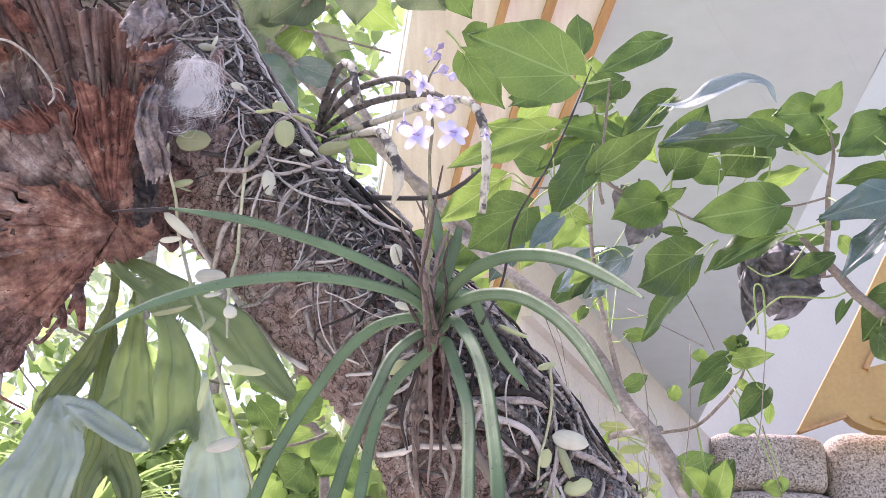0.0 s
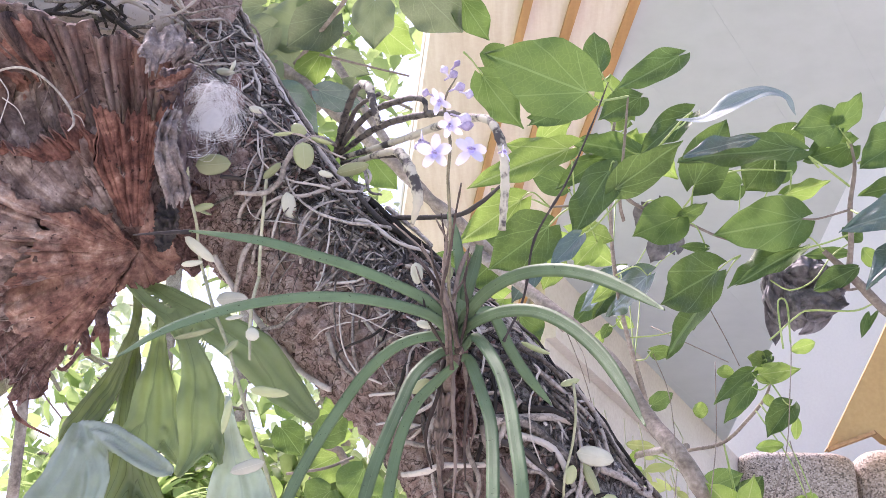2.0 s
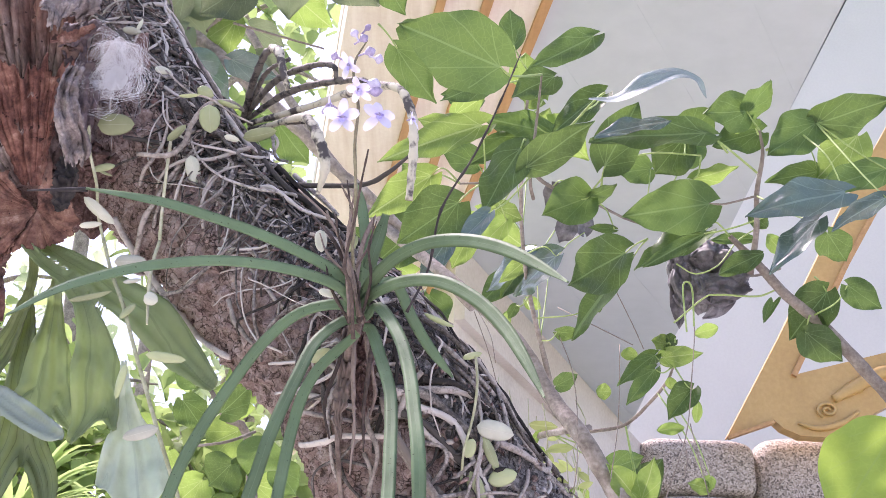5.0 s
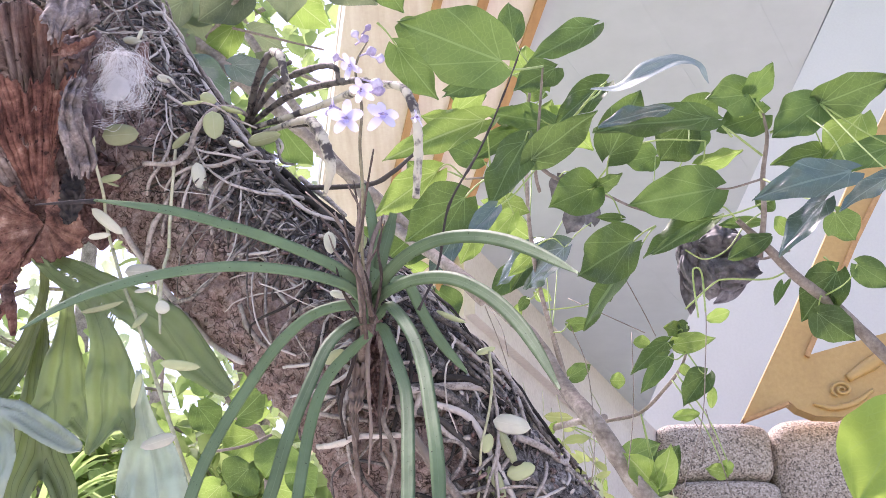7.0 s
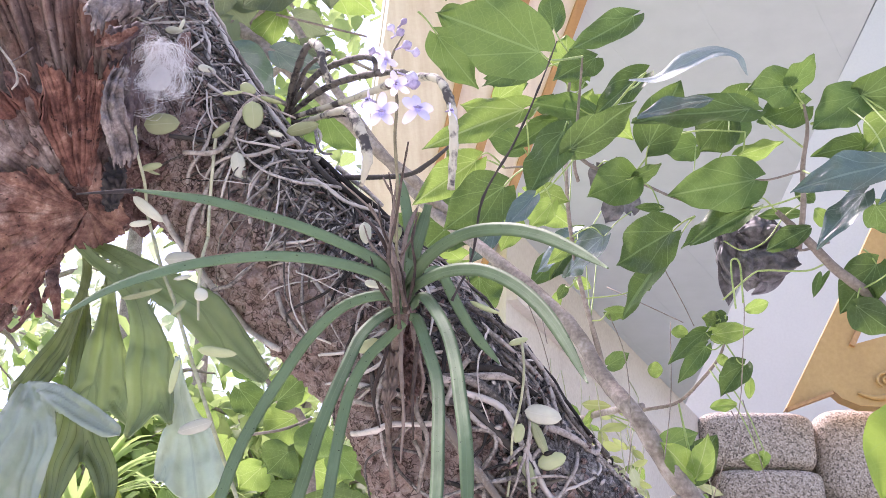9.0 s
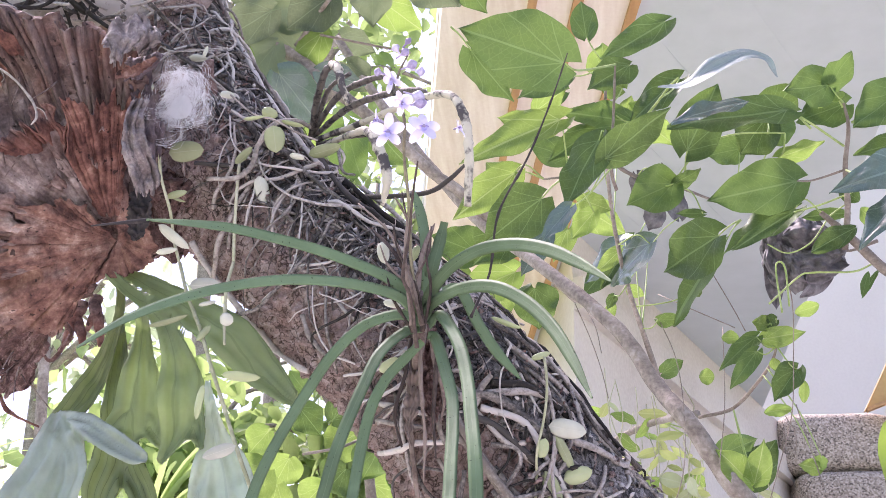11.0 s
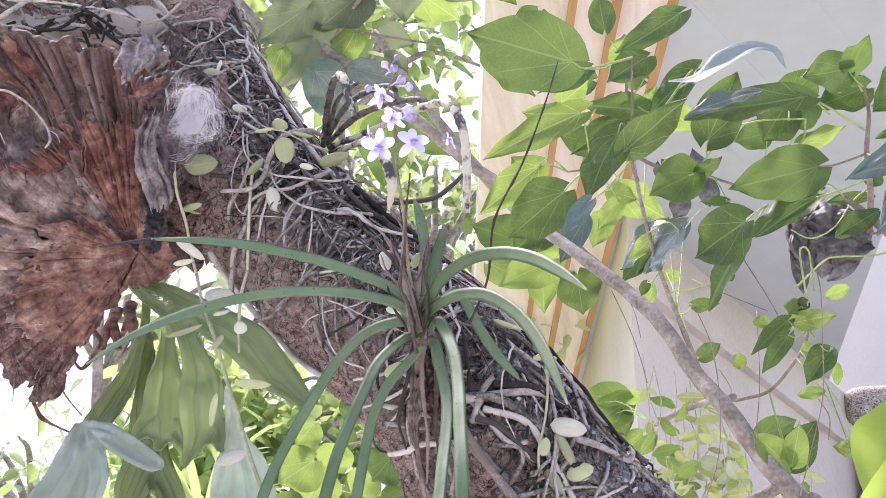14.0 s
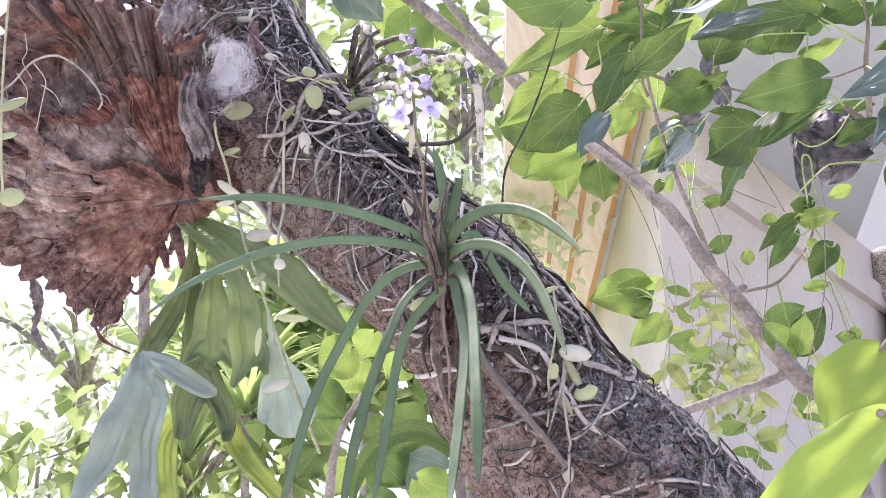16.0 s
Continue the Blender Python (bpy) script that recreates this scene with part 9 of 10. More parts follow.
blade("leaf", (-0.131, 2.220, 3.133), (-0.079, 2.258, 3.062), 0.0697, M_HEART, over, turn=15)
blade("leaf", (-0.599, 2.516, 3.326), (-0.689, 2.511, 3.313), 0.0931, M_SHADE, over, turn=15)
blade("leaf", (-0.596, 2.402, 3.091), (-0.635, 2.432, 3.014), 0.0642, M_HEART_LIT, over, turn=15)
blade("leaf", (-0.526, 2.430, 3.048), (-0.447, 2.485, 2.950), 0.1120, M_BLUE, over, turn=15)
blade("leaf", (-0.424, 2.353, 3.003), (-0.333, 2.376, 2.977), 0.0601, M_BLUE, over, turn=15)
blade("leaf", (-0.431, 2.692, 3.228), (-0.380, 2.726, 3.168), 0.0826, M_SHADE, over, turn=15)
blade("leaf", (-0.469, 2.925, 3.190), (-0.490, 2.993, 3.036), 0.1380, M_HEART, over, turn=15)
blade("leaf", (-0.551, 2.700, 3.178), (-0.629, 2.674, 3.213), 0.0686, M_SHADE, over, turn=15)
blade("leaf", (-0.413, 3.021, 3.239), (-0.331, 3.073, 3.147), 0.1033, M_HEART, over, turn=15)
blade("leaf", (-0.575, 3.084, 3.299), (-0.491, 3.143, 3.191), 0.1063, M_HEART_LIT, over, turn=15)
blade("leaf", (-0.622, 2.901, 3.202), (-0.564, 2.885, 3.254), 0.0752, M_SHADE, over, turn=15)
blade("leaf", (-0.400, 2.884, 3.543), (-0.288, 2.933, 3.465), 0.1033, M_HEART_LIT, over, turn=15)
blade("leaf", (-0.638, 2.771, 3.484), (-0.556, 2.798, 3.446), 0.0752, M_SHADE, over, turn=15)
blade("leaf", (-0.474, 2.831, 3.396), (-0.392, 2.859, 3.358), 0.0752, M_SHADE, over, turn=15)
blade("leaf", (-0.502, 2.433, 3.292), (-0.402, 2.434, 3.316), 0.0886, M_HEART_LIT, over, turn=15)
blade("leaf", (-0.539, 2.427, 3.116), (-0.619, 2.449, 3.026), 0.0802, M_SHADE, over, turn=15)
blade("leaf", (-0.439, 2.433, 3.149), (-0.495, 2.457, 3.064), 0.0749, M_HEART_LIT, over, turn=15)
blade("leaf", (-0.545, 2.398, 3.185), (-0.659, 2.404, 3.118), 0.0963, M_SHADE, over, turn=15)
blade("leaf", (-0.048, 2.490, 3.189), (-0.078, 2.508, 3.132), 0.0963, M_HEART, over, turn=15)

# sunlit shrub behind the trunk

low = holder("shrub", "sunlit yellow-green heart-leaved shrub behind the trunk", "shrub")
stick("stem", [(-0.265, 3.074, -0.020), (-0.315, 2.974, 0.900), (-0.365, 2.874, 2.226), (-0.437, 2.795, 2.401), (-0.518, 2.794, 2.528)], [0.02, 0.016, 0.012, 0.006, 0.003], M_TWIG, low)
stick("twig", [(-0.474, 2.631, 2.279), (-0.396, 2.625, 2.291), (-0.346, 2.665, 2.326)], [0.0030, 0.0030, 0.0030], M_TWIG, low, "")
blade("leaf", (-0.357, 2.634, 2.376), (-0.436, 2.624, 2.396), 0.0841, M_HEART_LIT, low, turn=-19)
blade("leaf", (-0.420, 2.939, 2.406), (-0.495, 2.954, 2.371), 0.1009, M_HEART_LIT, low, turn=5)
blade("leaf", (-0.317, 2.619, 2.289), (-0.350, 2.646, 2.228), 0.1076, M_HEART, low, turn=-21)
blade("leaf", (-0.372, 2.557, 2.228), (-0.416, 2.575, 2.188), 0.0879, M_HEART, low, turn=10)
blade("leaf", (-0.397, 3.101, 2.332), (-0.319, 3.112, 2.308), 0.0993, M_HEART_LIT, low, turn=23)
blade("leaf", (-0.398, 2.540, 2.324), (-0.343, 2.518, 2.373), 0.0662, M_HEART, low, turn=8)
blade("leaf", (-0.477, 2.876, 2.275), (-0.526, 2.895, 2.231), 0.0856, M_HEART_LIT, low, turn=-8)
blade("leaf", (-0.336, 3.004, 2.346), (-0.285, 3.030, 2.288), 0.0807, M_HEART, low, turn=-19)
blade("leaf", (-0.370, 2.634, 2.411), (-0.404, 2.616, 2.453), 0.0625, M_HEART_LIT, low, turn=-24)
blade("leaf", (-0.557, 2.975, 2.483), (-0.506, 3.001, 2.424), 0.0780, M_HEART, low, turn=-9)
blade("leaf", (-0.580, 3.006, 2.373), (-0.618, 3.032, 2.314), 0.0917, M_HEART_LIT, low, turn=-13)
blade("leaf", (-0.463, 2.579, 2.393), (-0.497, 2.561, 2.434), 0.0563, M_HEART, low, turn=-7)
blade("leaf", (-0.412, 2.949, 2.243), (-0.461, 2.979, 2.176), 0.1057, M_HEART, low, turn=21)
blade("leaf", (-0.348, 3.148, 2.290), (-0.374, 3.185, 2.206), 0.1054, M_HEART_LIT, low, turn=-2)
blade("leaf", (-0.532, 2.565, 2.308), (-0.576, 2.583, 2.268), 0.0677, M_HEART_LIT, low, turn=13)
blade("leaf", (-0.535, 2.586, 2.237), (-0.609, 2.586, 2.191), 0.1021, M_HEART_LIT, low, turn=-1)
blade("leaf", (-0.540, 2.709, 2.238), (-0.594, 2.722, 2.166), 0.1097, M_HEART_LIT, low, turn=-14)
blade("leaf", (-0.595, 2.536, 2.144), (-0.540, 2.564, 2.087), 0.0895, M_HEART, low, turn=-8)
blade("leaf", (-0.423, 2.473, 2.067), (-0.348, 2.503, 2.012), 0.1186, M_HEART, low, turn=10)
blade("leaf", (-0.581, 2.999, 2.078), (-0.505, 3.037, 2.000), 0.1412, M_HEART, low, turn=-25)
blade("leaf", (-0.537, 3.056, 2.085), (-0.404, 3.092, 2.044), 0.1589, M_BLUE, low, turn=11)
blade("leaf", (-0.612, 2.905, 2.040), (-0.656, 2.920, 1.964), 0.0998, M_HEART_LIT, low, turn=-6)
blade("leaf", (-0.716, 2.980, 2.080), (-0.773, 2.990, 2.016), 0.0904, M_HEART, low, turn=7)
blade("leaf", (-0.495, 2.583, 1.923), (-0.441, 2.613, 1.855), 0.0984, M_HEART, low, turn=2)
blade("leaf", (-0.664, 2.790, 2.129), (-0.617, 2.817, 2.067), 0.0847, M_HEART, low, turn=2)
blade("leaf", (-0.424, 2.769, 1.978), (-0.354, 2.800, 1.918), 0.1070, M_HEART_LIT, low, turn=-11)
stick("dry_stem", [(-0.485, 2.486, 2.118), (-0.535, 2.501, 2.041), (-0.558, 2.524, 1.953), (-0.571, 2.555, 1.842)], [0.0060, 0.0080, 0.0100, 0.0120], M_BRANCH, low, "")

# limb above the fern

limb = holder("tree_limb", "thick rough limb tangled with thin roots above the fern", "limb")
stick("bough", [(-0.406, 1.381, 2.471), (-0.480, 1.307, 2.510), (-0.558, 1.252, 2.510), (-0.656, 1.194, 2.508), (-0.761, 1.133, 2.510)], [0.0788, 0.0630, 0.0546, 0.0504, 0.0420], M_BARK, limb, sides=28, n=60, wob=0.1)
stick("root", [(-0.491, 1.172, 2.414), (-0.468, 1.173, 2.397), (-0.450, 1.183, 2.401)], [0.0017, 0.0017, 0.0017], M_ROOT_DARK, limb, "")
stick("root", [(-0.439, 1.188, 2.397), (-0.442, 1.188, 2.376), (-0.452, 1.202, 2.363)], [0.0012, 0.0012, 0.0012], M_ROOT_DARK, limb, "")
stick("root", [(-0.598, 1.192, 2.424), (-0.598, 1.191, 2.406), (-0.607, 1.206, 2.390)], [0.0022, 0.0022, 0.0022], M_ROOT_DARK, limb, "")
stick("root", [(-0.393, 1.193, 2.420), (-0.381, 1.191, 2.409), (-0.376, 1.204, 2.402)], [0.0021, 0.0021, 0.0021], M_ROOT, limb, "")
stick("root", [(-0.610, 1.189, 2.442), (-0.592, 1.181, 2.444), (-0.583, 1.189, 2.452)], [0.0013, 0.0013, 0.0013], M_ROOT, limb, "")
stick("root", [(-0.406, 1.211, 2.452), (-0.379, 1.205, 2.450), (-0.357, 1.215, 2.456)], [0.0012, 0.0012, 0.0012], M_ROOT, limb, "")
stick("root", [(-0.452, 1.206, 2.452), (-0.432, 1.204, 2.440), (-0.417, 1.216, 2.439)], [0.0020, 0.0020, 0.0020], M_ROOT_DARK, limb, "")
stick("root", [(-0.372, 1.200, 2.382), (-0.370, 1.201, 2.361), (-0.372, 1.213, 2.354)], [0.0015, 0.0015, 0.0015], M_ROOT_DARK, limb, "")
stick("root", [(-0.489, 1.201, 2.420), (-0.458, 1.203, 2.405), (-0.433, 1.218, 2.398)], [0.0013, 0.0013, 0.0013], M_ROOT_DARK, limb, "")
stick("root", [(-0.436, 1.199, 2.429), (-0.418, 1.190, 2.435), (-0.406, 1.196, 2.445)], [0.0014, 0.0014, 0.0014], M_ROOT_DARK, limb, "")
stick("root", [(-0.572, 1.164, 2.395), (-0.571, 1.168, 2.368), (-0.576, 1.181, 2.355)], [0.0020, 0.0020, 0.0020], M_ROOT_DARK, limb, "")
stick("root", [(-0.461, 1.196, 2.449), (-0.453, 1.198, 2.426), (-0.449, 1.217, 2.407)], [0.0019, 0.0019, 0.0019], M_ROOT_DARK, limb, "")
stick("root", [(-0.608, 1.198, 2.411), (-0.589, 1.190, 2.414), (-0.578, 1.196, 2.424)], [0.0016, 0.0016, 0.0016], M_ROOT_DARK, limb, "")
stick("root", [(-0.544, 1.184, 2.456), (-0.522, 1.180, 2.451), (-0.507, 1.186, 2.462)], [0.0014, 0.0014, 0.0014], M_ROOT, limb, "")
stick("root", [(-0.595, 1.182, 2.434), (-0.562, 1.182, 2.424), (-0.536, 1.199, 2.414)], [0.0020, 0.0020, 0.0020], M_ROOT_DARK, limb, "")
stick("root", [(-0.482, 1.162, 2.427), (-0.454, 1.157, 2.425), (-0.430, 1.170, 2.423)], [0.0013, 0.0013, 0.0013], M_ROOT, limb, "")
stick("root", [(-0.562, 1.184, 2.427), (-0.533, 1.181, 2.419), (-0.512, 1.190, 2.427)], [0.0011, 0.0011, 0.0011], M_ROOT_DARK, limb, "")
stick("root", [(-0.610, 1.202, 2.411), (-0.582, 1.201, 2.402), (-0.561, 1.208, 2.413)], [0.0018, 0.0018, 0.0018], M_ROOT_DARK, limb, "")
stick("root", [(-0.380, 1.181, 2.435), (-0.356, 1.171, 2.444), (-0.338, 1.180, 2.450)], [0.0019, 0.0019, 0.0019], M_ROOT_DARK, limb, "")
stick("root", [(-0.475, 1.206, 2.437), (-0.456, 1.212, 2.409), (-0.444, 1.232, 2.390)], [0.0009, 0.0009, 0.0009], M_ROOT_DARK, limb, "")
stick("root", [(-0.584, 1.161, 2.447), (-0.567, 1.158, 2.438), (-0.558, 1.164, 2.449)], [0.0009, 0.0009, 0.0009], M_ROOT_DARK, limb, "")
stick("root", [(-0.488, 1.171, 2.403), (-0.458, 1.170, 2.394), (-0.434, 1.188, 2.382)], [0.0018, 0.0018, 0.0018], M_ROOT_DARK, limb, "")
stick("root", [(-0.373, 1.196, 2.390), (-0.341, 1.189, 2.393), (-0.315, 1.197, 2.403)], [0.0011, 0.0011, 0.0011], M_ROOT, limb, "")
stick("root", [(-0.580, 1.162, 2.405), (-0.552, 1.152, 2.414), (-0.532, 1.159, 2.424)], [0.0011, 0.0011, 0.0011], M_ROOT, limb, "")
stick("root", [(-0.541, 1.171, 2.411), (-0.533, 1.168, 2.398), (-0.533, 1.183, 2.386)], [0.0011, 0.0011, 0.0011], M_ROOT_DARK, limb, "")
stick("root", [(-0.504, 1.201, 2.439), (-0.485, 1.196, 2.437), (-0.474, 1.206, 2.438)], [0.0015, 0.0015, 0.0015], M_ROOT_DARK, limb, "")
stick("root", [(-0.399, 1.230, 2.411), (-0.380, 1.228, 2.399), (-0.366, 1.243, 2.391)], [0.0016, 0.0016, 0.0016], M_ROOT_DARK, limb, "")
stick("root", [(-0.403, 1.209, 2.396), (-0.380, 1.201, 2.397), (-0.362, 1.203, 2.417)], [0.0015, 0.0015, 0.0015], M_ROOT_DARK, limb, "")
stick("root", [(-0.506, 1.171, 2.418), (-0.476, 1.168, 2.411), (-0.450, 1.177, 2.419)], [0.0018, 0.0018, 0.0018], M_ROOT_DARK, limb, "")
stick("root", [(-0.384, 1.220, 2.397), (-0.363, 1.220, 2.382), (-0.349, 1.234, 2.375)], [0.0011, 0.0011, 0.0011], M_ROOT_DARK, limb, "")
stick("root", [(-0.486, 1.208, 2.431), (-0.473, 1.209, 2.411), (-0.465, 1.228, 2.390)], [0.0014, 0.0014, 0.0014], M_ROOT_DARK, limb, "")
stick("root", [(-0.569, 1.194, 2.452), (-0.546, 1.189, 2.450), (-0.530, 1.195, 2.460)], [0.0020, 0.0020, 0.0020], M_ROOT_DARK, limb, "")
stick("root", [(-0.464, 1.209, 2.436), (-0.433, 1.205, 2.433), (-0.407, 1.215, 2.438)], [0.0014, 0.0014, 0.0014], M_ROOT_DARK, limb, "")
stick("root", [(-0.482, 1.212, 2.410), (-0.461, 1.205, 2.409), (-0.445, 1.210, 2.426)], [0.0017, 0.0017, 0.0017], M_ROOT_DARK, limb, "")
stick("root", [(-0.501, 1.183, 2.381), (-0.476, 1.179, 2.377), (-0.456, 1.182, 2.394)], [0.0012, 0.0012, 0.0012], M_ROOT_DARK, limb, "")
stick("root", [(-0.527, 1.191, 2.415), (-0.510, 1.191, 2.401), (-0.499, 1.202, 2.398)], [0.0011, 0.0011, 0.0011], M_ROOT, limb, "")
stick("root", [(-0.521, 1.177, 2.395), (-0.487, 1.173, 2.392), (-0.460, 1.180, 2.405)], [0.0017, 0.0017, 0.0017], M_ROOT, limb, "")
stick("root", [(-0.391, 1.209, 2.408), (-0.374, 1.209, 2.390), (-0.361, 1.224, 2.379)], [0.0023, 0.0023, 0.0023], M_ROOT_DARK, limb, "")
stick("root", [(-0.585, 1.172, 2.446), (-0.565, 1.171, 2.434), (-0.553, 1.183, 2.431)], [0.0020, 0.0020, 0.0020], M_ROOT, limb, "")
stick("root", [(-0.394, 1.211, 2.423), (-0.380, 1.211, 2.408), (-0.372, 1.220, 2.408)], [0.0013, 0.0013, 0.0013], M_ROOT_DARK, limb, "")
stick("root", [(-0.536, 1.167, 2.434), (-0.507, 1.156, 2.445), (-0.485, 1.161, 2.459)], [0.0011, 0.0011, 0.0011], M_ROOT, limb, "")
stick("root", [(-0.417, 1.219, 2.405), (-0.413, 1.225, 2.371), (-0.413, 1.247, 2.342)], [0.0022, 0.0022, 0.0022], M_ROOT_DARK, limb, "")
stick("root", [(-0.582, 1.195, 2.444), (-0.554, 1.189, 2.445), (-0.534, 1.200, 2.447)], [0.0018, 0.0018, 0.0018], M_ROOT, limb, "")
stick("root", [(-0.483, 1.181, 2.412), (-0.468, 1.188, 2.381), (-0.461, 1.210, 2.355)], [0.0020, 0.0020, 0.0020], M_ROOT_DARK, limb, "")
stick("root", [(-0.491, 1.202, 2.439), (-0.466, 1.193, 2.446), (-0.447, 1.200, 2.456)], [0.0013, 0.0013, 0.0013], M_ROOT, limb, "")
stick("root", [(-0.447, 1.184, 2.416), (-0.424, 1.183, 2.404), (-0.406, 1.200, 2.393)], [0.0012, 0.0012, 0.0012], M_ROOT, limb, "")
stick("root", [(-0.484, 1.236, 2.405), (-0.518, 1.246, 2.415), (-0.544, 1.240, 2.428), (-0.564, 1.216, 2.436)], [0.0030, 0.0030, 0.0018], M_ROOT, limb, wob=0.4, sides=6)
stick("root", [(-0.461, 1.199, 2.364), (-0.471, 1.184, 2.353), (-0.480, 1.164, 2.350), (-0.496, 1.158, 2.349)], [0.0015, 0.0015, 0.0009], M_ROOT, limb, wob=0.4, sides=6)
stick("root", [(-0.562, 1.159, 2.382), (-0.534, 1.153, 2.394), (-0.514, 1.161, 2.416), (-0.497, 1.179, 2.431)], [0.0032, 0.0032, 0.0019], M_ROOT, limb, wob=0.4, sides=6)
stick("root", [(-0.457, 1.170, 2.375), (-0.489, 1.182, 2.386), (-0.519, 1.189, 2.381), (-0.541, 1.182, 2.357)], [0.0018, 0.0018, 0.0011], M_ROOT, limb, wob=0.4, sides=6)
stick("root", [(-0.452, 1.261, 2.452), (-0.466, 1.252, 2.439), (-0.479, 1.239, 2.414), (-0.495, 1.234, 2.398)], [0.0035, 0.0035, 0.0021], M_ROOT, limb, wob=0.4, sides=6)
stick("root", [(-0.401, 1.192, 2.371), (-0.413, 1.182, 2.365), (-0.430, 1.189, 2.369), (-0.453, 1.199, 2.390)], [0.0019, 0.0019, 0.0012], M_ROOT_DARK, limb, wob=0.4, sides=6)
stick("root", [(-0.503, 1.150, 2.361), (-0.490, 1.168, 2.372), (-0.475, 1.176, 2.388), (-0.450, 1.166, 2.402)], [0.0021, 0.0021, 0.0013], M_ROOT_DARK, limb, wob=0.4, sides=6)
stick("root", [(-0.504, 1.217, 2.412), (-0.523, 1.212, 2.402), (-0.537, 1.192, 2.393), (-0.552, 1.178, 2.386)], [0.0035, 0.0035, 0.0021], M_ROOT_DARK, limb, wob=0.4, sides=6)
stick("root", [(-0.519, 1.201, 2.394), (-0.497, 1.190, 2.392), (-0.482, 1.192, 2.401), (-0.473, 1.212, 2.407)], [0.0013, 0.0013, 0.0007], M_ROOT, limb, wob=0.4, sides=6)
stick("root", [(-0.469, 1.238, 2.408), (-0.486, 1.246, 2.430), (-0.503, 1.256, 2.444), (-0.513, 1.255, 2.438)], [0.0035, 0.0035, 0.0021], M_ROOT_DARK, limb, wob=0.4, sides=6)
stick("root", [(-0.489, 1.204, 2.381), (-0.473, 1.206, 2.377), (-0.449, 1.199, 2.355), (-0.426, 1.192, 2.334)], [0.0014, 0.0014, 0.0008], M_ROOT, limb, wob=0.4, sides=6)
stick("root", [(-0.539, 1.183, 2.395), (-0.521, 1.174, 2.376), (-0.509, 1.179, 2.364), (-0.505, 1.196, 2.370)], [0.0025, 0.0025, 0.0015], M_ROOT_DARK, limb, wob=0.4, sides=6)
stick("root", [(-0.465, 1.213, 2.417), (-0.452, 1.236, 2.409), (-0.438, 1.258, 2.408), (-0.418, 1.264, 2.409)], [0.0017, 0.0017, 0.0009], M_ROOT, limb, wob=0.4, sides=6)
stick("root", [(-0.594, 1.246, 2.423), (-0.587, 1.255, 2.418), (-0.571, 1.242, 2.414), (-0.553, 1.225, 2.408)], [0.0023, 0.0023, 0.0014], M_ROOT_DARK, limb, wob=0.4, sides=6)
stick("root", [(-0.566, 1.224, 2.381), (-0.534, 1.213, 2.367), (-0.508, 1.210, 2.365), (-0.489, 1.226, 2.364)], [0.0016, 0.0016, 0.0009], M_ROOT_DARK, limb, wob=0.4, sides=6)
stick("root", [(-0.490, 1.217, 2.421), (-0.510, 1.221, 2.435), (-0.534, 1.235, 2.448), (-0.557, 1.244, 2.445)], [0.0016, 0.0016, 0.0009], M_ROOT_DARK, limb, wob=0.4, sides=6)
stick("root", [(-0.555, 1.250, 2.437), (-0.534, 1.262, 2.437), (-0.506, 1.264, 2.415), (-0.474, 1.259, 2.386)], [0.0028, 0.0028, 0.0017], M_ROOT_DARK, limb, wob=0.4, sides=6)
stick("root", [(-0.497, 1.197, 2.414), (-0.479, 1.185, 2.396), (-0.464, 1.182, 2.378), (-0.456, 1.191, 2.378)], [0.0025, 0.0025, 0.0015], M_ROOT, limb, wob=0.4, sides=6)
stick("root", [(-0.457, 1.174, 2.383), (-0.450, 1.184, 2.378), (-0.447, 1.203, 2.385), (-0.442, 1.213, 2.399)], [0.0025, 0.0025, 0.0015], M_ROOT_DARK, limb, wob=0.4, sides=6)
stick("root", [(-0.532, 1.235, 2.404), (-0.561, 1.244, 2.410), (-0.580, 1.234, 2.417), (-0.593, 1.210, 2.420)], [0.0021, 0.0021, 0.0013], M_ROOT_DARK, limb, wob=0.4, sides=6)
stick("root", [(-0.462, 1.209, 2.372), (-0.429, 1.200, 2.353), (-0.398, 1.192, 2.343), (-0.372, 1.200, 2.334)], [0.0020, 0.0020, 0.0013], M_ROOT, limb, wob=0.4, sides=6)
stick("root", [(-0.474, 1.188, 2.406), (-0.461, 1.186, 2.415), (-0.455, 1.200, 2.430), (-0.447, 1.218, 2.435)], [0.0032, 0.0032, 0.0019], M_ROOT_DARK, limb, wob=0.4, sides=6)
stick("root", [(-0.455, 1.185, 2.391), (-0.445, 1.198, 2.410), (-0.432, 1.201, 2.410), (-0.412, 1.193, 2.394)], [0.0033, 0.0033, 0.0019], M_ROOT_DARK, limb, wob=0.4, sides=6)
stick("root", [(-0.503, 1.199, 2.411), (-0.507, 1.186, 2.397), (-0.511, 1.175, 2.376), (-0.521, 1.173, 2.367)], [0.0021, 0.0021, 0.0013], M_ROOT_DARK, limb, wob=0.4, sides=6)
stick("root", [(-0.531, 1.190, 2.424), (-0.514, 1.191, 2.416), (-0.504, 1.205, 2.421), (-0.495, 1.220, 2.441)], [0.0025, 0.0025, 0.0016], M_ROOT_DARK, limb, wob=0.4, sides=6)
stick("root", [(-0.519, 1.177, 2.356), (-0.547, 1.196, 2.355), (-0.569, 1.200, 2.355), (-0.583, 1.186, 2.352)], [0.0028, 0.0028, 0.0017], M_ROOT_DARK, limb, wob=0.4, sides=6)
stick("root", [(-0.482, 1.278, 2.410), (-0.490, 1.268, 2.398), (-0.493, 1.250, 2.392), (-0.502, 1.240, 2.387)], [0.0035, 0.0035, 0.0021], M_ROOT_DARK, limb, wob=0.4, sides=6)
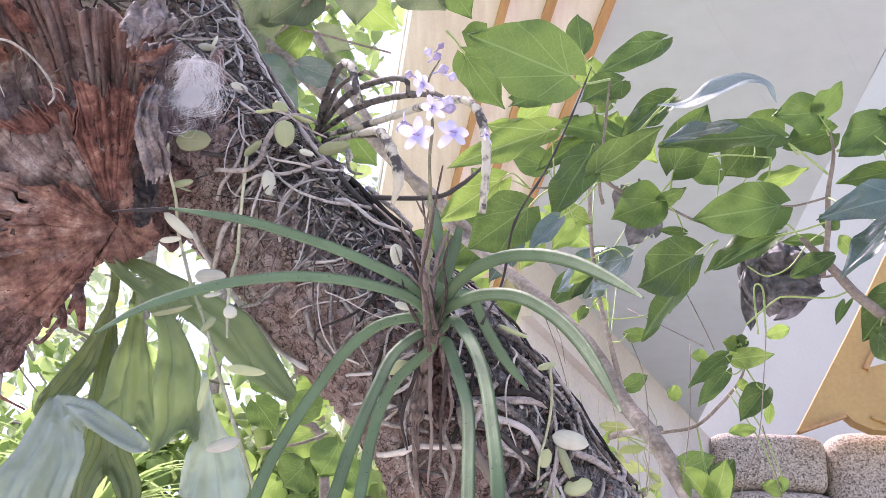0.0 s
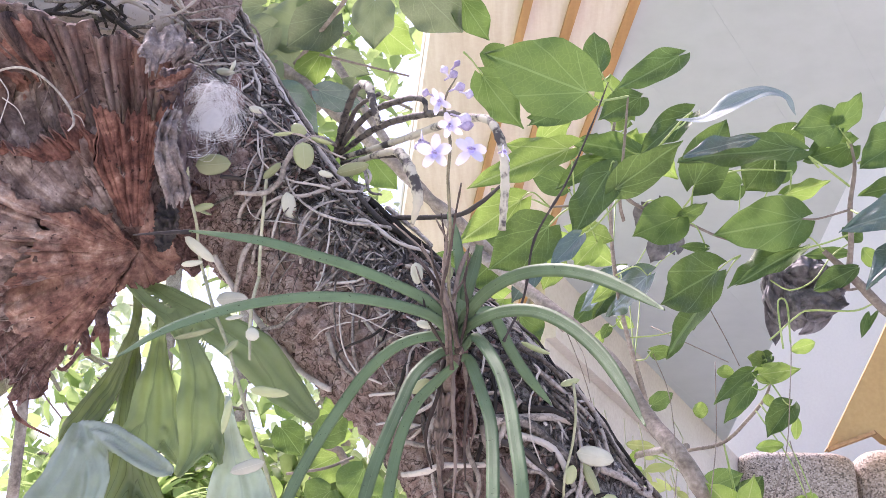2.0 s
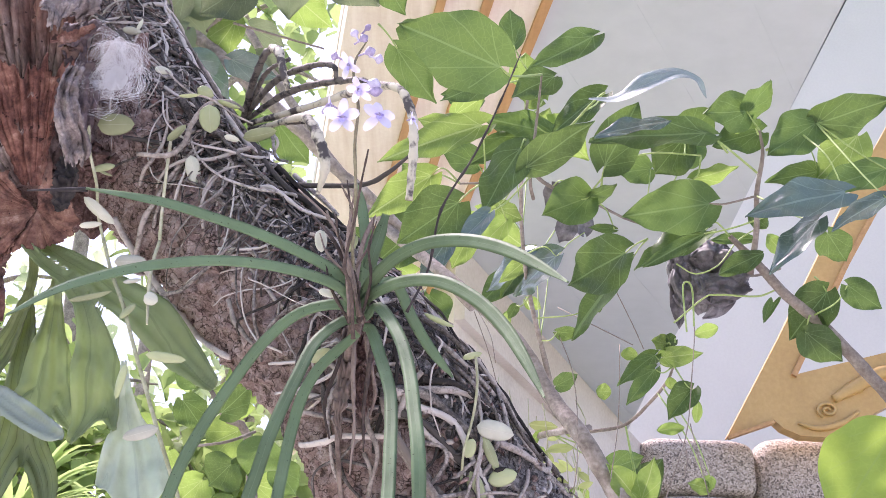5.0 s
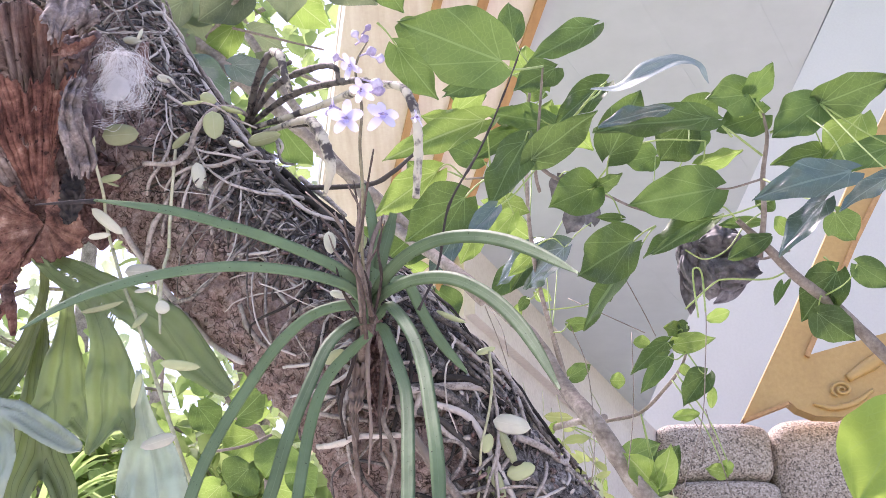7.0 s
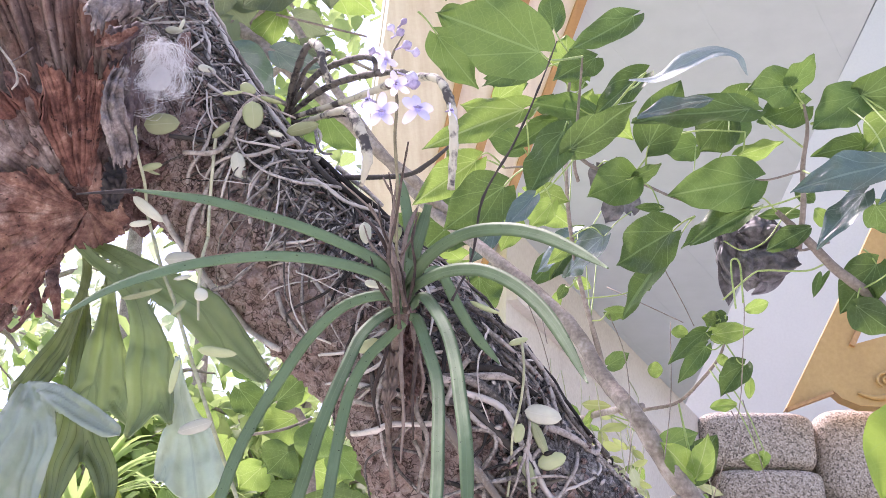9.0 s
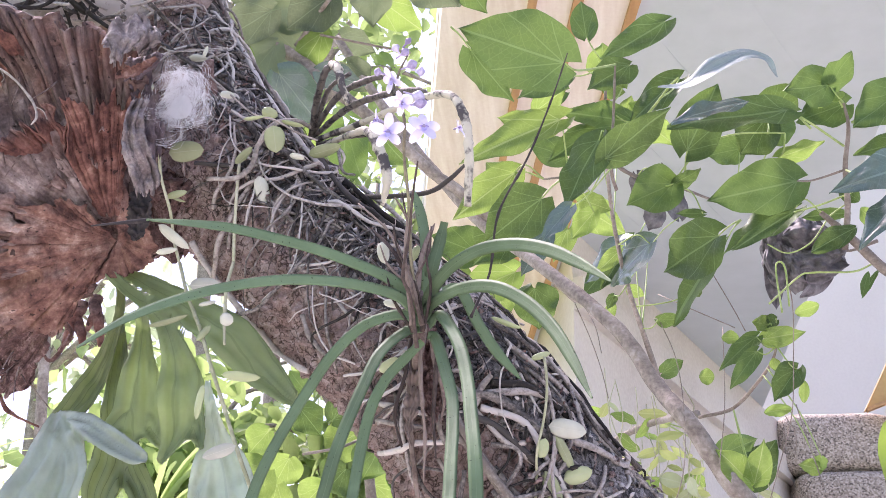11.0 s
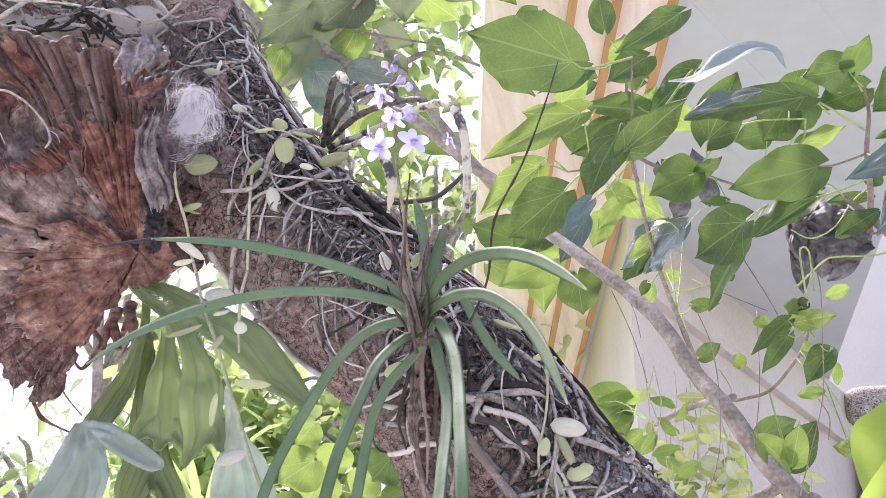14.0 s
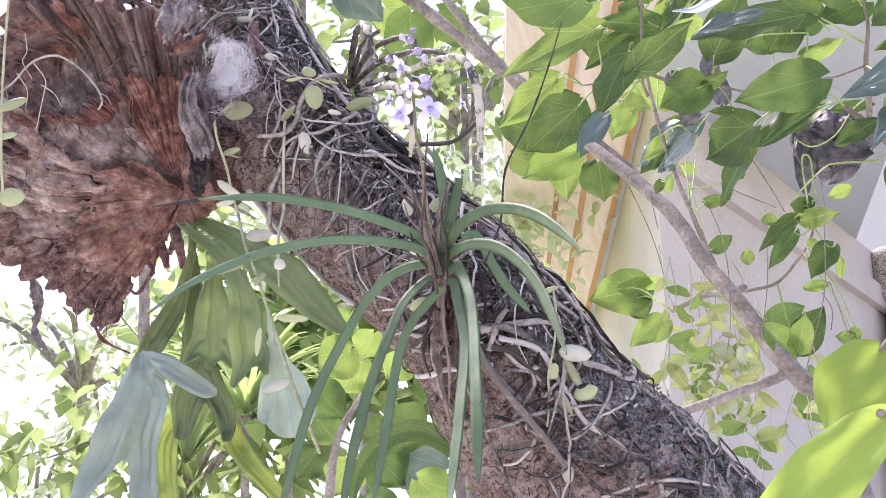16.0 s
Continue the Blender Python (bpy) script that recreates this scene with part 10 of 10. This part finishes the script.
stick("root", [(-0.541, 1.179, 2.403), (-0.551, 1.167, 2.405), (-0.570, 1.169, 2.418), (-0.595, 1.184, 2.427)], [0.0018, 0.0018, 0.0011], M_ROOT_DARK, limb, wob=0.4, sides=6)
stick("root", [(-0.566, 1.164, 2.381), (-0.590, 1.174, 2.402), (-0.611, 1.181, 2.410), (-0.625, 1.176, 2.399)], [0.0025, 0.0025, 0.0015], M_ROOT, limb, wob=0.4, sides=6)
stick("root", [(-0.484, 1.198, 2.411), (-0.464, 1.197, 2.402), (-0.440, 1.190, 2.375), (-0.417, 1.186, 2.355)], [0.0032, 0.0032, 0.0019], M_ROOT_DARK, limb, wob=0.4, sides=6)
stick("root", [(-0.508, 1.198, 2.401), (-0.520, 1.186, 2.388), (-0.539, 1.191, 2.385), (-0.564, 1.202, 2.399)], [0.0025, 0.0025, 0.0016], M_ROOT, limb, wob=0.4, sides=6)
stick("root", [(-0.401, 1.189, 2.379), (-0.433, 1.206, 2.378), (-0.463, 1.217, 2.385), (-0.488, 1.211, 2.389)], [0.0020, 0.0020, 0.0013], M_ROOT_DARK, limb, wob=0.4, sides=6)
stick("root", [(-0.509, 1.251, 2.434), (-0.489, 1.253, 2.432), (-0.463, 1.237, 2.431), (-0.437, 1.221, 2.429)], [0.0018, 0.0018, 0.0011], M_ROOT_DARK, limb, wob=0.4, sides=6)
stick("root", [(-0.492, 1.200, 2.375), (-0.509, 1.180, 2.373), (-0.532, 1.172, 2.382), (-0.564, 1.182, 2.391)], [0.0019, 0.0019, 0.0012], M_ROOT_DARK, limb, wob=0.4, sides=6)
stick("bough", [(-0.628, 1.257, 2.423), (-0.541, 1.246, 2.419), (-0.482, 1.252, 2.423), (-0.427, 1.300, 2.461)], [0.0231, 0.0231, 0.0189], M_ROOT_DARK, limb, wob=0.5, sides=10)
stick("bough", [(-0.678, 1.311, 2.495), (-0.573, 1.304, 2.489), (-0.457, 1.332, 2.510)], [0.0315, 0.0315, 0.0252], M_ROOT_DARK, limb, wob=0.5, sides=10)

# ---- garden behind ----
def leaf_cloud(name, label, c, radii, count, size, mat, seed, stem=0.03, kind_mat=None, flat=0.5):
    """A shrub or tree of the garden: stem, limbs and a crown of many separate leaves with gaps."""
    t = holder(name, label, "tree" if "tree" in name else "shrub", "garden plants")
    rng = random.Random(seed)
    c = Vector(c)
    stick("trunk", [(c.x + 0.1, c.y, -0.03), (c.x, c.y + 0.1, c.z * 0.5), tuple(c)], [stem, stem * 0.8, stem * 0.4], M_BRANCH, t)
    ends = []
    for k in range(9):
        d = Vector((rng.gauss(0, 1), rng.gauss(0, 1), rng.gauss(0.2, 0.8))).normalized()
        e = c + Vector((d.x * radii[0], d.y * radii[1], d.z * radii[2])) * rng.uniform(0.6, 0.95)
        ends.append(e)
        stick("limb", [tuple(c - Vector((0, 0, radii[2] * 0.5))), tuple(c.lerp(e, 0.5) + Vector((0, 0, 0.05))), tuple(e)], [stem * 0.45, stem * 0.3, stem * 0.1], M_BRANCH, t, sides=5)
    verts, faces, uvs = [], [], []
    for k in range(count):
        if rng.random() < 0.7:
            e = rng.choice(ends)
            p = c.lerp(e, rng.uniform(0.3, 1.1)) + Vector((rng.gauss(0, 0.16) * radii[0], rng.gauss(0, 0.16) * radii[1], rng.gauss(0, 0.16) * radii[2]))
        else:
            d = Vector((rng.gauss(0, 1), rng.gauss(0, 1), rng.gauss(0, 1))).normalized() * rng.random() ** 0.4
            p = c + Vector((d.x * radii[0], d.y * radii[1], d.z * radii[2]))
        ax = Vector((rng.gauss(0, 1), rng.gauss(0, 1), rng.gauss(-0.6, 0.6))).normalized()
        nn = Vector((rng.gauss(0, flat), rng.gauss(-0.3, flat), 1))
        nn = (nn - ax * nn.dot(ax)).normalized()
        sd = ax.cross(nn)
        ln = size * rng.uniform(0.6, 1.3)
        k0 = len(verts)
        for u, w in ((0, 0.05), (0.25, 0.36), (0.6, 0.3), (1, 0.02)):
            for v in (-1, 0, 1):
                verts.append(p + ax * (u * ln) + sd * (v * w * ln) + nn * (ln * (0.1 * abs(v) - 0.25 * u * u)))
                uvs.append((u, v * 0.5 + 0.5))
        for i in range(3):
            for j in range(2):
                q = k0 + i * 3 + j
                faces.append((q, q + 3, q + 4, q + 1))
    tagged(mesh_part("crown", verts, faces, mat, t, "", uvs), kind="stuff")
    return t


leaf_cloud("garden_shrub", "pale sunlit garden shrub with thin branches", (-1.295, 4.162, 2.528), (0.5, 0.5, 0.45), 620, 0.085, M_BUSH, 1, 0.03)
leaf_cloud("garden_shrub", "pale sunlit garden shrub with thin branches", (-1.646, 4.557, 2.336), (0.7, 0.6, 0.4), 420, 0.09, M_BUSH, 2, 0.03)
leaf_cloud("garden_shrub", "pale sunlit garden shrub with thin branches", (-2.684, 5.458, 2.251), (0.9, 0.7, 0.4), 380, 0.08, M_BUSH_HAZE, 3, 0.03)
leaf_cloud("garden_shrub", "pale sunlit garden shrub with thin branches", (-0.694, 4.558, 2.622), (0.6, 0.5, 0.45), 500, 0.1, M_BUSH, 4, 0.03)
leaf_cloud("garden_tree", "bright hazy garden tree with yellow-green crown", (-1.404, 6.308, 5.464), (1.0, 1.0, 0.9), 400, 0.12, M_BUSH, 5, 0.06)
leaf_cloud("garden_tree", "bright hazy garden tree with yellow-green crown", (-2.178, 7.644, 6.509), (1.6, 1.2, 1.2), 480, 0.13, M_BUSH, 6, 0.08)
leaf_cloud("garden_tree", "bright hazy garden tree with yellow-green crown", (-1.097, 7.803, 4.183), (0.9, 0.9, 0.8), 600, 0.1, M_BUSH_HAZE, 7, 0.06)
leaf_cloud("garden_tree", "bright hazy garden tree with yellow-green crown", (-3.871, 9.336, 5.167), (1.5, 1.2, 1.0), 420, 0.13, M_BUSH_HAZE, 8, 0.08)
leaf_cloud("garden_tree", "bright hazy garden tree with yellow-green crown", (-5.441, 11.719, 4.449), (2.0, 1.5, 0.8), 360, 0.14, M_BUSH_HAZE, 9, 0.1)
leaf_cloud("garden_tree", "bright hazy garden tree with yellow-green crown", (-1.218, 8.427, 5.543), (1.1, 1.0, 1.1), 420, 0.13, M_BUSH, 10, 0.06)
leaf_cloud("garden_tree", "bright hazy garden tree with yellow-green crown", (-1.495, 10.765, 6.504), (1.2, 1.2, 1.0), 500, 0.14, M_BUSH_HAZE, 11, 0.08)
leaf_cloud("garden_shrub", "pale sunlit garden shrub with thin branches", (-1.201, 4.353, 2.837), (0.5, 0.5, 0.4), 320, 0.09, M_BUSH, 12, 0.03)


def grass_clump(name, c, count, ln, seed, mat):
    t = tagged(new(name), "arching clump of narrow strap grass leaves", "grass", "garden plants")
    rng = random.Random(seed)
    verts, faces, uvs = [], [], []
    c = Vector(c)
    for k in range(count):
        a = rng.uniform(0, math.tau)
        d = Vector((math.cos(a), math.sin(a), 0))
        l2 = ln * rng.uniform(0.6, 1.1)
        h = rng.uniform(0.7, 1.3)
        sd = Vector((-d.y, d.x, 0)) * rng.uniform(0.008, 0.016)
        k0 = len(verts)
        for i in range(9):
            u = i / 8
            p = c + d * (l2 * u * 0.7) + Vector((0, 0, l2 * h * (u - 0.75 * u * u)))
            for v in (-1, 1):
                verts.append(p + sd * v * (1 - u * 0.9))
                uvs.append((u, v * 0.5 + 0.5))
        for i in range(8):
            q = k0 + 2 * i
            faces.append((q, q + 2, q + 3, q + 1))
    tagged(mesh_part("blades", verts, faces, mat, t, "", uvs), kind="stuff")

grass_clump("strap_grass", (-1.355, 3.797, 2.189), 34, 0.6, 1, M_BUSH)
grass_clump("strap_grass", (-1.000, 3.295, 2.235), 40, 0.6, 2, M_BUSH)
post = holder("thin_trunk", "slender grey garden tree stem", "tree")
stick("stem", [(-1.112, 2.862, -0.03), (-1.112, 2.862, 1.945), (-1.075, 2.752, 2.326), (-1.077, 2.683, 2.724), (-1.077, 2.571, 3.266)], [0.018, 0.015, 0.013, 0.012, 0.01], M_BRANCH, post)
